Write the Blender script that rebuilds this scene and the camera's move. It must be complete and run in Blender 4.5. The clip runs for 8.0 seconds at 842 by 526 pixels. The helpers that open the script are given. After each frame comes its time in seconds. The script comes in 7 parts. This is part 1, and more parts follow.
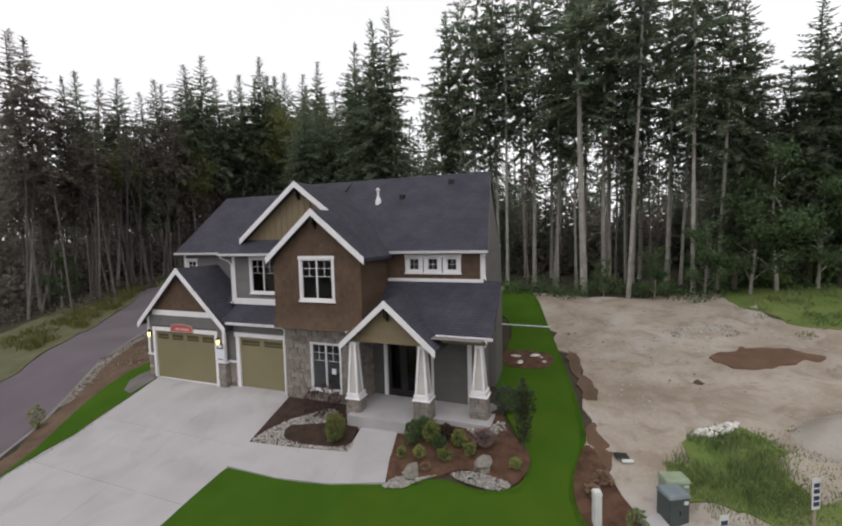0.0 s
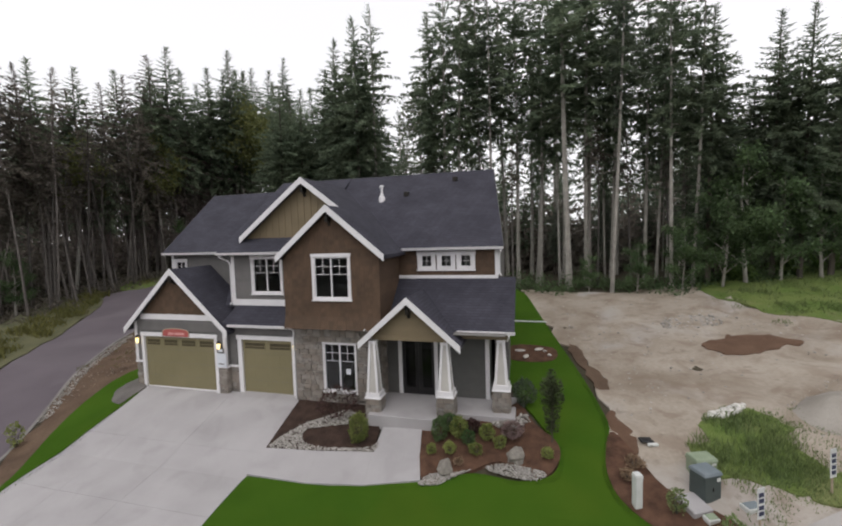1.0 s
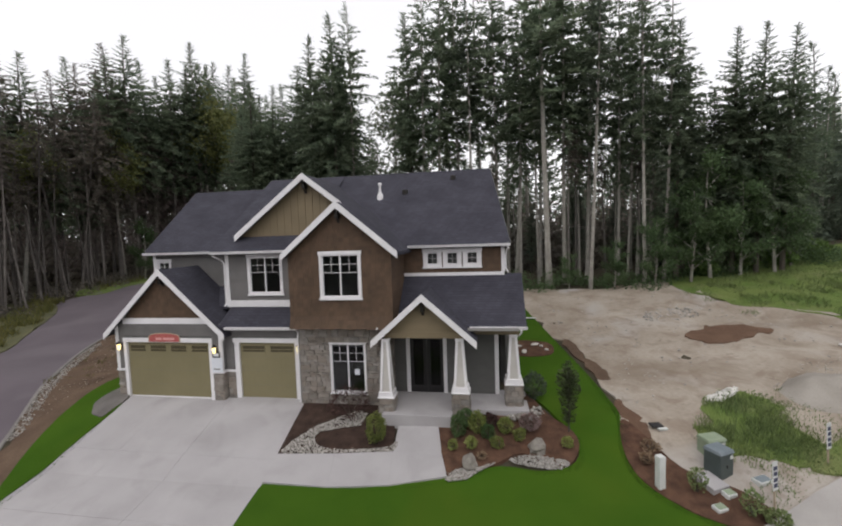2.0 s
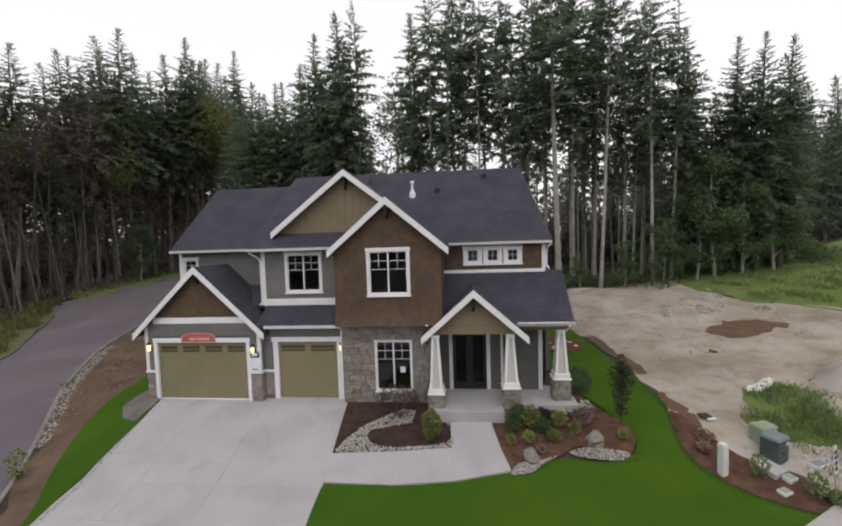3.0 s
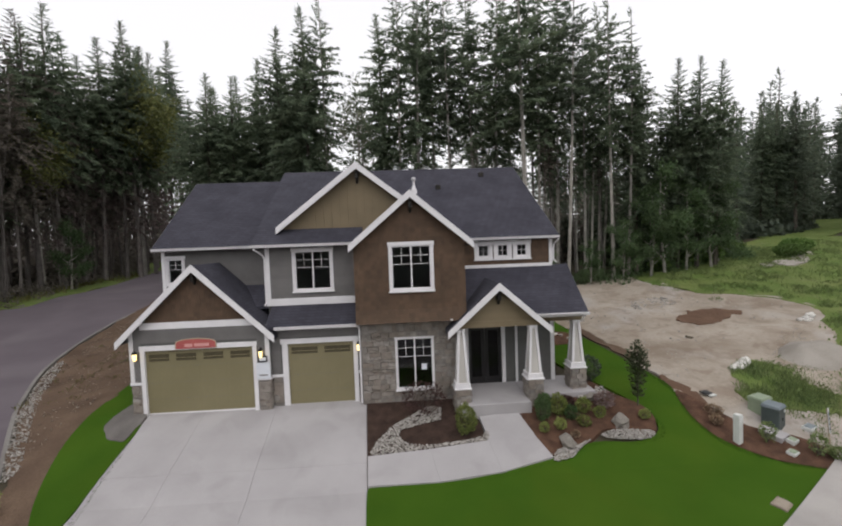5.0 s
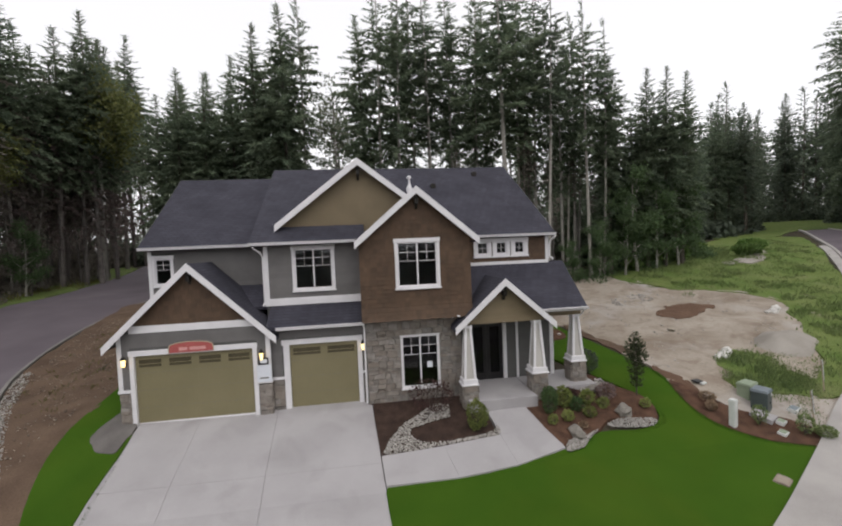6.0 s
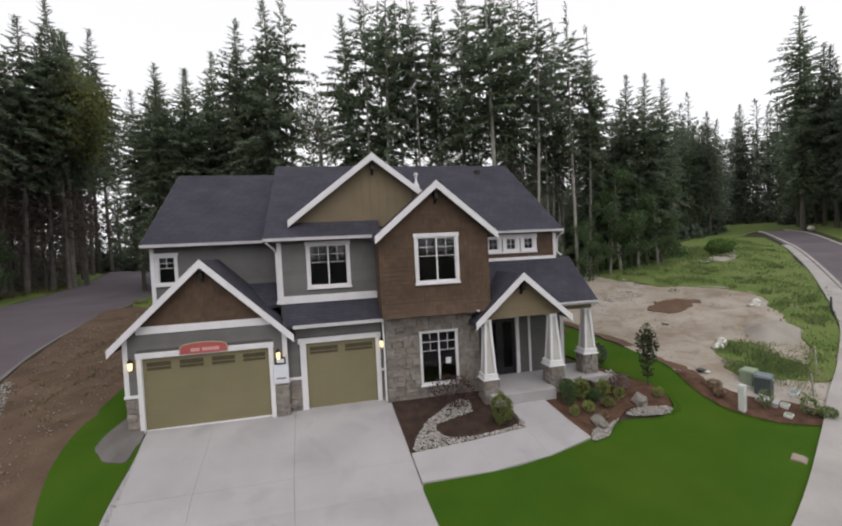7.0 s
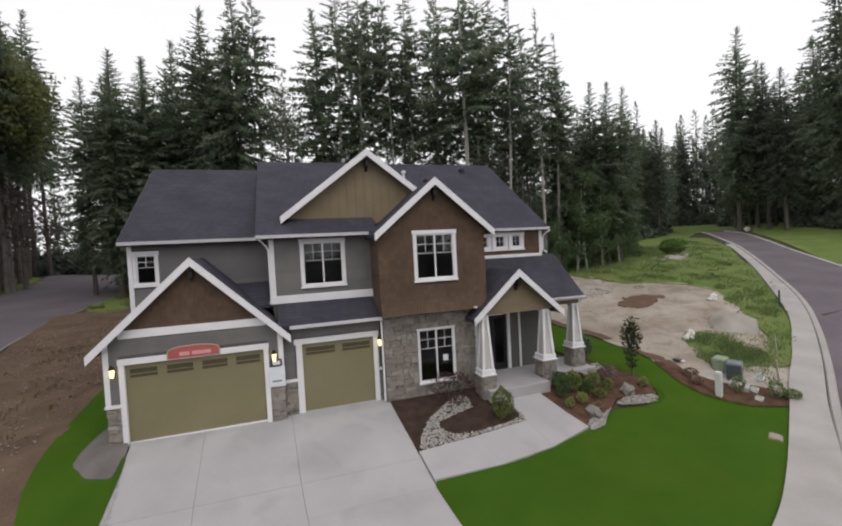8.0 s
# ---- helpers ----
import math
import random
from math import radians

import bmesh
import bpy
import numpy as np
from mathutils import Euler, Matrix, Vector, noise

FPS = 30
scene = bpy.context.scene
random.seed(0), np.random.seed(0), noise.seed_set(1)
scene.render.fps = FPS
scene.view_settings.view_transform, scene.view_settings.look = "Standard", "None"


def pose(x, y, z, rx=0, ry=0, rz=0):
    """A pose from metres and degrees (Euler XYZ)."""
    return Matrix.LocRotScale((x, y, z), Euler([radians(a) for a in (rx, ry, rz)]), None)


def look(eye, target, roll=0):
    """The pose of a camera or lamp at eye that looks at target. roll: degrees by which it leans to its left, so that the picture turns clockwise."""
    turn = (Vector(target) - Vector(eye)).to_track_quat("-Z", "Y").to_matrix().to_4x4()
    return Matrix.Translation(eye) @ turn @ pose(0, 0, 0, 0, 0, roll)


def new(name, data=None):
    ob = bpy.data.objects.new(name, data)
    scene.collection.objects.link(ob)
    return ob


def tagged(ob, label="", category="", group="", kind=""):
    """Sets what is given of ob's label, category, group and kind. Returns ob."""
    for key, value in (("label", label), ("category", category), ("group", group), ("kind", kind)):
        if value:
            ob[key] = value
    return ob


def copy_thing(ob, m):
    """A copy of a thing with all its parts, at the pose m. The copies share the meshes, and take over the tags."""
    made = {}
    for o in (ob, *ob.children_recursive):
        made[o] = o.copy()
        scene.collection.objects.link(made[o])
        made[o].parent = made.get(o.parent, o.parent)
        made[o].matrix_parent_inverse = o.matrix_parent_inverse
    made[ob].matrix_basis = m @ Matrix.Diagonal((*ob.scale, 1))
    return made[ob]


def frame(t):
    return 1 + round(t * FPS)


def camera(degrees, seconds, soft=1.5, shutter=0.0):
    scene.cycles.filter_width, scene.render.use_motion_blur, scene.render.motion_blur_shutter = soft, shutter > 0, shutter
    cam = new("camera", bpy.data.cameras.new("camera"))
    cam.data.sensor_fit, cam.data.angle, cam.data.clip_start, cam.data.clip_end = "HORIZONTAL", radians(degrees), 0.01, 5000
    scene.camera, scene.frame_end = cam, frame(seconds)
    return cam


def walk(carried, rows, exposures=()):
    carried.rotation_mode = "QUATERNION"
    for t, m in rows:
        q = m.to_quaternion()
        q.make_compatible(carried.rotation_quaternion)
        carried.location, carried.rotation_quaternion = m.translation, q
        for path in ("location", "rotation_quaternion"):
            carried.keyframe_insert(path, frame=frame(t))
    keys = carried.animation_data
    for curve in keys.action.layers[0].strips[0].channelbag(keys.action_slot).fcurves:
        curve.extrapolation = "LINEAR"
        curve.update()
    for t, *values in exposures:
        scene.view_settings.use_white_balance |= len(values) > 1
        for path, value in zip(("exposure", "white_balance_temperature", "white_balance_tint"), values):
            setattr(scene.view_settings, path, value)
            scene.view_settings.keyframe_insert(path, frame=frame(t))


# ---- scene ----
cam = camera(91.0, 8.0, soft=2.1)
PATH = [
    (0, (19.835, -14.347, 6.943), (19.127, -12.481, 6.803), -1.38),
    (0.5, (18.746, -14.698, 6.930), (18.125, -12.802, 6.786), -1.64),
    (1, (17.662, -15.007, 6.812), (17.141, -13.081, 6.673), -1.71),
    (1.5, (16.765, -15.202, 6.731), (16.362, -13.248, 6.592), -1.81),
    (3, (12.982, -15.773, 6.489), (12.769, -13.789, 6.368), -1.81),
    (3.5, (11.930, -15.806, 6.399), (11.786, -13.815, 6.281), -1.74),
    (4, (11.217, -15.785, 6.278), (11.169, -13.789, 6.166), -1.85),
    (4.5, (10.396, -15.749, 6.200), (10.431, -13.752, 6.095), -1.93),
    (6, (8.053, -15.453, 5.852), (8.337, -13.475, 5.773), -2.40),
    (6.5, (7.248, -15.304, 5.713), (7.622, -13.341, 5.643), -2.55),
    (7, (6.253, -15.025, 5.556), (6.684, -13.073, 5.496), -2.79),
    (7.5, (5.339, -14.667, 5.505), (5.843, -12.733, 5.447), -2.85),
    (8, (4.824, -14.548, 5.462), (5.455, -12.652, 5.400), -2.99),
]
walk(cam, [(t, look(eye, target, roll)) for t, eye, target, roll in PATH])

# ---- world, sun, exposure ----
world = bpy.data.worlds.new("overcast_sky")
scene.world = world
world.use_nodes = True
wn, wl = world.node_tree.nodes, world.node_tree.links
wn.clear()
w_out, w_bg = wn.new("ShaderNodeOutputWorld"), wn.new("ShaderNodeBackground")
w_sky, w_hsv, w_mix = wn.new("ShaderNodeTexSky"), wn.new("ShaderNodeHueSaturation"), wn.new("ShaderNodeMixRGB")
w_sky.sky_type, w_sky.sun_disc = "NISHITA", False
w_sky.sun_elevation, w_sky.sun_rotation = radians(52), radians(200)
w_hsv.inputs["Saturation"].default_value = 0.10
w_hsv.inputs["Value"].default_value = 0.12
w_mix.inputs["Fac"].default_value = 0.80
w_mix.inputs["Color2"].default_value = (0.995, 0.985, 1.012, 1)
wl.new(w_sky.outputs["Color"], w_hsv.inputs["Color"])
wl.new(w_hsv.outputs["Color"], w_mix.inputs["Color1"])
wl.new(w_mix.outputs["Color"], w_bg.inputs["Color"])
wl.new(w_bg.outputs["Background"], w_out.inputs["Surface"])
w_bg.inputs["Strength"].default_value = 1.15

sun_data = bpy.data.lights.new("sun", "SUN")
sun_data.energy, sun_data.angle, sun_data.color = 0.7, radians(40), (1.0, 0.97, 0.93)
sun = new("sun", sun_data)
sun.matrix_world = look((12, -20, 40), (8, 4, 0))
scene.view_settings.exposure = 0.0


# ---- materials ----
def mat(name, a, b, scale=6.0, fine=60.0, rough=0.8, bump=0.25, depth=0.01, metal=0.0, rnd=0.0, island=0.0, stretch=(1, 1, 1), spec=0.5, local=False):
    """A two-scale procedural surface: colours a and b mixed by a broad and a fine noise, with fine relief."""
    m = bpy.data.materials.new(name)
    m.use_nodes = True
    n, l = m.node_tree.nodes, m.node_tree.links
    p = n["Principled BSDF"]
    p.inputs["Roughness"].default_value, p.inputs["Metallic"].default_value = rough, metal
    p.inputs["Specular IOR Level"].default_value = spec
    if local:
        src = n.new("ShaderNodeTexCoord").outputs["Object"]
    else:
        src = n.new("ShaderNodeNewGeometry").outputs["Position"]
    mp = n.new("ShaderNodeMapping")
    mp.inputs["Scale"].default_value = stretch
    l.new(src, mp.inputs["Vector"])
    n1, n2 = n.new("ShaderNodeTexNoise"), n.new("ShaderNodeTexNoise")
    n1.inputs["Scale"].default_value, n2.inputs["Scale"].default_value = scale, fine
    n1.inputs["Detail"].default_value, n2.inputs["Detail"].default_value = 5, 4
    for k in (n1, n2):
        l.new(mp.outputs["Vector"], k.inputs["Vector"])
    add = n.new("ShaderNodeMath")
    add.operation = "MULTIPLY_ADD"
    l.new(n2.outputs["Fac"], add.inputs[0])
    add.inputs[1].default_value = 0.5
    l.new(n1.outputs["Fac"], add.inputs[2])
    rmp = n.new("ShaderNodeMapRange")
    rmp.inputs["From Min"].default_value, rmp.inputs["From Max"].default_value = 0.5, 1.0
    l.new(add.outputs["Value"], rmp.inputs["Value"])
    mix = n.new("ShaderNodeMixRGB")
    mix.inputs["Color1"].default_value, mix.inputs["Color2"].default_value = (*a, 1), (*b, 1)
    l.new(rmp.outputs["Result"], mix.inputs["Fac"])
    colour = mix.outputs["Color"]
    for amount, socket in ((rnd, "object"), (island, "island")):
        if amount:
            hs = n.new("ShaderNodeHueSaturation")
            r2 = n.new("ShaderNodeMapRange")
            r2.inputs["To Min"].default_value, r2.inputs["To Max"].default_value = 1 - amount, 1 + amount
            if socket == "object":
                l.new(n.new("ShaderNodeObjectInfo").outputs["Random"], r2.inputs["Value"])
            else:
                l.new(n.new("ShaderNodeNewGeometry").outputs["Random Per Island"], r2.inputs["Value"])
            l.new(r2.outputs["Result"], hs.inputs["Value"])
            l.new(colour, hs.inputs["Color"])
            colour = hs.outputs["Color"]
    l.new(colour, p.inputs["Base Color"])
    if bump:
        bp = n.new("ShaderNodeBump")
        bp.inputs["Strength"].default_value, bp.inputs["Distance"].default_value = bump, depth
        l.new(n2.outputs["Fac"], bp.inputs["Height"])
        l.new(bp.outputs["Normal"], p.inputs["Normal"])
    return m


def leafy(name, a, b, rough=0.65, through_light=0.25, island=0.35, scale=0.6):
    """Foliage: two greens by noise and by leaf, a little light coming through."""
    m = mat(name, a, b, scale=scale, fine=9.0, rough=rough, bump=0, island=island, rnd=0.18, spec=0.25)
    n, l = m.node_tree.nodes, m.node_tree.links
    p = n["Principled BSDF"]
    tr, mx = n.new("ShaderNodeBsdfTranslucent"), n.new("ShaderNodeMixShader")
    col = p.inputs["Base Color"].links[0].from_socket
    l.new(col, tr.inputs["Color"])
    mx.inputs["Fac"].default_value = through_light
    l.new(p.outputs["BSDF"], mx.inputs[1])
    l.new(tr.outputs["BSDF"], mx.inputs[2])
    l.new(mx.outputs["Shader"], n["Material Output"].inputs["Surface"])
    return m


def glass_mat(name, tint=(1, 1, 1), rough=0.02, ior=1.5):
    m = bpy.data.materials.new(name)
    m.use_nodes = True
    n, l = m.node_tree.nodes, m.node_tree.links
    n.remove(n["Principled BSDF"])
    tr, gl, mx, lw = n.new("ShaderNodeBsdfTransparent"), n.new("ShaderNodeBsdfGlossy"), n.new("ShaderNodeMixShader"), n.new("ShaderNodeFresnel")
    tr.inputs["Color"].default_value = (*tint, 1)
    gl.inputs["Roughness"].default_value = rough
    lw.inputs["IOR"].default_value = ior
    l.new(lw.outputs["Fac"], mx.inputs["Fac"])
    l.new(tr.outputs["BSDF"], mx.inputs[1])
    l.new(gl.outputs["BSDF"], mx.inputs[2])
    l.new(mx.outputs["Shader"], n["Material Output"].inputs["Surface"])
    return m


def shingle_roof(name):
    """Dark asphalt shingles in courses, with tabs that differ a little."""
    m = mat(name, (0.038, 0.037, 0.049), (0.061, 0.059, 0.076), scale=0.9, fine=90, rough=0.9, bump=0.4, depth=0.004, spec=0.25)
    n, l = m.node_tree.nodes, m.node_tree.links
    geo, sep, com = n.new("ShaderNodeNewGeometry"), n.new("ShaderNodeSeparateXYZ"), n.new("ShaderNodeCombineXYZ")
    addn, mul = n.new("ShaderNodeMath"), n.new("ShaderNodeMath")
    mul.operation, mul.inputs[1].default_value = "MULTIPLY", 1.7
    l.new(geo.outputs["Position"], sep.inputs["Vector"])
    l.new(sep.outputs["X"], addn.inputs[0])
    l.new(sep.outputs["Y"], addn.inputs[1])
    l.new(sep.outputs["Z"], mul.inputs[0])
    l.new(addn.outputs["Value"], com.inputs["X"])
    l.new(mul.outputs["Value"], com.inputs["Y"])
    br = n.new("ShaderNodeTexBrick")
    br.inputs["Scale"].default_value = 1.0
    br.inputs["Brick Width"].default_value, br.inputs["Row Height"].default_value = 0.32, 0.15
    br.inputs["Mortar Size"].default_value = 0.012
    br.inputs["Color1"].default_value, br.inputs["Color2"].default_value, br.inputs["Mortar"].default_value = (1.12, 1.12, 1.12, 1), (0.88, 0.88, 0.88, 1), (0.55, 0.55, 0.55, 1)
    l.new(com.outputs["Vector"], br.inputs["Vector"])
    p = n["Principled BSDF"]
    old = p.inputs["Base Color"].links[0].from_socket
    mx = n.new("ShaderNodeMixRGB")
    mx.blend_type, mx.inputs["Fac"].default_value = "MULTIPLY", 0.8
    l.new(old, mx.inputs["Color1"])
    l.new(br.outputs["Color"], mx.inputs["Color2"])
    l.new(mx.outputs["Color"], p.inputs["Base Color"])
    b2 = n.new("ShaderNodeBump")
    b2.inputs["Strength"].default_value, b2.inputs["Distance"].default_value = 0.5, 0.01
    l.new(br.outputs["Fac"], b2.inputs["Height"])
    b2.invert = True
    l.new(p.inputs["Normal"].links[0].from_socket, b2.inputs["Normal"])
    l.new(b2.outputs["Normal"], p.inputs["Normal"])
    return m


def glow(name, colour, strength):
    m = bpy.data.materials.new(name)
    m.use_nodes = True
    p = m.node_tree.nodes["Principled BSDF"]
    p.inputs["Base Color"].default_value = (*colour, 1)
    p.inputs["Emission Color"].default_value, p.inputs["Emission Strength"].default_value = (*colour, 1), strength
    return m


M_TRIM = mat("white_painted_trim", (0.70, 0.68, 0.70), (0.80, 0.78, 0.79), scale=2.0, fine=40, rough=0.55, bump=0.1, depth=0.003)
M_GREY = mat("grey_lap_siding", (0.128, 0.121, 0.118), (0.166, 0.157, 0.152), scale=1.5, fine=35, rough=0.7, bump=0.15, depth=0.003, island=0.05)
M_DARKGREY = mat("charcoal_siding", (0.085, 0.084, 0.080), (0.115, 0.112, 0.106), scale=1.5, fine=35, rough=0.7, bump=0.15, depth=0.003, island=0.05)
M_BROWN = mat("brown_stained_shingle", (0.070, 0.042, 0.025), (0.112, 0.068, 0.041), scale=1.4, fine=45, rough=0.8, bump=0.3, depth=0.004, island=0.16)
M_OLIVE = mat("olive_board_siding", (0.176, 0.136, 0.080), (0.222, 0.172, 0.104), scale=1.3, fine=35, rough=0.7, bump=0.12, depth=0.003, island=0.05)
M_GDOOR = mat("olive_painted_door", (0.190, 0.165, 0.088), (0.228, 0.198, 0.110), scale=0.8, fine=30, rough=0.55, bump=0.06, depth=0.002)
M_PANEL = mat("pale_beige_panel_paint", (0.47, 0.445, 0.415), (0.55, 0.525, 0.49), scale=2.0, fine=40, rough=0.6, bump=0.1, depth=0.003)
M_ROOF = shingle_roof("charcoal_roof_shingles")
# porch shade is put into this soffit colour; door seams and print share it
M_SOFFIT = mat("shaded_soffit_paint", (0.16, 0.15, 0.14), (0.20, 0.19, 0.18), rough=0.8)
M_STONE = mat("ledge_stone", (0.150, 0.136, 0.124), (0.310, 0.286, 0.262), scale=5.0, fine=24, rough=0.9, bump=0.8, depth=0.03, rnd=0.28)
def tan_some(m, colour, amount):
    """Turns some of the pieces, by chance, towards another colour."""
    n, l = m.node_tree.nodes, m.node_tree.links
    p = n["Principled BSDF"]
    old = p.inputs["Base Color"].links[0].from_socket
    inf, wn_, mx, ml = n.new("ShaderNodeObjectInfo"), n.new("ShaderNodeTexWhiteNoise"), n.new("ShaderNodeMixRGB"), n.new("ShaderNodeMath")
    wn_.noise_dimensions = "1D"
    l.new(inf.outputs["Random"], wn_.inputs["W"])
    ml.operation, ml.inputs[1].default_value = "MULTIPLY", amount
    l.new(wn_.outputs["Value"], ml.inputs[0])
    l.new(ml.outputs["Value"], mx.inputs["Fac"])
    l.new(old, mx.inputs["Color1"])
    mx.inputs["Color2"].default_value = (*colour, 1)
    l.new(mx.outputs["Color"], p.inputs["Base Color"])


tan_some(M_STONE, (0.245, 0.195, 0.155), 0.6)
M_MORTAR = mat("grey_mortar", (0.17, 0.157, 0.145), (0.25, 0.233, 0.215), scale=5, fine=60, rough=0.95, bump=0.4)
M_BLACK = mat("black_door_paint", (0.012, 0.011, 0.012), (0.022, 0.020, 0.021), scale=2, fine=30, rough=0.4, bump=0.05)
M_DARKMETAL = mat("dark_bronze_metal", (0.02, 0.018, 0.016), (0.035, 0.03, 0.026), rough=0.45, metal=0.6)
M_GLASS = glass_mat("window_glass", (0.75, 0.78, 0.80))
M_DOORGLASS = glass_mat("leaded_door_glass", (0.30, 0.31, 0.32), 0.16, 1.4)
M_INSIDE = mat("interior_wall_paint", (0.42, 0.41, 0.39), (0.48, 0.47, 0.45), rough=0.9)
M_CONCRETE = mat("poured_concrete", (0.335, 0.318, 0.322), (0.415, 0.395, 0.400), scale=0.55, fine=45, rough=0.85, bump=0.2, depth=0.003)
M_SIDEWALK = mat("sidewalk_concrete", (0.30, 0.28, 0.265), (0.40, 0.375, 0.355), scale=0.8, fine=40, rough=0.9, bump=0.2, depth=0.003)
M_OLDKERB = mat("stained_kerb_concrete", (0.13, 0.12, 0.11), (0.24, 0.225, 0.21), scale=0.6, fine=30, rough=0.95, bump=0.3)
M_ASPHALT = mat("worn_asphalt", (0.092, 0.075, 0.087), (0.133, 0.110, 0.125), scale=0.35, fine=70, rough=0.92, bump=0.35, depth=0.004)
M_LAWN = mat("mown_lawn", (0.036, 0.086, 0.007), (0.057, 0.117, 0.011), scale=0.5, fine=50, rough=0.9, bump=0.8, depth=0.03, spec=0.06)
M_WILD = mat("rough_grass_ground", (0.085, 0.145, 0.028), (0.165, 0.195, 0.062), scale=0.6, fine=22, rough=0.9, bump=0.8, depth=0.05, spec=0.2)
M_DIRT = mat("graded_sandy_dirt", (0.27, 0.225, 0.18), (0.40, 0.35, 0.295), scale=0.35, fine=7, rough=0.95, bump=0.5, depth=0.04, spec=0.2)
def blotch(m, colour, scale, lo, hi, amount):
    """Adds broad stains of another colour to a ground surface."""
    n, l = m.node_tree.nodes, m.node_tree.links
    p = n["Principled BSDF"]
    old = p.inputs["Base Color"].links[0].from_socket
    geo, nz, mr, mx = n.new("ShaderNodeNewGeometry"), n.new("ShaderNodeTexNoise"), n.new("ShaderNodeMapRange"), n.new("ShaderNodeMixRGB")
    nz.inputs["Scale"].default_value, nz.inputs["Detail"].default_value, nz.inputs["Distortion"].default_value = scale, 6, 0.6
    l.new(geo.outputs["Position"], nz.inputs["Vector"])
    mr.inputs["From Min"].default_value, mr.inputs["From Max"].default_value, mr.inputs["To Max"].default_value = lo, hi, amount
    l.new(nz.outputs["Fac"], mr.inputs["Value"])
    l.new(mr.outputs["Result"], mx.inputs["Fac"])
    l.new(old, mx.inputs["Color1"])
    mx.inputs["Color2"].default_value = (*colour, 1)
    l.new(mx.outputs["Color"], p.inputs["Base Color"])


blotch(M_DIRT, (0.20, 0.155, 0.115), 0.45, 0.50, 0.72, 0.8)
blotch(M_DIRT, (0.40, 0.37, 0.345), 0.28, 0.54, 0.70, 0.8)
blotch(M_DIRT, (0.16, 0.125, 0.095), 2.2, 0.60, 0.74, 0.55)
blotch(M_DIRT, (0.215, 0.165, 0.128), 0.95, 0.52, 0.66, 0.6)
blotch(M_CONCRETE, (0.27, 0.255, 0.255), 0.8, 0.52, 0.75, 0.5)
blotch(M_ASPHALT, (0.152, 0.130, 0.142), 0.22, 0.52, 0.70, 0.6)
blotch(M_WILD, (0.20, 0.19, 0.10), 0.5, 0.56, 0.70, 0.5)
blotch(M_LAWN, (0.062, 0.106, 0.010), 0.30, 0.48, 0.70, 0.6)
M_REDDIRT = mat("damp_red_soil", (0.098, 0.057, 0.038), (0.160, 0.098, 0.066), scale=1.2, fine=18, rough=0.9, bump=0.7, depth=0.04, spec=0.2)
M_GRAVEL = mat("loose_grey_gravel", (0.112, 0.102, 0.097), (0.185, 0.17, 0.16), scale=1.1, fine=26, rough=0.95, bump=0.7, depth=0.02, spec=0.2)
M_LOTGRAVEL = mat("dusty_beige_gravel", (0.26, 0.235, 0.205), (0.36, 0.33, 0.295), scale=0.9, fine=20, rough=0.95, bump=0.7, depth=0.02, spec=0.2)
M_MULCH = mat("bark_mulch", (0.055, 0.030, 0.020), (0.140, 0.076, 0.050), scale=3.0, fine=40, rough=0.95, bump=1.0, depth=0.03, spec=0.2)
M_MULCHDARK = mat("dark_bark_mulch", (0.028, 0.018, 0.015), (0.075, 0.047, 0.036), scale=3.0, fine=40, rough=0.95, bump=1.0, depth=0.03, spec=0.2)
M_BANK = mat("weedy_brown_bank", (0.080, 0.052, 0.037), (0.158, 0.108, 0.075), scale=0.9, fine=18, rough=0.95, bump=0.8, depth=0.05, spec=0.2)
M_FOREST = mat("forest_floor", (0.040, 0.036, 0.026), (0.085, 0.072, 0.050), scale=0.4, fine=8, rough=0.95, bump=0.8, depth=0.08, spec=0.1)
M_PEBBLE = mat("river_pebbles", (0.27, 0.25, 0.228), (0.46, 0.43, 0.395), scale=6, fine=30, rough=0.75, bump=0.2, island=0.35, rnd=0.2)
M_BOULDER = mat("grey_boulder", (0.155, 0.140, 0.122), (0.29, 0.265, 0.232), scale=3, fine=20, rough=0.9, bump=0.6, depth=0.03, local=True)
M_BARK = mat("conifer_bark", (0.055, 0.045, 0.037), (0.13, 0.11, 0.092), scale=2.0, fine=14, rough=0.95, bump=0.8, depth=0.05, rnd=0.3, stretch=(1, 1, 0.25))
M_GREYBARK = mat("weathered_grey_bark", (0.085, 0.074, 0.068), (0.175, 0.155, 0.142), scale=2.0, fine=10, rough=0.95, bump=0.6, depth=0.03, rnd=0.35)
M_PALEBARK = mat("pale_grey_bark", (0.22, 0.205, 0.185), (0.36, 0.335, 0.30), scale=2.0, fine=10, rough=0.9, bump=0.4, depth=0.02, rnd=0.2)
M_FIR = leafy("fir_needles", (0.112, 0.152, 0.104), (0.190, 0.225, 0.145), through_light=0.5)
M_FIRDARK = leafy("dark_fir_needles", (0.100, 0.128, 0.102), (0.162, 0.188, 0.130), through_light=0.5)
M_FIRBROWN = leafy("brownish_cedar_sprays", (0.128, 0.116, 0.098), (0.190, 0.165, 0.138), through_light=0.5)
M_DEADTWIG = leafy("dead_purple_brown_twigs", (0.120, 0.092, 0.088), (0.190, 0.148, 0.138), through_light=0.4)
M_MADRONE = leafy("yellow_green_leaves", (0.120, 0.140, 0.045), (0.190, 0.195, 0.075), through_light=0.45)
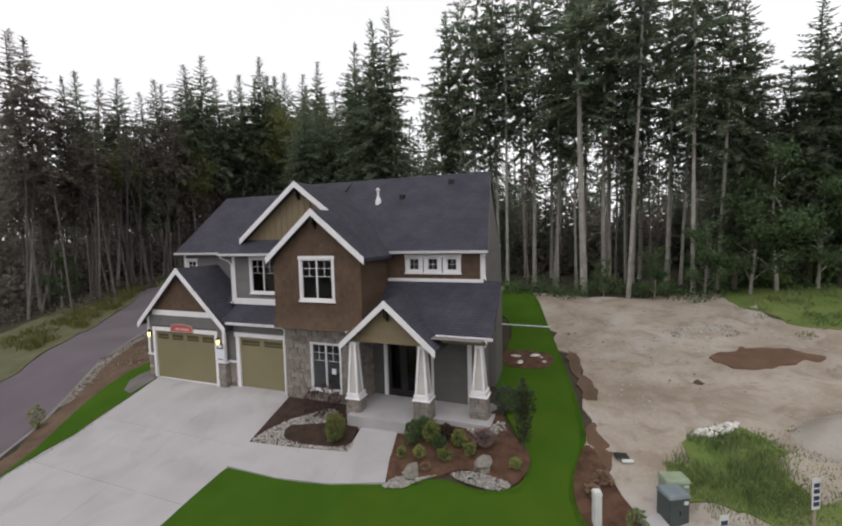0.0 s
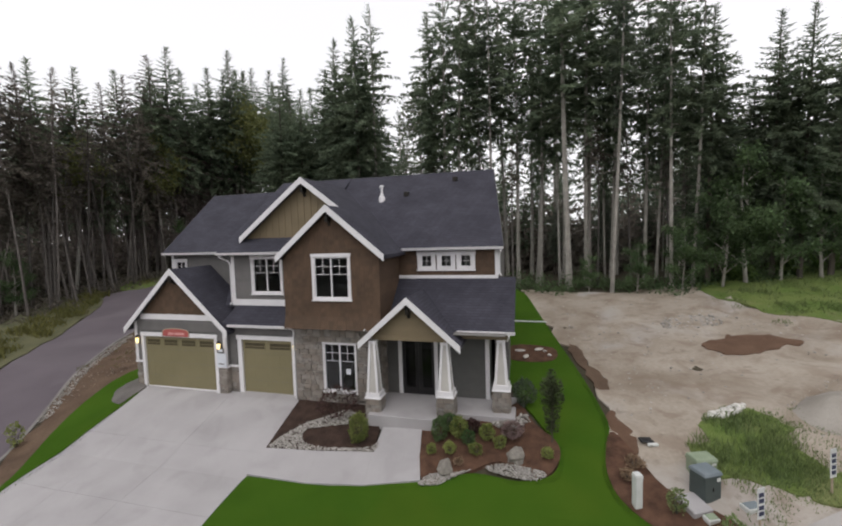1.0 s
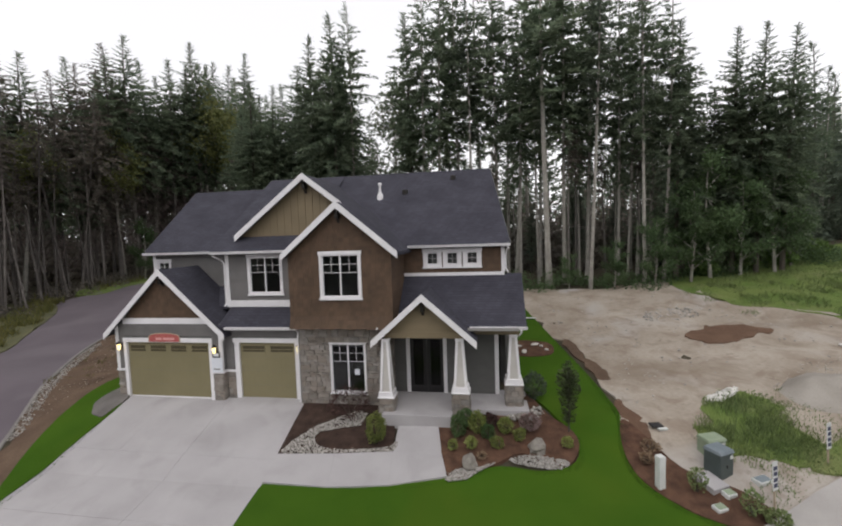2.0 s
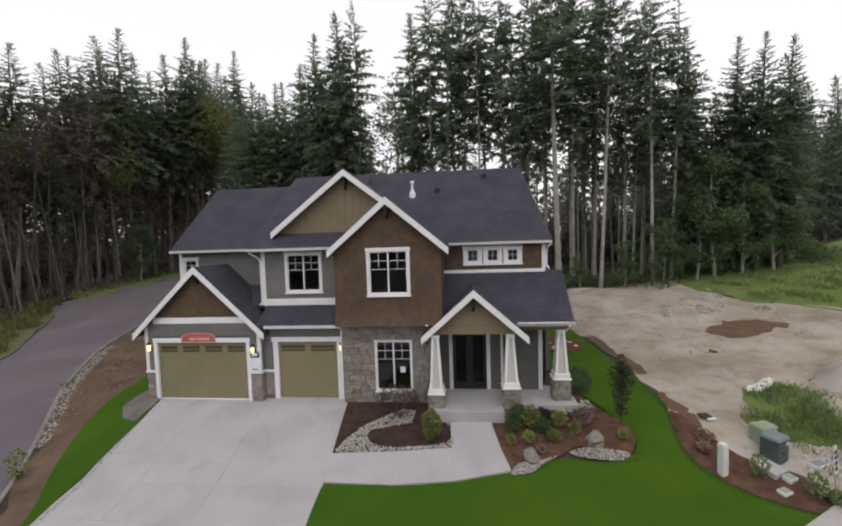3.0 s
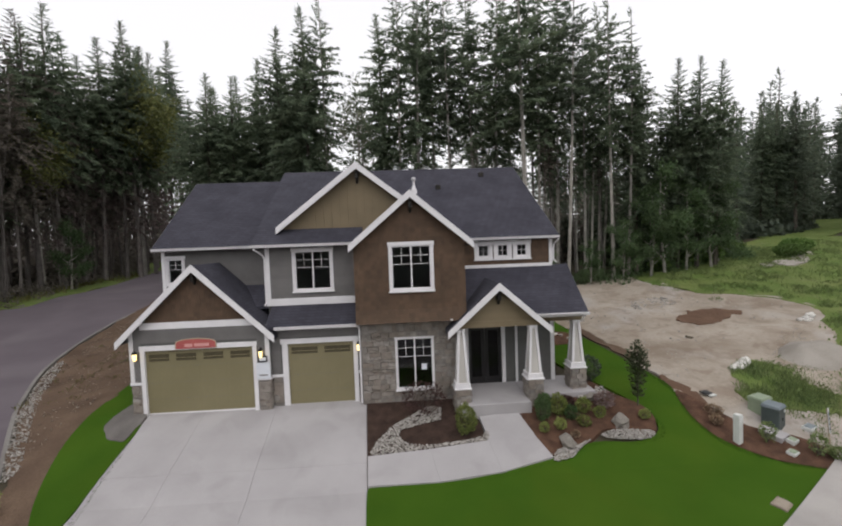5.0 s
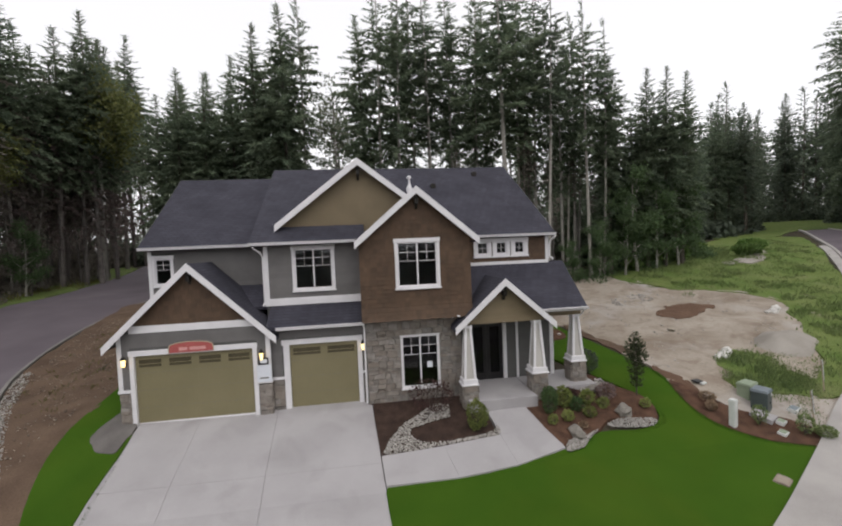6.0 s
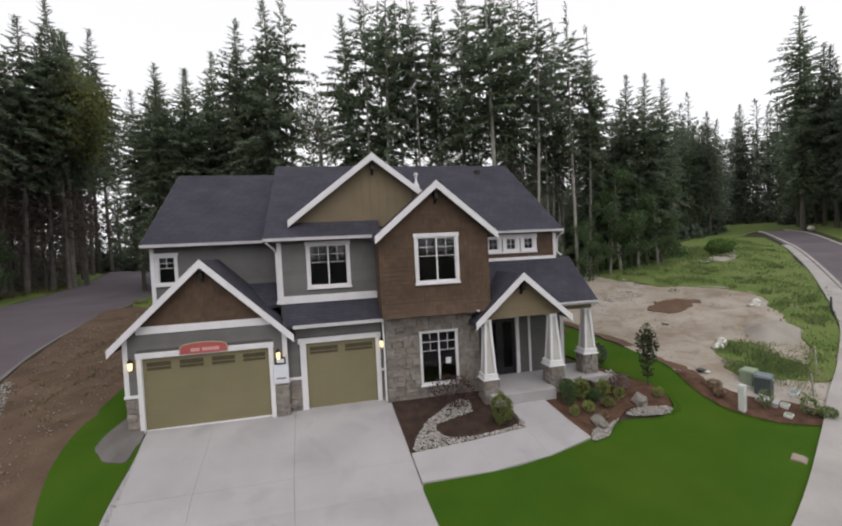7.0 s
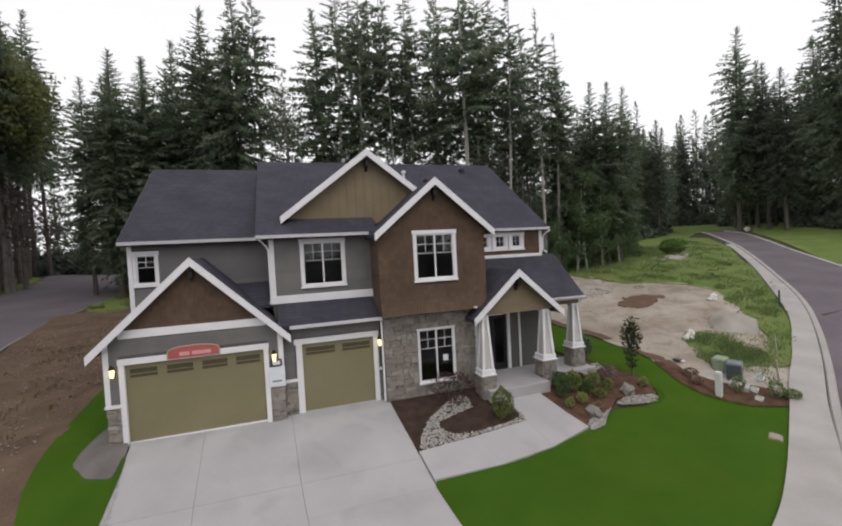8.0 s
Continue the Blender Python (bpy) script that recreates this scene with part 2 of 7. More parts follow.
M_LEAF = leafy("broadleaf_green", (0.058, 0.105, 0.040), (0.110, 0.165, 0.065), through_light=0.35)
M_LEAFDEEP = leafy("shaded_broadleaf", (0.066, 0.112, 0.048), (0.120, 0.172, 0.078), through_light=0.4)
M_LEAFPALE = leafy("pale_willow_leaves", (0.13, 0.15, 0.10), (0.20, 0.21, 0.15), through_light=0.4)
M_BUSHLIGHT = leafy("yellow_green_shrub", (0.16, 0.20, 0.052), (0.27, 0.30, 0.10), through_light=0.3)
M_BUSHDEEP = leafy("light_green_bush", (0.10, 0.175, 0.045), (0.17, 0.25, 0.08), through_light=0.35)
M_MAROON = leafy("maroon_maple_leaves", (0.050, 0.028, 0.026), (0.085, 0.046, 0.040), through_light=0.3)
M_TALLGRASS = leafy("tall_grass_blades", (0.145, 0.200, 0.070), (0.205, 0.245, 0.105), through_light=0.4, island=0.2)
M_WEED = leafy("weed_blades", (0.15, 0.215, 0.080), (0.24, 0.29, 0.12), through_light=0.3)
M_DRYGRASS = leafy("dry_grass_blades", (0.11, 0.115, 0.035), (0.18, 0.165, 0.06), through_light=0.3)
M_LAWNBLADE = leafy("lawn_blades", (0.030, 0.085, 0.010), (0.055, 0.120, 0.018), through_light=0.3)
M_YOUNGLEAF = leafy("dull_green_leaves", (0.052, 0.072, 0.036), (0.098, 0.111, 0.058), through_light=0.3)
M_PINKISH = leafy("pale_flowering_shrub", (0.16, 0.105, 0.095), (0.36, 0.27, 0.26))
M_VERGE = mat("dry_olive_verge", (0.066, 0.072, 0.034), (0.130, 0.122, 0.060), scale=1.2, fine=30, rough=0.95, bump=0.8, depth=0.03)
M_DRYPLANT = leafy("dry_tan_leaves", (0.17, 0.11, 0.07), (0.33, 0.24, 0.16))


# ---- mesh helpers ----
def mesh_of(name, bm, material):
    me = bpy.data.meshes.new(name)
    bm.normal_update()
    bm.to_mesh(me)
    bm.free()
    me.materials.append(material)
    return me


def part(name, bm, material, parent, label=""):
    """Links a bmesh as one mesh object under a thing or a part."""
    ob = new(name, mesh_of(name, bm, material))
    ob.parent = parent
    if label:
        ob["label"] = label
    return ob


def thing(name, label, category, group="", kind="", m=None):
    """An Empty that stands for a whole thing."""
    ob = tagged(new(name), label, category, group, kind)
    if m is not None:
        ob.matrix_basis = m
    return ob


def solid(name, bm, material, label, category="", group="", kind="", m=None):
    """A whole thing that is one mesh."""
    ob = tagged(new(name, mesh_of(name, bm, material)), label, category, group, kind)
    if m is not None:
        ob.matrix_basis = m
    return ob


def hexa(bm, c):
    """A solid from eight corners: the four of one end, then the four of the other."""
    v = [bm.verts.new(p) for p in c]
    for f in ((0, 1, 2, 3), (7, 6, 5, 4), (0, 4, 5, 1), (1, 5, 6, 2), (2, 6, 7, 3), (3, 7, 4, 0)):
        bm.faces.new([v[i] for i in f])
    return v


def box(bm, x0, x1, y0, y1, z0, z1):
    return hexa(bm, [(x0, y0, z0), (x0, y1, z0), (x1, y1, z0), (x1, y0, z0), (x0, y0, z1), (x0, y1, z1), (x1, y1, z1), (x1, y0, z1)])


def soften(bm, w=0.01, seg=1):
    bmesh.ops.bevel(bm, geom=list(bm.edges), offset=w, segments=seg, affect="EDGES", profile=0.5, clamp_overlap=True)
    return bm


def beam(bm, a, b, wide, high, up=(0, 0, 1)):
    """A straight bar from a to b; its top edge follows the line."""
    a, b, up = Vector(a), Vector(b), Vector(up)
    d = (b - a).normalized()
    s = d.cross(up).normalized() * (wide / 2)
    u = s.cross(d).normalized() * high
    hexa(bm, [a - s - u, a + s - u, a + s, a - s, b - s - u, b + s - u, b + s, b - s])


def tube(bm, pts, radii, sides=8, cap=True):
    """A tapered tube along points."""
    rings = []
    for i, p in enumerate(pts):
        p = Vector(p)
        d = (Vector(pts[min(i + 1, len(pts) - 1)]) - Vector(pts[max(i - 1, 0)])).normalized()
        s = d.cross(Vector((0.31, 0.95, 0.07))).normalized()
        u = d.cross(s)
        rings.append([bm.verts.new(p + radii[i] * (math.cos(k * math.tau / sides) * s + math.sin(k * math.tau / sides) * u)) for k in range(sides)])
    for r0, r1 in zip(rings, rings[1:]):
        for k in range(sides):
            bm.faces.new((r0[k], r0[(k + 1) % sides], r1[(k + 1) % sides], r1[k]))
    if cap:
        bm.faces.new(rings[-1])
        bm.faces.new(rings[0][::-1])


def slab(bm, pts, thick):
    """A flat plate under the given corners, thick metres deep."""
    top = [bm.verts.new(p) for p in pts]
    low = [bm.verts.new(Vector(p) - Vector((0, 0, thick))) for p in pts]
    n = len(pts)
    bm.faces.new(top)
    bm.faces.new(low[::-1])
    for i in range(n):
        bm.faces.new((top[i], low[i], low[(i + 1) % n], top[(i + 1) % n]))


# ---- the lie of the land ----
def ramp(v, xs, zs):
    return float(np.interp(v, xs, zs))


def rise(v, s=2.0):
    return s * math.log1p(math.exp(min(v / s, 40)))


def land(x, y):
    """Height of the ground: it falls to the street in front and rises gently behind and to both sides."""
    g = ramp(y, (-60, -14, -4, 0, 6, 16, 30, 60), (-3.1, -2.1, -1.1, 0.0, 0.7, 2.2, 3.0, 3.6))
    return g + 0.06 * rise(min(x, 90) - 20) + 0.05 * rise(-1 - max(x, -70))


def smooth_line(pts, steps=5, closed=False):
    """A Catmull-Rom line through a few points of the plan."""
    n, out = len(pts), []
    for i in range(n if closed else n - 1):
        p = [Vector(pts[(i + k) % n] if closed else pts[min(max(i + k, 0), n - 1)]) for k in (-1, 0, 1, 2)]
        for j in range(steps):
            t = j / steps
            out.append(0.5 * (2 * p[1] + (p[2] - p[0]) * t + (2 * p[0] - 5 * p[1] + 4 * p[2] - p[3]) * t * t + (3 * p[1] - p[0] - 3 * p[2] + p[3]) * t ** 3))
    return out if closed else out + [Vector(pts[-1])]


def ragged(line, amp=0.18, freq=1.1, seed=0):
    """The same outline with an uneven, natural edge."""
    return [Vector((p.x + amp * noise.noise(Vector((p.x * freq, p.y * freq, seed))) * 2, p.y + amp * noise.noise(Vector((p.x * freq + 40, p.y * freq, seed))) * 2)) for p in line]


def drape(name, outline, up, material, label, category, cell=0.7, skirt=0.25, wobble=0.0, kind="structure", flat=None):
    """A sheet laid over the land inside an outline, up metres above it, with an edge that goes into the ground."""
    bm = bmesh.new()
    face = bm.faces.new([bm.verts.new((p[0], p[1], 0)) for p in outline])
    xs, ys = [p[0] for p in outline], [p[1] for p in outline]
    for axis, lo, hi in ((0, min(xs), max(xs)), (1, min(ys), max(ys))):
        k = max(1, int((hi - lo) / cell))
        for i in range(1, k):
            co, no = [0, 0, 0], [0, 0, 0]
            co[axis], no[axis] = lo + (hi - lo) * i / k, 1
            bmesh.ops.bisect_plane(bm, geom=bm.verts[:] + bm.edges[:] + bm.faces[:], plane_co=co, plane_no=no)
    rim = [e for e in bm.edges if len(e.link_faces) == 1]
    for v in bm.verts:
        v.co.z = land(v.co.x, v.co.y) + up
        if wobble and not any(len(e.link_faces) == 1 for e in v.link_edges):
            v.co.z += wobble * noise.noise(Vector((v.co.x * 0.8, v.co.y * 0.8, 3)))
    made = bmesh.ops.extrude_edge_only(bm, edges=rim)
    for v in (g for g in made["geom"] if isinstance(g, bmesh.types.BMVert)):
        v.co.z -= skirt
    bmesh.ops.recalc_face_normals(bm, faces=bm.faces[:])
    return solid(name, bm, material, label, category, kind=kind)


# ---- ground, roads and paving ----
def build_ground():
    def steps(near_lo, near_hi, cell, far):
        mid = list(np.arange(near_lo, near_hi + 0.01, cell))
        out, d = [], cell
        v = near_hi
        while v < far:
            d *= 1.35
            v += d
            out.append(v)
        low, d, v = [], cell, near_lo
        while v > -far:
            d *= 1.35
            v -= d
            low.append(v)
        return low[::-1] + mid + out
    xs, ys = steps(-26, 56, 1.0, 900), steps(-24, 36, 0.5, 900)
    bm = bmesh.new()
    grid = [[bm.verts.new((x, y, land(x, y) + (0.10 * noise.noise(Vector((x * 0.35, y * 0.35, 1))) - 0.06 if abs(x) < 60 else 0) * (1 if (y > 12 or x < -4) else 0.15))) for x in xs] for y in ys]
    for r0, r1 in zip(grid, grid[1:]):
        for k in range(len(xs) - 1):
            bm.faces.new((r0[k], r0[k + 1], r1[k + 1], r1[k]))
    solid("ground", bm, M_FOREST, "dark forest floor with needles and moss under the trees", "ground", kind="structure")


build_ground()

# the street runs in from far on one side, bends round the lot's front corner and goes up the other side
KERB = smooth_line([(66, 32), (61, 26.8), (51.7, 17.6), (44.1, 10.2), (36.2, 3.2), (31, -0.6), (26.9, -3.2), (23, -5.4), (17.4, -8.6), (12, -10.6), (6, -11.0), (1.5, -9.2), (-0.6, -6.2), (-3.0, -2.4), (-5.4, 1.2), (-7.4, 5.4), (-8.2, 11), (-7.8, 18), (-8.2, 26), (-10.5, 36), (-16, 52)], 4)
OUTER = smooth_line([(-25, 54), (-20, 40), (-17.4, 32), (-16.1, 25), (-15.6, 19), (-16.6, 14.2), (-17.2, 11.6), (-14.4, 8.4), (-12.2, 5.0), (-10.4, 1.5), (-8.4, -3), (-5, -12), (2, -19), (12, -20.5), (22, -17), (31, -10.5), (38, -4), (45.4, 4.2), (53.8, 14.6), (60.4, 20.9), (65, 25.6), (68, 30)], 4)
drape("road", KERB + OUTER, 0.05, M_ASPHALT, "worn purple-grey asphalt street bending round the lot", "road", cell=1.5)
INNER = smooth_line([(51.2, 18.2), (41.9, 9.4), (32.2, 1.5), (27.4, -1.6), (24.0, -3.42), (21.6, -4.8), (17.65, -6.98), (15.1, -8.15), (12.0, -9.1), (9.22, -9.5)], 5)
KERB_SIDE = smooth_line([(9.42, -10.9), (12.0, -10.45), (17.5, -8.42), (23, -5.2), (26.9, -3.0), (31, -0.4), (36.2, 3.4), (44.0, 10.4), (51.6, 17.8)], 5)
drape("pavement", INNER + KERB_SIDE, 0.17, M_SIDEWALK, "pale concrete sidewalk along the street", "sidewalk", cell=1.2)


def strip(name, line, wide, high, material, label, category):
    """A kerb: a low rounded bar that follows a line of the plan."""
    bm = bmesh.new()
    rings = []
    for i, p in enumerate(line):
        d = (line[min(i + 1, len(line) - 1)] - line[max(i - 1, 0)]).normalized()
        s = Vector((-d.y, d.x))
        z = land(p.x, p.y)
        rings.append([bm.verts.new((p.x + s.x * o, p.y + s.y * o, z + h)) for o, h in ((-wide / 2, -0.1), (-wide / 2, high * 0.7), (-wide / 3, high), (wide / 3, high), (wide / 2, high * 0.7), (wide / 2, -0.1))])
    for r0, r1 in zip(rings, rings[1:]):
        for k in range(5):
            bm.faces.new((r0[k], r0[k + 1], r1[k + 1], r1[k]))
    return solid(name, bm, material, label, category, kind="structure")


strip("kerb", KERB[:38], 0.28, 0.20, M_SIDEWALK, "rolled concrete kerb between sidewalk and street", "kerb")
strip("kerb", KERB[46:], 0.15, 0.06, M_OLDKERB, "weathered concrete kerb along the side street", "kerb")
strip("kerb", OUTER[68:], 0.28, 0.15, M_SIDEWALK, "concrete kerb on the far side of the street", "kerb")

# bare lot and its surroundings
drape("dirt_lot", ragged(smooth_line([(16.8, 17.2), (23, 15.6), (28.6, 17.2), (29.6, 11.6), (33.2, 8.6), (33.2, 5.4), (30.6, 0.5), (27.4, -2.15), (24.2, -3.85), (22.7, -4.75), (20.6, -3.4), (20.0, -0.6), (20.2, 3.0), (19.0, 7.5), (17.6, 12.5)], 6, True), 0.35, 0.7), 0.05, M_DIRT, "graded sandy dirt on an empty building lot", "dirt", wobble=0.10)
drape("soil_patch", ragged(smooth_line([(25.3, 6.95), (25.7, 6.2), (26.5, 5.8), (27.6, 6.2), (28.6, 6.5), (29.2, 6.9), (28.5, 7.6), (27.4, 7.9), (26.1, 7.5)], 10, True), 0.22, 1.9), 0.10, M_REDDIRT, "patch of damp red-brown soil on the bare lot", "soil", cell=0.4, wobble=0.03)
drape("wild_grass", ragged(smooth_line([(28.4, 17.0), (29.3, 11.8), (32.8, 8.8), (32.9, 5.6), (29.3, 1.8), (26.6, -0.9), (25.0, -2.2), (24.6, -3.0), (27.2, -1.70), (32, 1.4), (41.7, 9.3), (51, 18.1), (58, 26), (54, 32), (42, 24), (34, 19)], 6, True), 0.4, 0.6), 0.08, M_WILD, "rough green grass and weeds beside the sidewalk", "grass", wobble=0.15)
drape("grass_verge", smooth_line([(46, 3.6), (54.2, 13.6), (61, 20.2), (72, 30), (84, 38), (80, 22), (68, 10), (56, 1)], 4, True), 0.08, M_WILD, "mown grass verge on the far side of the street", "grass", cell=1.5)
drape("grass_verge", smooth_line([(57, 28), (66, 32.4), (69, 28.6), (76, 32), (100, 50), (104, 66), (84, 56), (66, 44), (55, 34)], 4, True), 0.08, M_WILD, "bright grass where the street leaves the woods", "grass", cell=1.5)
drape("weed_patch", ragged(smooth_line([(22.3, -1.6), (23.0, 0.0), (24.6, 1.0), (25.7, 0.2), (25.2, -0.9), (25.7, -1.8), (24.9, -2.5), (23.8, -2.3), (22.9, -2.1)], 6, True), 0.3, 1.2), 0.09, M_WILD, "clump of tall weeds on the bare lot", "weeds", cell=0.5, wobble=0.1)

drape("soil_patch", ragged(smooth_line([(20.1, 0.3), (20.15, -0.9), (20.7, -1.3), (20.9, -0.6), (20.55, 0.1), (20.3, 0.8)], 6, True), 0.12, 2.0, 3), 0.085, M_REDDIRT, "dug red-brown soil at the lawn's corner", "soil", cell=0.3, wobble=0.05)
drape("soil_patch", ragged(smooth_line([(19.3, 6.6), (19.8, 4.0), (20.2, 2.2), (20.6, 2.4), (20.3, 4.2), (19.7, 6.8)], 6, True), 0.2, 1.4, 5), 0.065, M_BANK, "disturbed brown soil beside the lawn", "soil", cell=0.4, wobble=0.04)

def gravel_heap(cx, cy, rx, ry, high, turn):
    """A low spread heap of gravel with an uneven back."""
    bm = bmesh.new()
    rings, k = [], 34
    ca, sa = math.cos(math.radians(turn)), math.sin(math.radians(turn))
    for i in range(9):
        q = i / 8
        ring = []
        for j in range(k):
            a = j * math.tau / k
            edge = 1 + 0.22 * noise.noise(Vector((math.cos(a) * 1.6, math.sin(a) * 1.6, 4)))
            u, v = rx * q * edge * math.cos(a), ry * q * edge * math.sin(a)
            x, y = cx + ca * u - sa * v, cy + sa * u + ca * v
            z = land(x, y) + 0.02 + high * (1 - q * q) ** 1.3 * (1 + 0.5 * noise.noise(Vector((x * 1.1, y * 1.1, 6)))) + 0.05 * noise.noise(Vector((x * 4, y * 4, 2))) * (1 - q) - (0.12 if i == 8 else 0)
            ring.append(bm.verts.new((x, y, z)))
        rings.append(ring)
    for r0, r1 in zip(rings, rings[1:]):
        for j in range(k):
            bm.faces.new((r0[j], r1[j], r1[(j + 1) % k], r0[(j + 1) % k]))
    bmesh.ops.remove_doubles(bm, verts=rings[0], dist=0.001)
    for f in bm.faces:
        f.smooth = True
    solid("gravel_heap", bm, M_LOTGRAVEL, "low heap of grey gravel on the bare lot", "gravel", kind="stuff")


gravel_heap(27.5, 1.15, 2.1, 1.3, 0.42, 28)
drape("gravel_patch", ragged(smooth_line([(38.5, 15.6), (41.5, 17.0), (45.5, 20.0), (46.5, 19.2), (43.5, 16.6), (40, 14.6)], 6, True), 0.5, 0.8, 9), 0.14, M_LOTGRAVEL, "bare greyish soil showing in the rough grass", "soil", cell=0.5, wobble=0.2)

# lawns
drape("lawn", smooth_line([(8.46, -3.97), (8.54, -3.86), (8.9, -3.86), (11.5, -3.79), (14.2, -3.25), (15.8, -2.7), (17.2, -2.8), (18.2, -2.4), (18.4, -1.4), (17.8, -0.2), (17.0, 1.5), (16.4, 4), (16.2, 10), (13.5, 15), (12, 21), (14, 21), (16.8, 16.6), (18.2, 10.6), (19.5, 4.2), (20.0, 1.0), (20.1, -0.6), (19.75, -2.0), (20.0, -3.1), (21.0, -4.1), (22.3, -4.7), (21.6, -5.05), (17.7, -7.15), (15.0, -8.35), (12.0, -9.15), (9.12, -9.3), (8.60, -6.2), (8.45, -4.3)], 4, True), 0.09, M_LAWN, "freshly laid bright green lawn in front of the house", "lawn")
drape("side_lawn", smooth_line([(0.2, -0.6), (-0.4, 0.6), (-1.0, 4.2), (-2.0, 4.8), (-2.1, 2.2), (-2.0, -0.1), (-1.75, -1.7), (-0.95, -3.7), (0.25, -5.5), (1.0, -7.2), (0.82, -6.5), (0.48, -4.9), (0.3, -2.9)], 4, True), 0.09, M_LAWN, "narrow strip of green lawn beside the driveway", "lawn")
drape("bank", ragged(smooth_line([(-1.6, 4.8), (-1.8, 2.2), (-1.8, -0.1), (-1.4, -2.2), (-0.2, -4.6), (0.9, -6.8), (1.4, -8.6), (-0.45, -6.0), (-2.9, -2.3), (-5.2, 1.3), (-7.2, 5.5), (-8.0, 11), (-7.4, 17), (-1, 17), (-0.6, 6)], 6, True), 0.25, 0.8), 0.06, M_BANK, "weedy brown bank of bare soil beside the street", "soil", wobble=0.12)
drape("far_verge", ragged(smooth_line([(-17.4, 11.8), (-14.4, 8.5), (-12.1, 5.0), (-10.3, 1.5), (-8.2, -3), (-12.5, -4), (-17, 3), (-20.5, 10), (-19.2, 12.4)], 6, True), 0.22, 0.8), 0.10, M_VERGE, "yellowish grass verge at the edge of the woods", "grass", cell=1.0, wobble=0.12)
drape("far_verge", ragged(smooth_line([(-7.7, 18), (-6.5, 30), (-2, 30), (0, 20), (-3, 17.5)], 6, True), 0.3, 0.8), 0.06, M_WILD, "shaded grass behind the house at the street", "grass", cell=1.0, wobble=0.12)
drape("far_verge", ragged(smooth_line([(-16.0, 13.5), (-15.7, 19), (-16.2, 25), (-17.5, 32), (-20.1, 40), (-23.5, 48), (-26, 47), (-22.5, 38), (-20, 30), (-19.2, 22), (-19, 14.5)], 6, True), 0.3, 0.8), 0.07, M_WILD, "green grass verge between the street and the trees", "grass", cell=1.0, wobble=0.12)
drape("gravel_pad", smooth_line([(0.15, -0.2), (0.12, -0.8), (0.1, -1.38), (-0.2, -1.36), (-0.55, -1.26), (-0.8, -0.95), (-1.06, -0.6), (-0.95, 0.3), (-0.8, 1.1), (-0.5, 1.2)], 2, True), 0.115, M_GRAVEL, "small grey gravel pad beside the garage", "gravel", cell=0.4)

# planting beds
drape("planting_bed", smooth_line([(13.7, -1.0), (14.3, -3.2), (15.6, -2.7), (16.6, -2.15), (17.8, -2.6), (18.4, -1.9), (18.35, -1.1), (17.6, -0.25), (17.1, 0.9), (16.4, 0.2), (15, -0.3)], 4, True), 0.108, M_MULCH, "bark-mulched planting bed beside the porch", "planting bed", cell=0.4, wobble=0.04)
drape("planting_bed", [(8.2, -0.1), (11.7, -0.1), (12.2, -1.3), (12.35, -2.35), (10.4, -2.58), (8.38, -2.72), (8.28, -1.4)], 0.10, M_MULCHDARK, "bark-mulched planting bed under the window", "planting bed", cell=0.4, wobble=0.05)
drape("planting_bed", smooth_line([(20.1, -0.5), (19.75, -1.9), (19.95, -3.05), (20.9, -4.0), (22.3, -4.75), (22.95, -4.3), (22.4, -3.3), (21.2, -2.55), (20.6, -1.2)], 4, True), 0.108, M_MULCH, "bark-mulched strip round the utility boxes", "planting bed", cell=0.4, wobble=0.05)
drape("planting_bed", smooth_line([(16.6, 4.9), (18.5, 4.9), (18.6, 6.4), (16.6, 6.6)], 4, True), 0.12, M_MULCH, "small mulched bed at the side of the house", "planting bed", cell=0.4, wobble=0.05)


def slab_tiles(name, rows, up, deep, material, label, joint=0.006):
    """Concrete laid in separate bays with open joints between them."""
    ob = thing(name, label, "paving", kind="structure")
    for quad in rows:
        c = Vector((sum(p[0] for p in quad) / 4, sum(p[1] for p in quad) / 4))
        bm = bmesh.new()
        k = 5
        q = [Vector(p) for p in quad]
        q = [p + (c - p).normalized() * joint for p in q]
        top = [[None] * (k + 1) for _ in range(k + 1)]
        for i in range(k + 1):
            for j in range(k + 1):
                p = (q[0] * (1 - i / k) + q[1] * (i / k)) * (1 - j / k) + (q[3] * (1 - i / k) + q[2] * (i / k)) * (j / k)
                top[i][j] = bm.verts.new((p.x, p.y, land(p.x, p.y) + up))
        for i in range(k):
            for j in range(k):
                bm.faces.new((top[i][j], top[i + 1][j], top[i + 1][j + 1], top[i][j + 1]))
        rim = [e for e in bm.edges if len(e.link_faces) == 1]
        made = bmesh.ops.extrude_edge_only(bm, edges=rim)
        for v in (g for g in made["geom"] if isinstance(g, bmesh.types.BMVert)):
            v.co.z -= deep
        part("slab", bm, material, ob)
    return ob


DX = (0.0, 0.25, 0.575, 1.0)
DY = (0.5, -2.9, -5.6, -8.3, -10.9)


def drive_edge(y, f):
    left = ramp(-y, (0, 2.9, 4.9, 6.5, 11), (0.15, 0.28, 0.43, 0.74, 1.36))
    right = ramp(-y, (0, 5.4, 6.4, 11), (8.2, 8.54, 8.66, 9.4))
    return left + (right - left) * f


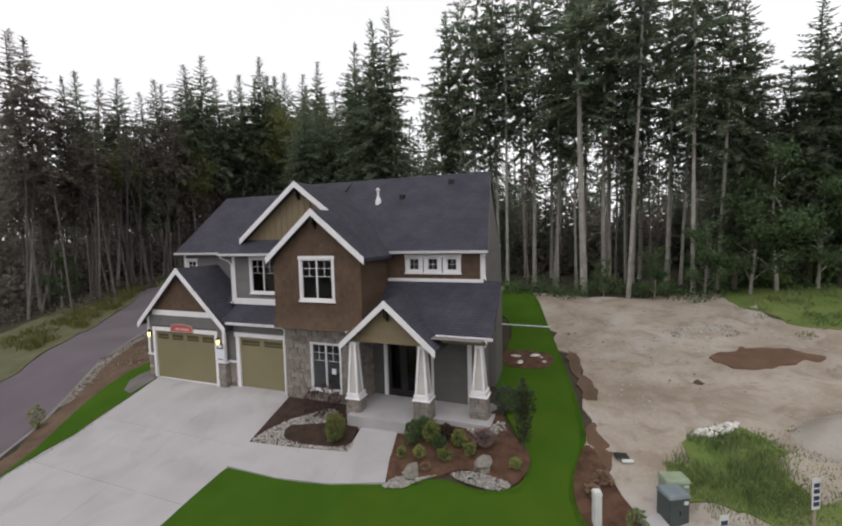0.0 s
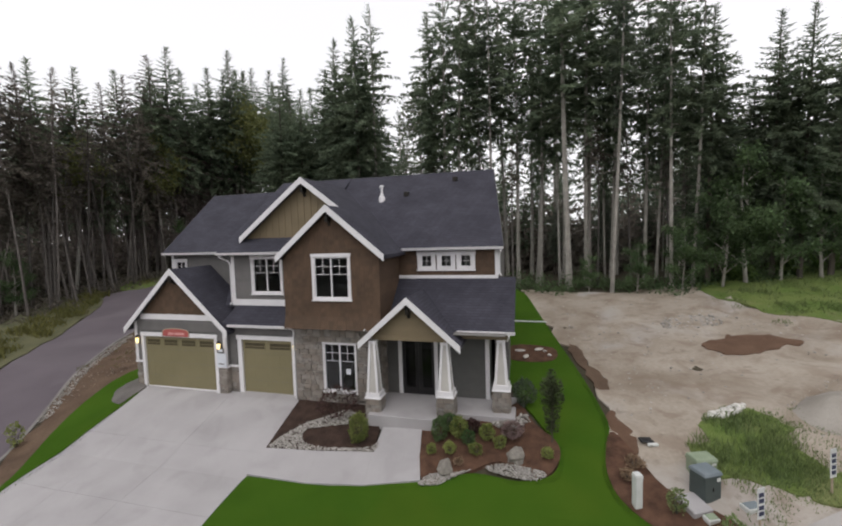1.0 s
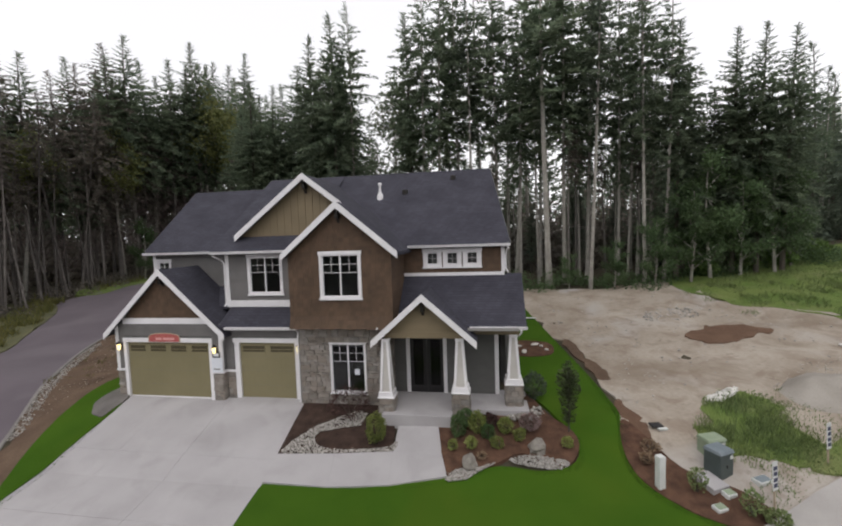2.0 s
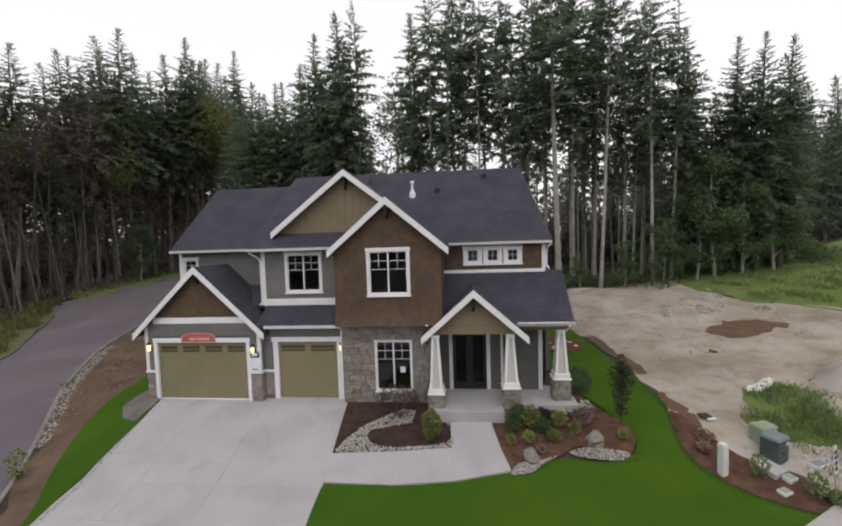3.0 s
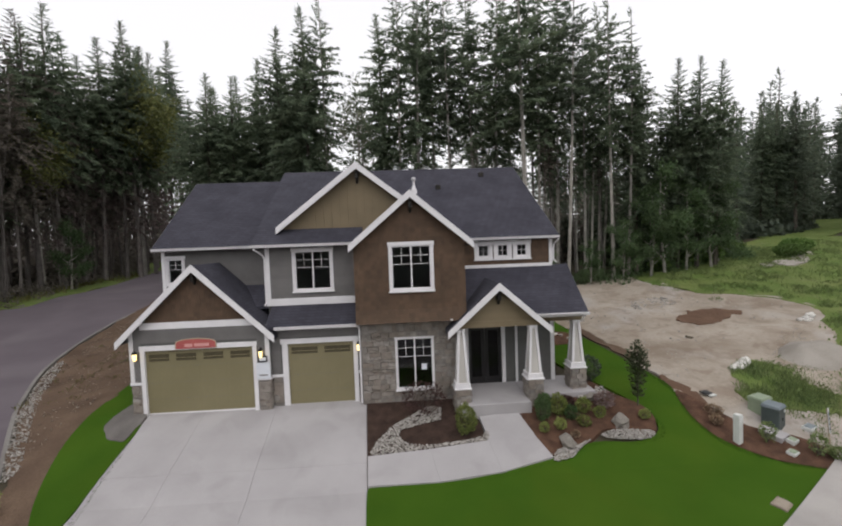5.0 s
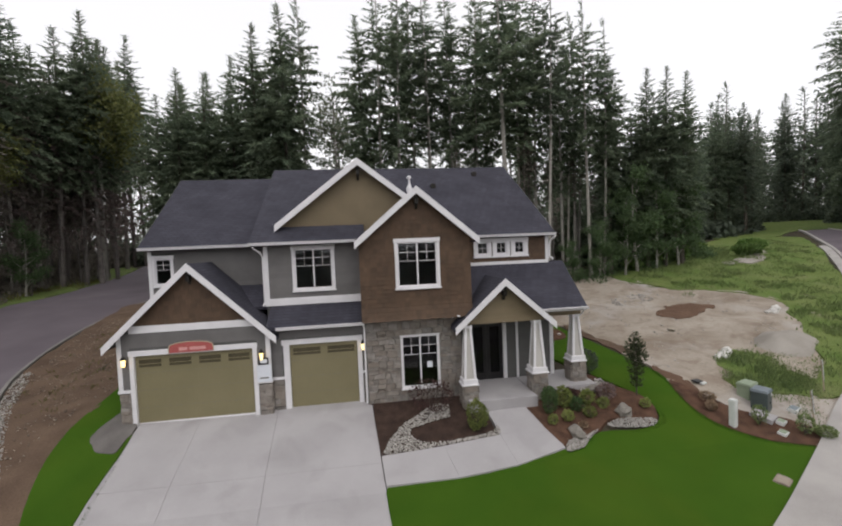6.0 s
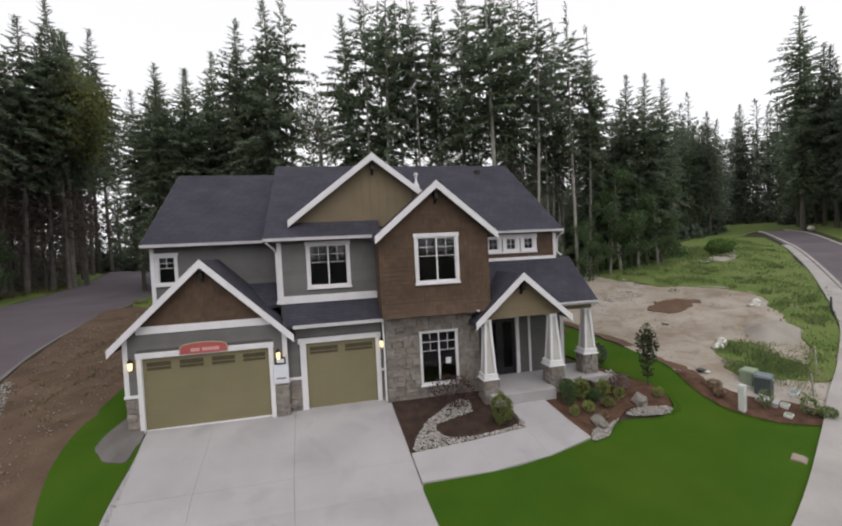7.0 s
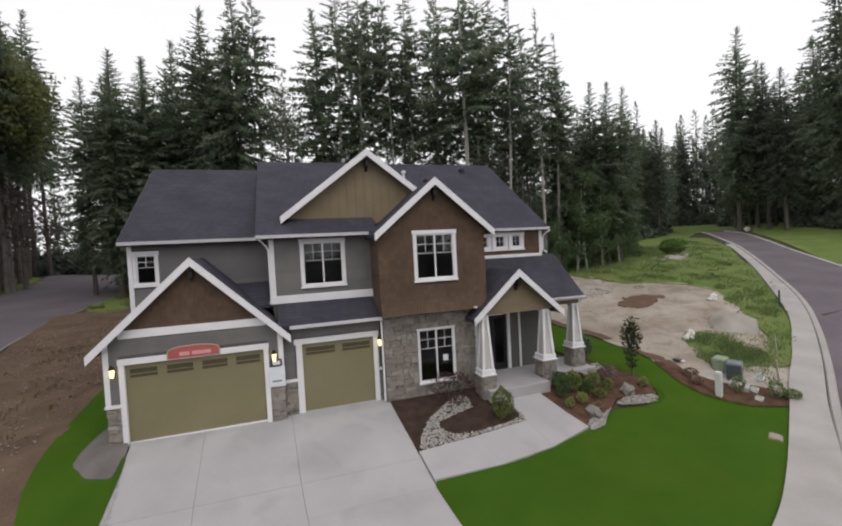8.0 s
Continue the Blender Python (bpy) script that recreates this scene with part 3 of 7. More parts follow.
slab_tiles("driveway", [[(drive_edge(y0, a), y0), (drive_edge(y0, b), y0), (drive_edge(y1, b), y1), (drive_edge(y1, a), y1)] for y0, y1 in zip(DY, DY[1:]) for a, b in zip(DX, DX[1:])], 0.06, 0.2, M_CONCRETE, "pale concrete driveway poured in large bays")
slab_tiles("front_walk", [[(8.39, -2.72), (10.4, -2.58), (10.6, -3.86), (8.46, -3.84)], [(10.4, -2.58), (12.37, -2.36), (12.5, -3.66), (10.6, -3.86)], [(12.37, -2.36), (13.95, -2.2), (14.24, -3.22), (12.5, -3.66)], [(12.3, -1.2), (13.75, -1.1), (13.97, -2.2), (12.37, -2.36)]], 0.13, 0.2, M_CONCRETE, "pale concrete front walk leading to the porch", 0.0025)


# ---- the house ----
house = thing("house", "two-storey suburban house with grey, brown and olive siding and stone base", "house")


def minus(a, b, holes):
    """The stretches of a..b outside the holes."""
    out = [(a, b)]
    for h0, h1 in holes:
        out = [q for s0, s1 in out for q in ((s0, min(s1, h0)), (max(s0, h1), s1)) if q[1] - q[0] > 0.01]
    return out


def wall_back(bm, x0, x1, z0, z1, y, deep, holes=(), limits=None):
    """The body of a wall that faces the street: cut by holes (x0, x1, z0, z1), its ends given by limits(z) in a gable."""
    if not limits:
        xs = sorted({x0, x1, *[v for h in holes for v in h[:2] if x0 < v < x1]})
        rows = sorted({z0, z1, *[v for h in holes for v in h[2:] if z0 < v < z1]})
        full = {(i, j) for i in range(len(xs) - 1) for j in range(len(rows) - 1) if not any(h[0] < (xs[i] + xs[i + 1]) / 2 < h[1] and h[2] < (rows[j] + rows[j + 1]) / 2 < h[3] for h in holes)}
        vs = {}

        def at(i, j, k):
            if (i, j, k) not in vs:
                vs[i, j, k] = bm.verts.new((xs[i], y + deep * k, rows[j]))
            return vs[i, j, k]
        for i, j in sorted(full):
            bm.faces.new((at(i, j, 0), at(i + 1, j, 0), at(i + 1, j + 1, 0), at(i, j + 1, 0)))
            bm.faces.new((at(i, j, 1), at(i, j + 1, 1), at(i + 1, j + 1, 1), at(i + 1, j, 1)))
            for di, dj, a, b in ((-1, 0, (i, j), (i, j + 1)), (1, 0, (i + 1, j + 1), (i + 1, j)), (0, -1, (i + 1, j), (i, j)), (0, 1, (i, j + 1), (i + 1, j + 1))):
                if (i + di, j + dj) not in full:
                    bm.faces.new((at(*a, 0), at(*b, 0), at(*b, 1), at(*a, 1)))
        return
    zs = sorted({z0, z1, *[h[2] for h in holes if z0 < h[2] < z1], *[h[3] for h in holes if z0 < h[3] < z1]})
    for a, b in zip(zs, zs[1:]):
        m = (a + b) / 2
        lo, hi = (limits(a), limits(b)) if limits else ((x0, x1), (x0, x1))
        for s0, s1 in minus(max(x0, lo[0]), min(x1, lo[1]), [(h[0], h[1]) for h in holes if h[2] < m < h[3]]):
            t0 = max(s0, hi[0]) if s0 <= max(x0, lo[0]) + 1e-6 else s0
            t1 = min(s1, hi[1]) if s1 >= min(x1, lo[1]) - 1e-6 else s1
            if t1 - t0 < 0.02:
                t0 = t1 = (t0 + t1) / 2
                t1 += 0.02
            hexa(bm, [(s0, y, a), (s0, y + deep, a), (s1, y + deep, a), (s1, y, a), (t0, y, b), (t0, y + deep, b), (t1, y + deep, b), (t1, y, b)])


def lap_boards(bm, x0, x1, z0, z1, y, holes=(), limits=None, row=0.15, pieces=None, rng=None, flare=None):
    """Overlapping courses on a wall: long boards, or single shingles of random width where pieces is given."""
    n = max(1, round((z1 - z0) / row))
    h = (z1 - z0) / n
    for i in range(n):
        a, b = z0 + i * h, z0 + (i + 1) * h + 0.01
        lo, hi = (limits(a), limits(min(b, z1))) if limits else ((x0, x1), (x0, x1))
        for s0, s1 in minus(max(x0, lo[0]), min(x1, lo[1]), [(q[0], q[1]) for q in holes if q[2] < a + h * 0.9 and q[3] > a + h * 0.1]):
            cuts = [s0]
            while pieces and cuts[-1] < s1 - pieces:
                cuts.append(cuts[-1] + rng.uniform(0.6, 1.4) * pieces)
            cuts = [c for c in cuts if c < s1 - 0.03] + [s1] if pieces else [s0, s1]
            for c0, c1 in zip(cuts, cuts[1:]):
                t0 = max(c0, hi[0]) if c0 == s0 else c0
                t1 = min(c1, hi[1]) if c1 == s1 else c1
                if t1 - t0 < 0.01:
                    continue
                j = rng.uniform(-0.012, 0.012) if pieces else 0
                o = rng.uniform(0.018, 0.030) if pieces else 0.022
                g = 0.003 if pieces else 0
                fa, fb = (flare(a), flare(b)) if flare else (0, 0)
                hexa(bm, [(c0 + g, y - o - fa, a + j), (c0 + g, y - fa, a + j), (c1 - g, y - fa, a + j), (c1 - g, y - o - fa, a + j),
                          (t0 + g, y - 0.006 - fb, b), (t0 + g, y - fb + 0.004, b), (t1 - g, y - fb + 0.004, b), (t1 - g, y - 0.006 - fb, b)])


def side_boards(bm, x, y0, y1, z0, z1, out, row=0.15, limits=None):
    """Lap boards on a wall that faces sideways; out is +1 or -1 along x."""
    n = max(1, round((z1 - z0) / row))
    h = (z1 - z0) / n
    for i in range(n):
        a, b = z0 + i * h, z0 + (i + 1) * h + 0.01
        lo, hi = (limits(a), limits(b)) if limits else ((y0, y1), (y0, y1))
        if lo[1] - lo[0] < 0.05 or hi[1] - hi[0] < 0.02:
            continue
        hexa(bm, [(x, lo[0], a), (x + 0.022 * out, lo[0], a), (x + 0.022 * out, lo[1], a), (x, lo[1], a), (x, hi[0], b), (x + 0.006 * out, hi[0], b), (x + 0.006 * out, hi[1], b), (x, hi[1], b)])


def gable(cx, peak, pitch, drop=0.0):
    """The span under a gable roof at each height."""
    return lambda z: (cx - max(0.0, (peak - z)) / pitch + drop, cx + max(0.0, (peak - z)) / pitch - drop)


RNG = random.Random(7)


def window(x0, x1, z0, z1, y, halves=2, bars=(2, 1), case=0.10, head=0.14, grid_from=0.58, label="white-framed window with dark panes", parent=house):
    """A window in a wall that faces the street: casing, sill, sash frame, bars in the upper lights, panes."""
    bm = bmesh.new()
    box(bm, x0, x0 + case, y - 0.045, y + 0.02, z0 + 0.06, z1 - head)
    box(bm, x1 - case, x1, y - 0.045, y + 0.02, z0 + 0.06, z1 - head)
    box(bm, x0 - 0.03, x1 + 0.03, y - 0.055, y + 0.02, z1 - head, z1)
    box(bm, x0 + case, x1 - case, y - 0.045, y + 0.02, z0 + 0.06, z0 + 0.06 + case * 0.6)
    win = part("window", soften(bm, 0.006), M_TRIM, parent, label)
    bm = bmesh.new()
    box(bm, x0 - 0.03, x1 + 0.03, y - 0.085, y + 0.02, z0, z0 + 0.058)
    part("sill", soften(bm, 0.008), M_TRIM, win)
    a0, a1, b0, b1 = x0 + case, x1 - case, z0 + 0.06 + case * 0.6, z1 - head
    f, yf = 0.045, y + 0.02
    bm = bmesh.new()
    box(bm, a0, a0 + f, yf - 0.03, yf + 0.05, b0, b1)
    box(bm, a1 - f, a1, yf - 0.03, yf + 0.05, b0, b1)
    box(bm, a0 + f, a1 - f, yf - 0.03, yf + 0.05, b1 - f, b1)
    box(bm, a0 + f, a1 - f, yf - 0.03, yf + 0.05, b0, b0 + f)
    wide = (a1 - a0 - 2 * f) / halves
    for k in range(1, halves):
        c = a0 + f + wide * k
        box(bm, c - f * 0.6, c + f * 0.6, yf - 0.035, yf + 0.05, b0 + f, b1 - f)
    part("frame", bm, M_TRIM, win)
    for k in range(halves):
        c0, c1 = a0 + f + wide * k, a0 + f + wide * (k + 1)
        if k:
            c0 += f * 0.6
        if k < halves - 1:
            c1 -= f * 0.6
        bm = bmesh.new()
        zg = b0 + f + (b1 - b0 - 2 * f) * grid_from
        for i in range(1, bars[0]):
            c = c0 + (c1 - c0) * i / bars[0]
            box(bm, c - 0.009, c + 0.009, yf - 0.012, yf - 0.002, zg, b1 - f)
        for i in range(bars[1] + 1):
            z = zg + (b1 - f - zg) * i / (bars[1] + 1)
            if i or grid_from > 0:
                box(bm, c0, c1, yf - 0.014, yf - 0.004, z - 0.009, z + 0.009)
        if len(bm.verts):
            part("muntin", bm, M_TRIM, win)
        else:
            bm.free()
        bm = bmesh.new()
        box(bm, c0, c1, yf + 0.002, yf + 0.008, b0 + f, b1 - f)
        part("pane", bm, M_GLASS, win).visible_shadow = False
    return win


# walls: outline of each front
G_PEAK, G_CX, G_PITCH = 5.60, 2.09, 0.965          # garage gable
M_PEAK, M_CX, M_PITCH = 8.02, 10.10, 0.845         # brown bay gable
B_PEAK, B_CX, B_PITCH = 9.40, 8.06, 0.775          # olive gable behind it
P_PEAK, P_CX, P_PITCH = 4.54, 13.24, 0.885         # porch gable

W1, W2, W3, W4 = (9.25, 10.91, 4.30, 6.17), (5.41, 7.02, 4.30, 6.09), (9.36, 10.84, 0.47, 2.55), (-0.11, 0.67, 4.66, 5.92)
THREE = [(12.90, 13.70, 5.24, 6.09), (13.745, 14.545, 5.24, 6.09), (14.59, 15.37, 5.24, 6.09)]
D1, D2 = (0.12, 4.05, 0.0, 2.48), (5.26, 7.76, -0.1, 2.44)
FD = (12.36, 13.76, 0.05, 2.55)


def hole(w, m=0.05):
    return (w[0] + m, w[1] - m, w[2] + m, w[3] - m)


def wall_box(material, *sizes):
    """A plain stretch of wall."""
    bm = bmesh.new()
    box(bm, *sizes)
    return part("wall", bm, material, house)


# garage front
bm = bmesh.new()
wall_back(bm, -0.36, 4.62, -0.4, 3.25, 0.0, 0.2, [D1])
garage_wall = part("wall", bm, M_DARKGREY, house, "charcoal lap-sided garage front")
bm = bmesh.new()
wall_back(bm, -0.36, 4.62, 3.25, 5.45, 0.0, 0.2, limits=gable(G_CX, G_PEAK - 0.1, G_PITCH))
part("gable_wall", bm, M_DARKGREY, house)
wall_box(M_DARKGREY, 4.42, 4.62, 0.2, 0.30, -0.4, 3.0)
wall_box(M_DARKGREY, -0.36, -0.16, 0.2, 2.25, -0.4, 3.2)
bm = bmesh.new()
lap_boards(bm, -0.36, 4.62, 1.30, 3.25, -0.002, [(-0.02, 4.17, 0, 2.65)], row=0.16)
side_boards(bm, -0.36, 0.0, 2.2, 1.3, 3.2, -1)
side_boards(bm, 4.62, 0.0, 0.24, 1.3, 3.0, 1)
tagged(part("siding", bm, M_GREY, house, "grey lap siding"), kind="stuff")
bm = bmesh.new()
lap_boards(bm, -0.4, 4.7, 3.52, 5.5, -0.004, limits=gable(G_CX, G_PEAK - 0.12, G_PITCH), row=0.17, pieces=0.16, rng=RNG)
tagged(part("gable_shingles", bm, M_BROWN, house, "brown stained shingles in the garage gable"), kind="stuff")

# second garage bay
bm = bmesh.new()
wall_back(bm, 4.62, 8.02, -0.4, 3.15, 0.24, 0.2, [D2])
part("wall", bm, M_DARKGREY, house)
bm = bmesh.new()
lap_boards(bm, 4.64, 8.0, 1.25, 3.15, 0.238, [(5.0, 7.92, 0, 2.62)], row=0.16)
tagged(part("siding", bm, M_GREY, house), kind="stuff")

# upper grey fronts
bm = bmesh.new()
wall_back(bm, -0.22, 4.42, -0.3, 6.2, 2.22, 0.2, [hole(W4)])
part("wall", bm, M_DARKGREY, house)
bm = bmesh.new()
wall_back(bm, 4.42, 8.05, 3.2, 6.2, 0.95, 0.2, [hole(W2)])
part("wall", bm, M_DARKGREY, house)
wall_box(M_DARKGREY, 4.42, 4.6, 1.15, 2.42, 3.2, 6.2)
bm = bmesh.new()
lap_boards(bm, -0.2, 4.42, 3.2, 6.15, 2.218, [W4], row=0.155)
lap_boards(bm, 4.5, 8.0, 4.08, 6.15, 0.948, [W2], row=0.155)
side_boards(bm, 4.42, 0.97, 2.2, 3.9, 6.15, -1)
tagged(part("siding", bm, M_GREY, house, "grey lap siding on the upper floor"), kind="stuff")

# brown bay, flared at the foot
def bay_flare(z):
    return 0.16 * max(0.0, (3.75 - z) / 0.55) ** 1.4 if z < 3.75 else 0.0


bm = bmesh.new()
wall_back(bm, 8.0, 12.05, 3.25, 6.0, -0.42, 0.2, [hole(W1)])
part("wall", bm, M_BROWN, house)
top = hole(W1)[3]
bm = bmesh.new()
wall_back(bm, 7.9, hole(W1)[0], 6.0, top, -0.42, 0.2, limits=gable(M_CX, M_PEAK - 0.1, M_PITCH, 0.12))
part("gable_wall", bm, M_BROWN, house)
bm = bmesh.new()
wall_back(bm, hole(W1)[1], 12.3, 6.0, top, -0.42, 0.2, limits=gable(M_CX, M_PEAK - 0.1, M_PITCH, 0.12))
part("gable_wall", bm, M_BROWN, house)
bm = bmesh.new()
wall_back(bm, 7.9, 12.3, top, 7.85, -0.42, 0.2, limits=gable(M_CX, M_PEAK - 0.1, M_PITCH, 0.12))
part("gable_wall", bm, M_BROWN, house)
wall_box(M_BROWN, 8.0, 8.2, -0.22, 1.15, 3.25, 6.2)
wall_box(M_BROWN, 11.85, 12.05, -0.22, 2.1, 3.25, 6.2)
wall_box(M_BROWN, 8.0, 12.05, -0.42, 0.2, 3.18, 3.25)
bm = bmesh.new()
lap_boards(bm, 7.97, 12.08, 3.2, 6.0, -0.422, [W1], row=0.165, pieces=0.17, rng=RNG, flare=bay_flare)
lap_boards(bm, 7.9, 12.3, 6.0, 7.85, -0.422, [W1], limits=gable(M_CX, M_PEAK - 0.12, M_PITCH, 0.12), row=0.165, pieces=0.17, rng=RNG)
side_boards(bm, 12.05, -0.42, 2.05, 3.2, 6.2, 1, row=0.165)
side_boards(bm, 8.0, -0.42, 0.95, 3.2, 6.2, -1, row=0.165)
tagged(part("bay_shingles", bm, M_BROWN, house, "brown stained shingle cladding of the bay"), kind="stuff")

# upper right front under the main eave
bm = bmesh.new()
wall_back(bm, 12.05, 16.28, 2.6, 6.2, 2.05, 0.2, [hole(w) for w in THREE])
part("wall", bm, M_BROWN, house)
bm = bmesh.new()
lap_boards(bm, 12.06, 16.2, 5.06, 6.15, 2.048, THREE, row=0.16, pieces=0.17, rng=RNG)
tagged(part("upper_shingles", bm, M_BROWN, house, "brown shingles round the three small windows"), kind="stuff")

# stone-faced ground floor and entry
bm = bmesh.new()
wall_back(bm, 8.05, 11.68, -0.7, 3.2, -0.02, 0.2, [hole(W3)])
stone_wall = part("stone_wall", bm, M_MORTAR, house, "ledge-stone facing of the ground floor")
wall_box(M_MORTAR, 11.48, 11.68, 0.18, 1.12, -0.4, 3.2)
wall_box(M_MORTAR, 8.05, 8.25, 0.18, 0.44, -0.4, 3.2)
bm = bmesh.new()
wall_back(bm, 11.68, 15.95, -0.3, 3.3, 1.12, 0.2, [FD])
part("wall", bm, M_DARKGREY, house)
wall_box(M_DARKGREY, 15.75, 15.95, 1.32, 5.9, -0.3, 3.2)
bm = bmesh.new()
lap_boards(bm, 11.7, 15.93, 0.1, 3.25, 1.118, [(12.22, 13.9, 0, 2.68)], row=0.16)
side_boards(bm, 15.95, 1.12, 2.05, 0.1, 3.25, 1)
tagged(part("siding", bm, M_DARKGREY, house, "charcoal lap siding round the entry"), kind="stuff")

# ends and back
RIDGE_Y, RIDGE_Z, EAVE_Z = 6.05, 9.93, 6.26
LOW_Y, LOW_Z = 5.15, 9.36
BACK_Y = 10.4
wall_box(M_DARKGREY, 16.08, 16.28, 2.25, 6.0, -0.2, 6.2)
wall_box(M_DARKGREY, 15.3, 16.28, 5.8, 6.0, -0.2, 6.2)
wall_box(M_DARKGREY, 15.1, 15.3, 5.8, BACK_Y - 0.2, -0.2, 6.2)
wall_box(M_DARKGREY, -0.22, -0.02, 2.42, 8.2, -0.2, 6.2)
wall_box(M_DARKGREY, -0.22, 4.2, 8.0, 8.2, 0.2, 6.2)
wall_box(M_DARKGREY, 4.0, 4.2, 8.2, BACK_Y - 0.2, 0.2, 6.2)
wall_box(M_DARKGREY, 4.0, 15.3, BACK_Y - 0.4, BACK_Y - 0.2, 0.2, 6.2)
bm = bmesh.new()
side_boards(bm, 16.28, 2.05, 6.0, 0.1, 6.2, 1, row=0.16)
side_boards(bm, 15.3, 6.0, BACK_Y - 0.2, 0.1, 6.2, 1, row=0.16)
side_boards(bm, -0.22, 2.22, 8.2, 0.1, 6.2, -1, row=0.16)
tagged(part("siding", bm, M_GREY, house, "grey lap siding on the end walls"), kind="stuff")
for x, top, y0, y1, ry, rz in ((16.1, 15.62, 2.1, 6.2, RIDGE_Y, RIDGE_Z - 0.25), (-0.2, 0.22, 2.3, 8.15, LOW_Y, LOW_Z - 0.25), (4.05, 4.05, 1.0, BACK_Y - 0.3, RIDGE_Y, RIDGE_Z - 0.25)):
    bm = bmesh.new()
    v = [bm.verts.new(p) for p in ((x, y0, 6.15), (x, y1, 6.15), (top, ry, rz), (x + 0.15, y0, 6.15), (x + 0.15, y1, 6.15), (top + 0.15, ry, rz))]
    for f in ((0, 1, 2), (5, 4, 3), (0, 3, 4, 1), (1, 4, 5, 2), (2, 5, 3, 0)):
        bm.faces.new([v[i] for i in f])
    part("gable_wall", bm, M_GREY, house)
# fireplace bump-out on the side wall
bm = bmesh.new()
box(bm, 16.28, 16.62, 2.9, 4.4, 0.2, 4.3)
slab(bm, [(16.2, 2.8, 4.75), (16.72, 2.8, 4.42), (16.72, 4.5, 4.42), (16.2, 4.5, 4.75)], 0.1)
part("bump_out", bm, M_GREY, house, "grey-sided fireplace bump-out")
# floors inside, so that no light leaks between the storeys
bm = bmesh.new()
box(bm, 0.0, 15.7, 2.5, 7.9, 0.0, 0.1)
box(bm, 4.5, 16.0, 1.35, 7.9, 3.05, 3.2)
box(bm, 0.0, 16.0, 2.5, 7.9, 6.2, 6.25)
box(bm, 8.3, 12.0, 0.25, 2.4, 6.15, 6.2)
box(bm, 4.7, 8.0, 1.2, 2.4, 6.15, 6.2)
box(bm, 0.0, 15.7, 6.0, 6.1, 0.1, 6.2)
part("floors", bm, M_INSIDE, house)

# ---- roofs ----
T = 0.16
RE, RR, LE, LR = 16.55, 15.84, -0.40, 0.0
for name, pts, label in (
    ("roof", [(7.9, 1.76, EAVE_Z), (RE, 1.76, EAVE_Z), (RR, RIDGE_Y, RIDGE_Z), (7.9, RIDGE_Y, RIDGE_Z)], "charcoal asphalt-shingle front slope of the main roof"),
    ("roof", [(3.98, 0.50, EAVE_Z), (8.2, 0.50, EAVE_Z), (8.2, RIDGE_Y - 0.01, RIDGE_Z + 0.005), (3.98, RIDGE_Y - 0.01, RIDGE_Z + 0.005)], "charcoal-shingled slope over the grey block"),
    ("roof", [(3.98, RIDGE_Y, RIDGE_Z), (RR, RIDGE_Y, RIDGE_Z), (15.45, BACK_Y + 0.3, EAVE_Z - 0.1), (3.98, BACK_Y + 0.3, EAVE_Z - 0.1)], ""),
    ("roof", [(LE, 1.78, EAVE_Z), (4.0, 1.78, EAVE_Z), (4.0, LOW_Y, LOW_Z), (LR, LOW_Y, LOW_Z)], "lower stretch of charcoal roof"),
    ("roof", [(LR, LOW_Y, LOW_Z), (4.0, LOW_Y, LOW_Z), (4.0, 8.5, EAVE_Z), (LE, 8.5, EAVE_Z)], ""),
):
    bm = bmesh.new()
    slab(bm, pts, T)
    part(name, bm, M_ROOF, house, label)
for a, b in (((RE, 1.76, EAVE_Z), (RR, RIDGE_Y, RIDGE_Z)), ((LE, 1.78, EAVE_Z), (LR, LOW_Y, LOW_Z))):
    bm = bmesh.new()
    beam(bm, (a[0], a[1], a[2] - 0.02), (b[0], b[1], b[2] - 0.02), 0.05, 0.2)
    part("rake_board", bm, M_DARKGREY, house)


def gable_roof(cx, peak, pitch, half, y0, y1, name="gable_roof", label="charcoal-shingled gable roof"):
    bm = bmesh.new()
    low = peak - pitch * half
    slab(bm, [(cx - half, y0, low), (cx, y0, peak), (cx, y1, peak), (cx - half, y1, low)], 0.14)
    slab(bm, [(cx, y0, peak), (cx + half, y0, low), (cx + half, y1, low), (cx, y1, peak)], 0.14)
    part(name, bm, M_ROOF, house, label)
    # barge boards with a plumb cut at the foot and a small block at the peak
    for s in (-1, 1):
        bm = bmesh.new()
        h = 0.24
        a, b = (cx, peak - 0.0), (cx + s * half, low)
        pts = [(a[0], a[1] + 0.02), (b[0], b[1] + 0.02), (b[0], b[1] - h), (a[0], a[1] - h * 1.05)]
        f = [bm.verts.new((p[0], y0 - 0.05, p[1])) for p in pts] + [bm.verts.new((p[0], y0 - 0.004, p[1])) for p in pts]
        for q in ((0, 1, 2, 3), (7, 6, 5, 4), (0, 4, 5, 1), (1, 5, 6, 2), (2, 6, 7, 3), (3, 7, 4, 0)):
            bm.faces.new([f[i] for i in q])
        part("barge_board", bm, M_TRIM, house, "white barge board")
    bm = bmesh.new()
    box(bm, cx - 0.06, cx + 0.06, y0 + 0.0, y0 + 0.34, peak - 0.62, peak - 0.30)
    beam(bm, (cx, y0 + 0.02, peak - 0.32), (cx, y0 + 0.34, peak - 0.75), 0.09, 0.09)
    part("bracket", bm, M_DARKMETAL, house, "dark timber bracket under the gable peak")


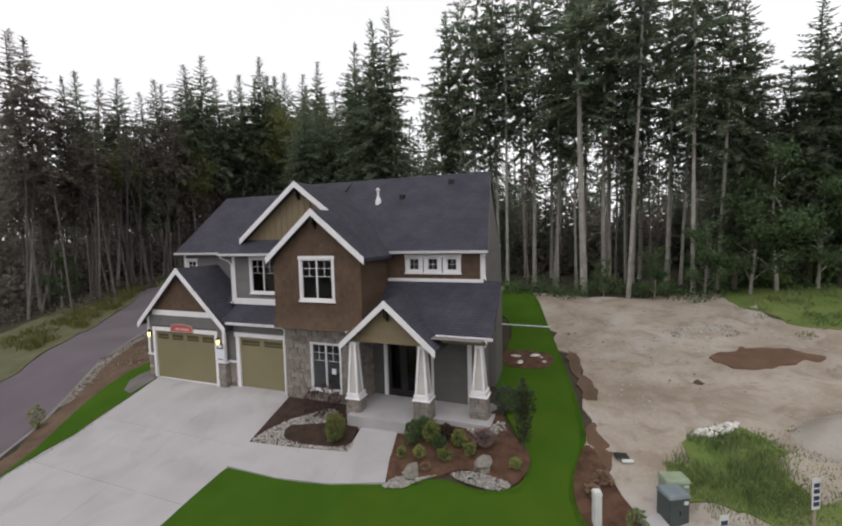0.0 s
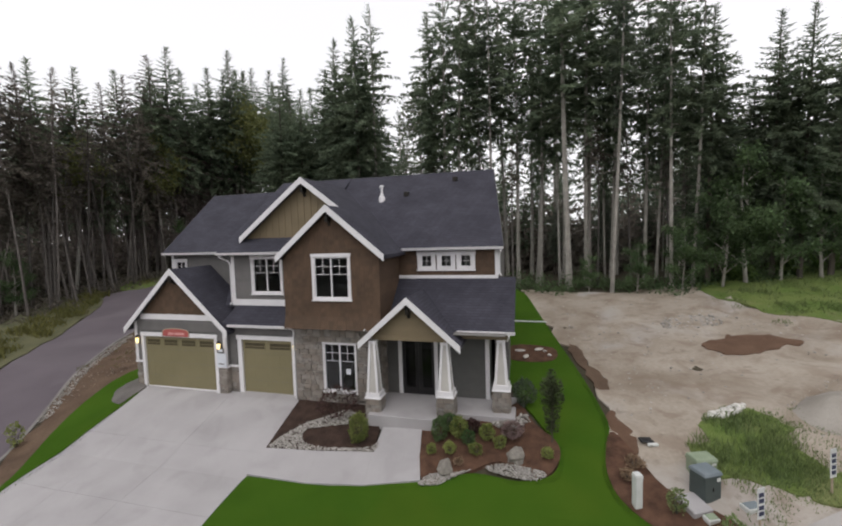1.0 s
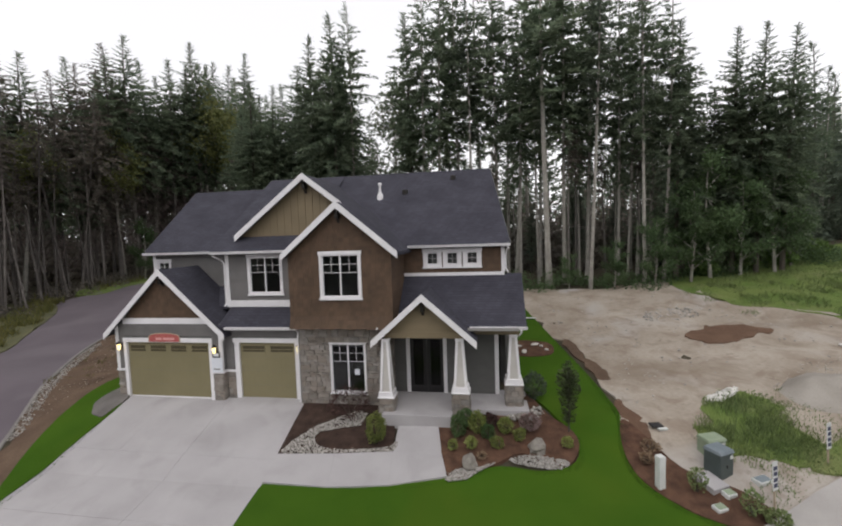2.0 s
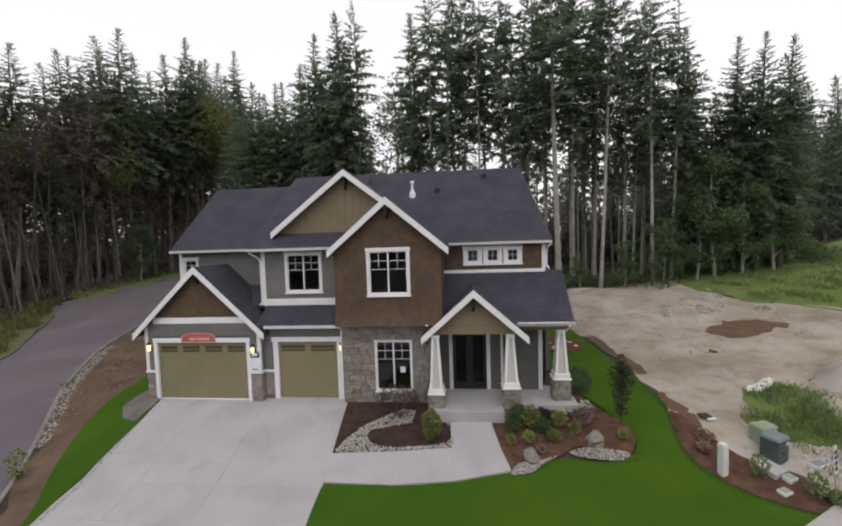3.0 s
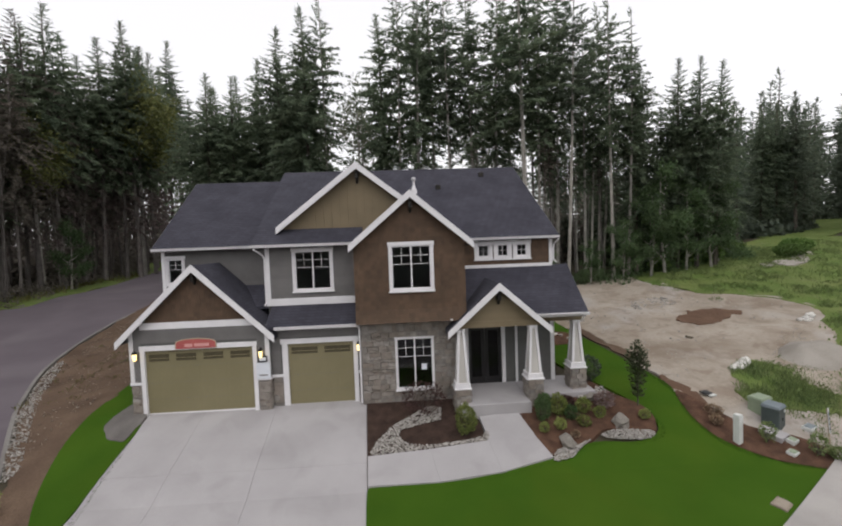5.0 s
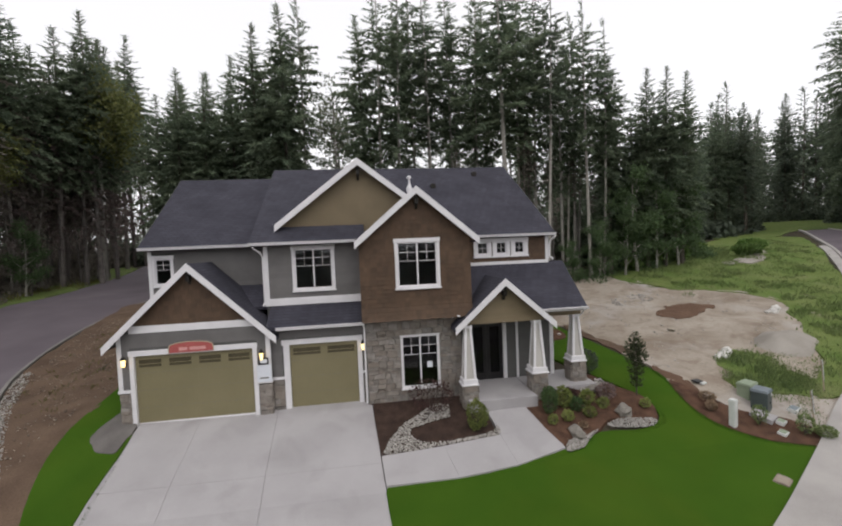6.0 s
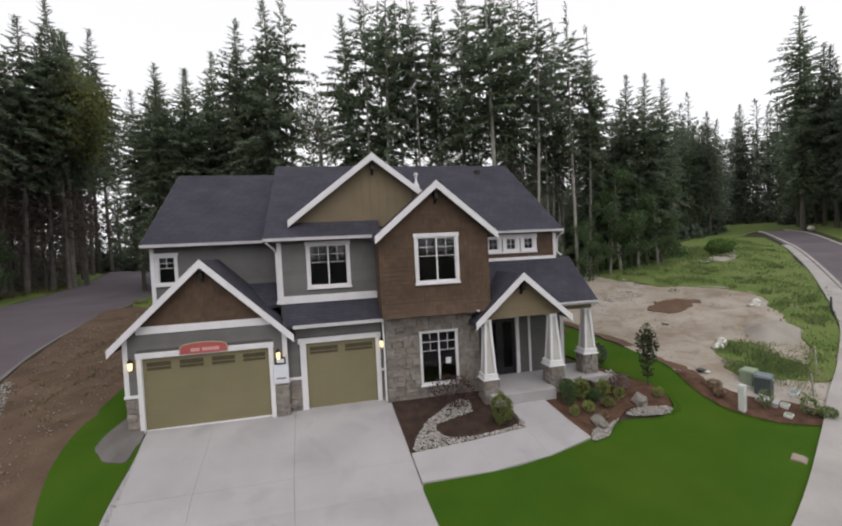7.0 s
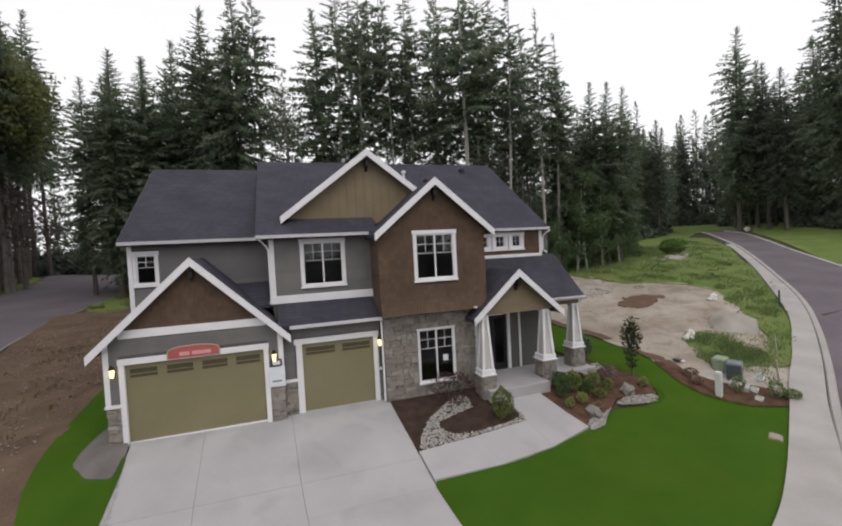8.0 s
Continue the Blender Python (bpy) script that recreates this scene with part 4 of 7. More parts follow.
gable_roof(G_CX, G_PEAK, G_PITCH, 2.83, -0.24, 2.25)
gable_roof(M_CX, M_PEAK, M_PITCH, 2.28, -0.70, 4.0)
gable_roof(B_CX, B_PEAK, B_PITCH, 3.24, 1.05, 5.4)
gable_roof(P_CX, P_PEAK, P_PITCH, 1.94, -0.90, 1.6)

# olive board-and-batten gable standing on the roof, and the one over the porch
bm = bmesh.new()
wall_back(bm, 4.6, 11.6, 6.6, 9.25, 1.38, 0.15, limits=gable(B_CX, B_PEAK - 0.1, B_PITCH))
part("gable_wall", bm, M_OLIVE, house, "olive board-and-batten gable")
for i in range(20):
    x = 5.0 + i * 0.33
    top = B_PEAK - 0.14 - abs(x - B_CX) * B_PITCH
    if top > 6.9:
        bm = bmesh.new()
        box(bm, x - 0.02, x + 0.02, 1.355, 1.3795, 6.7, top)
        part("batten", bm, M_OLIVE, house)
bm = bmesh.new()
wall_back(bm, 11.4, 15.1, 3.08, 4.4, -0.55, 0.12, limits=gable(P_CX, P_PEAK - 0.1, P_PITCH))
part("gable_wall", bm, M_OLIVE, house, "olive lap-sided porch gable")
bm = bmesh.new()
lap_boards(bm, 11.4, 15.1, 3.08, 4.4, -0.552, limits=gable(P_CX, P_PEAK - 0.12, P_PITCH), row=0.17)
tagged(part("siding", bm, M_OLIVE, house), kind="stuff")
bm = bmesh.new()
box(bm, 11.75, 14.85, -0.60, -0.40, 2.88, 3.10)
box(bm, 14.45, 16.72, 0.12, 0.32, 2.86, 3.06)
box(bm, 16.52, 16.72, 0.32, 2.05, 2.86, 3.06)
part("porch_beam", bm, M_OLIVE, house, "olive beam carried by the porch columns")

# lean-to roofs over the second garage door and over the porch
bm = bmesh.new()
slab(bm, [(4.55, -0.12, 3.18), (8.06, -0.12, 3.18), (8.06, 0.98, 3.84), (4.55, 0.98, 3.84)], 0.12)
slab(bm, [(3.0, 0.98, 3.84), (4.55, 0.98, 3.84), (4.55, 2.24, 4.60), (3.0, 2.24, 4.60)], 0.12)
part("pent_roof", bm, M_ROOF, house, "charcoal-shingled lean-to roof over the garage door")
bm = bmesh.new()
slab(bm, [(12.0, 0.08, 3.19), (17.0, 0.08, 3.19), (17.0, 2.1, 4.98), (12.0, 2.1, 4.98)], 0.14)
part("porch_roof", bm, M_ROOF, house, "charcoal-shingled lean-to roof over the porch")
bm = bmesh.new()
box(bm, 11.7, 16.7, -0.38, 1.12, 3.10, 3.13)
part("porch_ceiling", bm, M_SOFFIT, house)

# gutters and fascia
def gutter(x0, x1, y, z, name="gutter"):
    bm = bmesh.new()
    hexa(bm, [(x0, y - 0.10, z - 0.02), (x0, y - 0.06, z - 0.13), (x0, y + 0.015, z - 0.13), (x0, y + 0.015, z - 0.02), (x1, y - 0.10, z - 0.02), (x1, y - 0.06, z - 0.13), (x1, y + 0.015, z - 0.13), (x1, y + 0.015, z - 0.02)])
    part(name, bm, M_TRIM, house, "white metal gutter")


gutter(-0.40, 4.0, 1.78, EAVE_Z)
gutter(3.98, 7.85, 0.50, EAVE_Z)
gutter(12.3, 16.55, 1.76, EAVE_Z)
gutter(4.9, 8.05, -0.12, 3.18)
gutter(14.9, 17.02, 0.08, 3.19)


def downpipe(pts, label="white downpipe"):
    bm = bmesh.new()
    tube(bm, pts, [0.035] * len(pts), 6)
    part("downpipe", bm, M_TRIM, house, label)


downpipe([(4.1, 0.46, 6.08), (4.3, 0.80, 5.86), (4.36, 0.88, 5.7), (4.36, 0.88, 3.98), (4.32, 0.78, 3.86)])
downpipe([(16.45, 1.56, 6.08), (16.38, 1.9, 5.9), (16.36, 1.98, 5.7), (16.36, 1.98, 5.2), (16.44, 1.8, 5.06)])
downpipe([(16.8, -0.02, 3.05), (16.8, 0.1, 2.95), (16.72, 0.2, 2.8)])
downpipe([(8.0, -0.14, 3.06), (8.03, 0.0, 2.95), (8.03, -0.06, 2.7), (8.03, -0.06, 0.1)])
downpipe([(11.5, -0.72, 3.25), (11.42, -0.3, 3.2), (11.4, -0.1, 3.12)])

# white trim: bands, corners, door frames
def trim(x0, x1, y0, y1, z0, z1, label="white trim board"):
    bm = bmesh.new()
    box(bm, x0, x1, y0, y1, z0, z1)
    part("trim", soften(bm, 0.006), M_TRIM, house, label)


trim(0.02, 4.14, -0.05, -0.002, 3.27, 3.52)
trim(-0.02, 0.13, -0.055, 0.06, 0.0, 2.48)
trim(4.04, 4.19, -0.055, 0.06, 0.0, 2.48)
trim(-0.04, 4.21, -0.065, 0.06, 2.48, 2.66)
trim(-0.40, -0.26, -0.045, 0.05, 1.30, 3.25)
trim(4.50, 4.66, -0.045, 0.05, 1.30, 2.95)
trim(-0.42, 0.0, -0.07, 0.0, 1.22, 1.32)
trim(4.19, 4.68, -0.07, 0.0, 1.18, 1.28)
trim(4.62, 4.69, 0.0, 0.24, 1.18, 1.28)
trim(5.06, 5.27, 0.19, 0.30, -0.1, 2.44)
trim(7.75, 7.92, 0.19, 0.30, -0.1, 2.44)
trim(5.0, 7.95, 0.18, 0.30, 2.44, 2.63)
trim(4.69, 5.06, 0.18, 0.24, 1.18, 1.28)
trim(7.92, 8.03, 0.18, 0.24, 1.18, 1.28)
trim(4.38, 4.54, 0.90, 0.99, 3.82, 6.1)
trim(4.36, 8.0, 0.885, 0.95, 3.82, 4.10)
trim(-0.26, -0.12, 2.17, 2.24, 3.2, 6.1)
trim(12.06, 16.3, 1.99, 2.05, 4.92, 5.06)
trim(16.18, 16.33, 1.99, 2.10, 5.06, 6.14)
trim(12.22, 12.37, 1.06, 1.16, 0.05, 2.55)
trim(13.75, 13.90, 1.06, 1.16, 0.05, 2.55)
trim(12.18, 13.94, 1.05, 1.16, 2.55, 2.70)
trim(14.32, 14.42, 1.07, 1.12, 0.1, 3.1)
trim(15.82, 15.98, 1.07, 1.16, 0.1, 3.1)

window(*W1, -0.42, label="white-framed bay window with divided upper lights")
window(*W2, 0.948, label="white-framed upper window in grey siding")
window(*W3, -0.04, case=0.05, head=0.05, grid_from=0.64, label="white vinyl window set in the stone wall")
window(*W4, 2.218, halves=1, bars=(2, 1), case=0.09, label="small white-framed window over the garage")
for w in THREE:
    window(*w, 2.048, halves=1, bars=(2, 1), case=0.16, head=0.17, grid_from=0.0, label="small square white-framed window with four lights")


M_DARKPANE = mat("tinted_garage_glass", (0.072, 0.062, 0.038), (0.098, 0.084, 0.052), rough=0.2, bump=0)


def garage_door(x0, x1, z0, z1, y, lights, label):
    bm = bmesh.new()
    box(bm, x0, x1, y, y + 0.06, z0, z1)
    door = part("garage_door", bm, M_GDOOR, house, label)
    rows, h = 4, (z1 - z0) / 4
    cols = lights * 2
    w = (x1 - x0) / cols
    for r in range(rows - 1):
        for c in range(cols):
            bm = bmesh.new()
            box(bm, x0 + c * w + 0.05, x0 + (c + 1) * w - 0.05, y - 0.005, y, z0 + r * h + 0.06, z0 + (r + 1) * h - 0.06)
            part("panel", soften(bm, 0.0045), M_GDOOR, door)
        bm = bmesh.new()
        box(bm, x0, x1, y - 0.002, y, z0 + (r + 1) * h - 0.005, z0 + (r + 1) * h)
        part("seam", bm, M_SOFFIT, door)
    wl = (x1 - x0) / lights
    for c in range(lights):
        a, b = x0 + c * wl + 0.10, x0 + (c + 1) * wl - 0.10
        za, zb = z1 - h + 0.17, z1 - 0.12
        bm = bmesh.new()
        box(bm, a, b, y - 0.015, y - 0.002, za, zb)
        frame_ = part("light", bm, M_GDOOR, door)
        mid = za + (zb - za) * 0.42
        for z0_, z1_ in ((za + 0.03, mid - 0.01), (mid + 0.015, zb - 0.03)):
            bm = bmesh.new()
            box(bm, a + 0.03, b - 0.03, y - 0.02, y - 0.016, z0_, z1_)
            part("dark_pane", bm, M_DARKPANE, door)
    bm = bmesh.new()
    box(bm, x0, x1, y - 0.016, y + 0.03, z0, z0 + 0.085)
    part("threshold_strip", bm, M_TRIM, door)
    return door


garage_door(D1[0], D1[1], 0.03, D1[3], 0.05, 4, "olive sectional double garage door with a row of lights")
garage_door(D2[0], D2[1], 0.0, D2[3], 0.29, 2, "olive sectional single garage door with two lights")

# front doors: a black pair with tall glass
for x0, x1 in ((FD[0], 13.055), (13.065, FD[1])):
    bm = bmesh.new()
    box(bm, x0, x0 + 0.14, 1.18, 1.23, 0.07, 2.54)
    box(bm, x1 - 0.14, x1, 1.18, 1.23, 0.07, 2.54)
    box(bm, x0 + 0.14, x1 - 0.14, 1.18, 1.23, 2.38, 2.54)
    box(bm, x0 + 0.14, x1 - 0.14, 1.18, 1.23, 0.07, 0.45)
    leaf = part("front_door", soften(bm, 0.008), M_BLACK, house, "black front door leaf with a tall glass light")
    bm = bmesh.new()
    box(bm, x0 + 0.14, x1 - 0.14, 1.20, 1.21, 0.45, 2.38)
    part("pane", bm, M_DOORGLASS, leaf)
    bm = bmesh.new()
    hx = x1 - 0.08 if x0 < 12.9 else x0 + 0.08
    tube(bm, [(hx, 1.12, 0.95), (hx, 1.12, 1.35)], [0.015, 0.015], 6)
    box(bm, hx - 0.02, hx + 0.02, 1.12, 1.18, 0.97, 1.0)
    box(bm, hx - 0.02, hx + 0.02, 1.12, 1.18, 1.3, 1.33)
    part("handle", bm, M_DARKMETAL, leaf)

# porch floor, step and columns
bm = bmesh.new()
box(bm, 11.68, 14.25, -1.15, 1.12, -0.7, 0.20)
box(bm, 14.25, 17.0, -0.45, 1.12, -0.7, 0.196)
box(bm, 15.95, 17.0, 1.12, 2.1, -0.6, 0.192)
part("porch_floor", soften(bm, 0.015), M_CONCRETE, house, "concrete porch floor with a low step")


def column(cx, cy, z0, cap, top, foot=0.62):
    """A battered white column on a stone pier."""
    col = bmesh.new()
    box(col, cx - foot * 0.46, cx + foot * 0.46, cy - foot * 0.46, cy + foot * 0.46, z0, cap)
    pier = part("pier", col, M_MORTAR, house, "stone pier under a porch column")
    bm = bmesh.new()
    box(bm, cx - foot * 0.56, cx + foot * 0.56, cy - foot * 0.56, cy + foot * 0.56, cap, cap + 0.05)
    part("cap", soften(bm, 0.01), M_TRIM, house)
    bm = bmesh.new()
    z1, z2, a, b, c = cap + 0.05, cap + 0.20, foot * 0.48, foot * 0.37, foot * 0.16
    hexa(bm, [(cx - b, cy - b, z2), (cx - b, cy + b, z2), (cx + b, cy + b, z2), (cx + b, cy - b, z2), (cx - c, cy - c, top), (cx - c, cy + c, top), (cx + c, cy + c, top), (cx + c, cy - c, top)])
    shaft = part("column", bm, M_PANEL, house, "tapered porch column with pale recessed panels")
    bm = bmesh.new()
    box(bm, cx - a, cx + a, cy - a, cy + a, z1, z2 + 0.03)
    part("base", soften(bm, 0.012), M_TRIM, shaft, "white column base")
    # corner boards that frame the recessed faces
    for sx in (-1, 1):
        for sy in (-1, 1):
            bm = bmesh.new()
            beam(bm, (cx + sx * (b - 0.025), cy + sy * (b - 0.025), z2), (cx + sx * (c - 0.01), cy + sy * (c - 0.01), top), 0.085, 0.085, up=(0, 1, 0))
            part("corner_board", bm, M_TRIM, shaft, "white corner board")
    bm = bmesh.new()
    box(bm, cx - c - 0.06, cx + c + 0.06, cy - c - 0.06, cy + c + 0.06, top - 0.11, top - 0.001)
    part("collar", soften(bm, 0.01), M_TRIM, shaft, "white column head")
    return pier, (cx, cy, foot, z0, cap)


PIERS = [column(11.80, -0.60, -0.6, 0.68, 2.88, 0.58), column(14.55, -0.45, -0.6, 0.87, 2.88), column(16.50, 0.25, -0.6, 0.98, 2.86)]

# roof vents
def on_main_roof(y):
    return EAVE_Z + (y - 1.76) * (RIDGE_Z - EAVE_Z) / (RIDGE_Y - 1.76)


bm = bmesh.new()
VX, VY = 10.5, 4.45
zr = on_main_roof(VY)
tube(bm, [(VX, VY, zr - 0.2), (VX, VY, zr + 0.1), (VX, VY, zr + 0.32)], [0.17, 0.15, 0.06], 10)
tube(bm, [(VX, VY, zr + 0.3), (VX, VY, zr + 0.62)], [0.055, 0.055], 10)
tube(bm, [(VX, VY, zr + 0.60), (VX, VY, zr + 0.68), (VX, VY, zr + 0.72)], [0.11, 0.10, 0.03], 10)
part("flue", bm, M_TRIM, house, "white metal flue on the roof")
for x, y in ((11.7, 4.7), (14.0, 5.5)):
    bm = bmesh.new()
    z = on_main_roof(y)
    box(bm, x - 0.12, x + 0.12, y - 0.13, y + 0.13, z - 0.1, z + 0.14)
    part("roof_vent", soften(bm, 0.02), M_DARKMETAL, house, "small dark roof vent")


# coach lamps
M_LAMPGLOW = glow("warm_lamp_glass", (1.0, 0.78, 0.36), 1.7)


def coach_lamp(x, y, z):
    lamp = thing("wall_lamp", "lit black coach lamp on the house wall", "lamp", "lamps on the garage front", m=pose(x, y, z))
    bm = bmesh.new()
    box(bm, -0.05, 0.05, -0.02, 0.0, -0.12, 0.12)
    box(bm, -0.02, 0.02, -0.10, -0.02, 0.15, 0.18)
    box(bm, -0.02, 0.02, -0.06, -0.02, 0.10, 0.18)
    part("bracket", bm, M_DARKMETAL, lamp)
    bm = bmesh.new()
    tube(bm, [(0, -0.12, 0.13), (0, -0.12, 0.17), (0, -0.12, 0.26)], [0.09, 0.085, 0.02], 6)
    part("hood", bm, M_DARKMETAL, lamp)
    bm = bmesh.new()
    tube(bm, [(0, -0.12, -0.11), (0, -0.12, 0.128)], [0.055, 0.075], 6)
    part("shade", bm, M_LAMPGLOW, lamp, "glowing warm glass")
    return lamp


for p in ((-0.15, -0.03, 2.28), (4.36, -0.03, 2.18), (7.97, 0.20, 2.20)):
    coach_lamp(*p)

# sale banner over the garage and a flyer box on the corner board
M_RED = mat("red_banner_cloth", (0.36, 0.075, 0.070), (0.45, 0.11, 0.10), scale=3, rough=0.7, bump=0.1)
M_REDPALE = mat("faded_banner_print", (0.62, 0.30, 0.28), (0.66, 0.36, 0.33), rough=0.7, bump=0)
M_BORDER = mat("tan_banner_edge", (0.40, 0.31, 0.22), (0.50, 0.40, 0.29), rough=0.7, bump=0.05)
banner = thing("banner", "arched red banner hung over the garage door", "banner")
bm = bmesh.new()
pts = [(-0.72, -0.16), (0.72, -0.16)] + [(0.72 * math.cos(a), 0.02 + 0.17 * math.sin(a) ** 0.8 if 0 < a < math.pi else 0.02) for a in [math.pi * k / 12 for k in range(13)]]
fr = [bm.verts.new((x, 0, z)) for x, z in pts]
bk = [bm.verts.new((x, 0.02, z)) for x, z in pts]
bm.faces.new(fr)
bm.faces.new(bk[::-1])
for i in range(len(pts)):
    bm.faces.new((fr[i], bk[i], bk[(i + 1) % len(pts)], fr[(i + 1) % len(pts)]))
part("cloth", bm, M_RED, banner)
bm = bmesh.new()
tube(bm, [(x, 0.0, z) for x, z in ((-0.73, -0.17), (-0.73, 0.02))] + [(0.73 * math.cos(a), 0.0, 0.03 + 0.175 * math.sin(a) ** 0.8) for a in [math.pi * (11 - k) / 12 for k in range(11)]] + [(0.73, 0.0, 0.02), (0.73, 0.0, -0.17)], [0.02] * 15, 5)
part("border", bm, M_BORDER, banner, "tan border")
bm = bmesh.new()
for a, b in ((-0.40, -0.12), (-0.05, 0.48)):
    box(bm, a, b, -0.006, 0.0, -0.09, 0.02)
part("print", bm, M_REDPALE, banner, "faded print bars")
banner.matrix_basis = pose(2.02, -0.095, 2.68, 0, 0, 0)

sign = thing("notice_board", "white notice board with a dark header on the garage corner", "sign")
M_PAPER = mat("white_notice", (0.66, 0.68, 0.74), (0.74, 0.76, 0.80), rough=0.5, bump=0)
bm = bmesh.new()
box(bm, -0.25, 0.25, -0.03, 0.0, -0.62, 0.0)
part("board", soften(bm, 0.006), M_PAPER, sign)
bm = bmesh.new()
box(bm, -0.17, 0.17, -0.05, -0.031, 0.02, 0.26)
part("header", soften(bm, 0.006), M_BLACK, sign)
bm = bmesh.new()
box(bm, -0.12, 0.12, -0.056, -0.051, 0.07, 0.2)
part("print", bm, M_PAPER, sign)
bm = bmesh.new()
box(bm, -0.15, 0.15, -0.035, -0.031, -0.5, -0.45)
part("print", bm, M_SOFFIT, sign)
sign.matrix_basis = pose(4.42, -0.075, 1.86)
bm = bmesh.new()
box(bm, 10.35, 10.55, -0.024, -0.0185, 1.25, 1.48)
solid("notice", bm, M_PAPER, "small white permit notice taped inside the window", "notice")


# ---- trees ----
def kites(rng, centres, dirs, lengths, widths):
    """Small four-cornered sprays: one for each centre, pointing along its direction, turned at random about it."""
    c, d = np.asarray(centres, float), np.asarray(dirs, float)
    d = d / np.maximum(np.linalg.norm(d, axis=1, keepdims=True), 1e-6)
    r = rng.normal(size=d.shape) * 0.85 + np.array((0, 0, 1.0))
    s = np.cross(d, r)
    s /= np.maximum(np.linalg.norm(s, axis=1, keepdims=True), 1e-6)
    L, W = np.asarray(lengths)[:, None], np.asarray(widths)[:, None]
    v = np.stack([c - d * L * 0.5, c + s * W * 0.5 - d * L * 0.05, c + d * L * 0.5, c - s * W * 0.5 - d * L * 0.05], 1).reshape(-1, 3)
    f = np.arange(len(v)).reshape(-1, 4)
    return v, f


def leaf_mesh(name, v, f, material):
    me = bpy.data.meshes.new(name)
    me.from_pydata(v.tolist(), [], f.tolist())
    me.materials.append(material)
    return me


def needles(rng, base, dirs, lengths, widths):
    """Narrow three-cornered twigs: each stands on a point of its bough and tapers along its direction."""
    p, d = np.asarray(base, float), np.asarray(dirs, float)
    d = d / np.maximum(np.linalg.norm(d, axis=1, keepdims=True), 1e-6)
    s = np.cross(d, rng.normal(size=d.shape) * 0.8 + np.array((0, 0, 1.0)))
    s /= np.maximum(np.linalg.norm(s, axis=1, keepdims=True), 1e-6)
    L, W = np.asarray(lengths)[:, None], np.asarray(widths)[:, None]
    v = np.stack([p - s * W * 0.5 + d * L * 0.12, p + d * L, p + s * W * 0.5 + d * L * 0.12], 1).reshape(-1, 3)
    return v, np.arange(len(v)).reshape(-1, 3)


def fir_sprays(rng, h, bare, spread, boughs, twigs, size=0.5, droop=0.3, ragged=0.4, slope=0.36, gaps=0.10):
    """The crown of a conifer: single boughs round the stem, long below and short above, each fringed with twigs to both sides."""
    base, dirs, ls, ws = [], [], [], []
    for i in range(boughs):
        u = (i + rng.uniform(0, 1)) / boughs
        z = h * (bare + (1 - bare) * u ** 0.92)
        reach = min(spread * (0.86 + 0.14 * u), 0.05 + (h - z) * slope * (0.72 + 0.28 * min(1.0, (h - z) / 4.0))) * min(1.0, 0.55 + u * 3.0)
        a = i * 2.39996 + rng.normal() * 0.35
        sector = noise.noise(Vector((math.cos(a) * 1.2 + h, math.sin(a) * 1.2, z * 0.30)))
        if sector < -0.42 + gaps * 2 and rng.uniform() < gaps * 4:
            continue
        L = reach * rng.uniform(1 - ragged, 1.10) * (1.0 + 0.45 * sector)
        out, side = np.array((math.cos(a), math.sin(a), 0)), np.array((-math.sin(a), math.cos(a), 0))
        lift = 0.62 * u ** 1.4 - 0.10 + rng.normal() * 0.08
        sag = droop * (1.15 - u)
        n = max(3, int(twigs * (0.25 + 0.75 * L / spread)))
        for j in range(n):
            t = 0.06 + 0.94 * (j + rng.uniform(0, 1)) / n
            p = out * L * t + np.array((0, 0, z + L * (lift * t - sag * 1.5 * t * t + 0.25 * sag * t ** 4)))
            k = size * (1.08 - 0.50 * t) * min(1.0, 0.24 + 0.95 * L / spread)
            for sg in (-1, 1):
                base.append(p)
                dirs.append(out * rng.uniform(0.35, 0.95) + side * sg * rng.uniform(0.25, 1.0) + np.array((0, 0, rng.uniform(-0.62, 0.16) + 0.35 * u)))
                ls.append(k * rng.uniform(0.7, 1.25))
                ws.append(k * rng.uniform(0.30, 0.52))
            if j % 3 == 0:
                base.append(p)
                dirs.append(out * 0.35 + np.array((rng.normal() * 0.25, rng.normal() * 0.25, -0.9 + 0.9 * u)))
                ls.append(k * rng.uniform(0.7, 1.3))
                ws.append(k * rng.uniform(0.35, 0.55))
        base.append(out * L * 0.94 + np.array((0, 0, z + L * (lift - sag * 1.2))))
        dirs.append(out + np.array((0, 0, lift - sag * 0.8)))
        ls.append(size * 0.62)
        ws.append(size * 0.16)
    for j in range(9):
        base.append((0, 0, h * (0.962 + 0.004 * j)))
        dirs.append((rng.normal() * 0.35, rng.normal() * 0.35, 1))
        ls.append(size * (1.15 - 0.08 * j))
        ws.append(size * 0.15)
    return needles(rng, base, dirs, ls, ws)


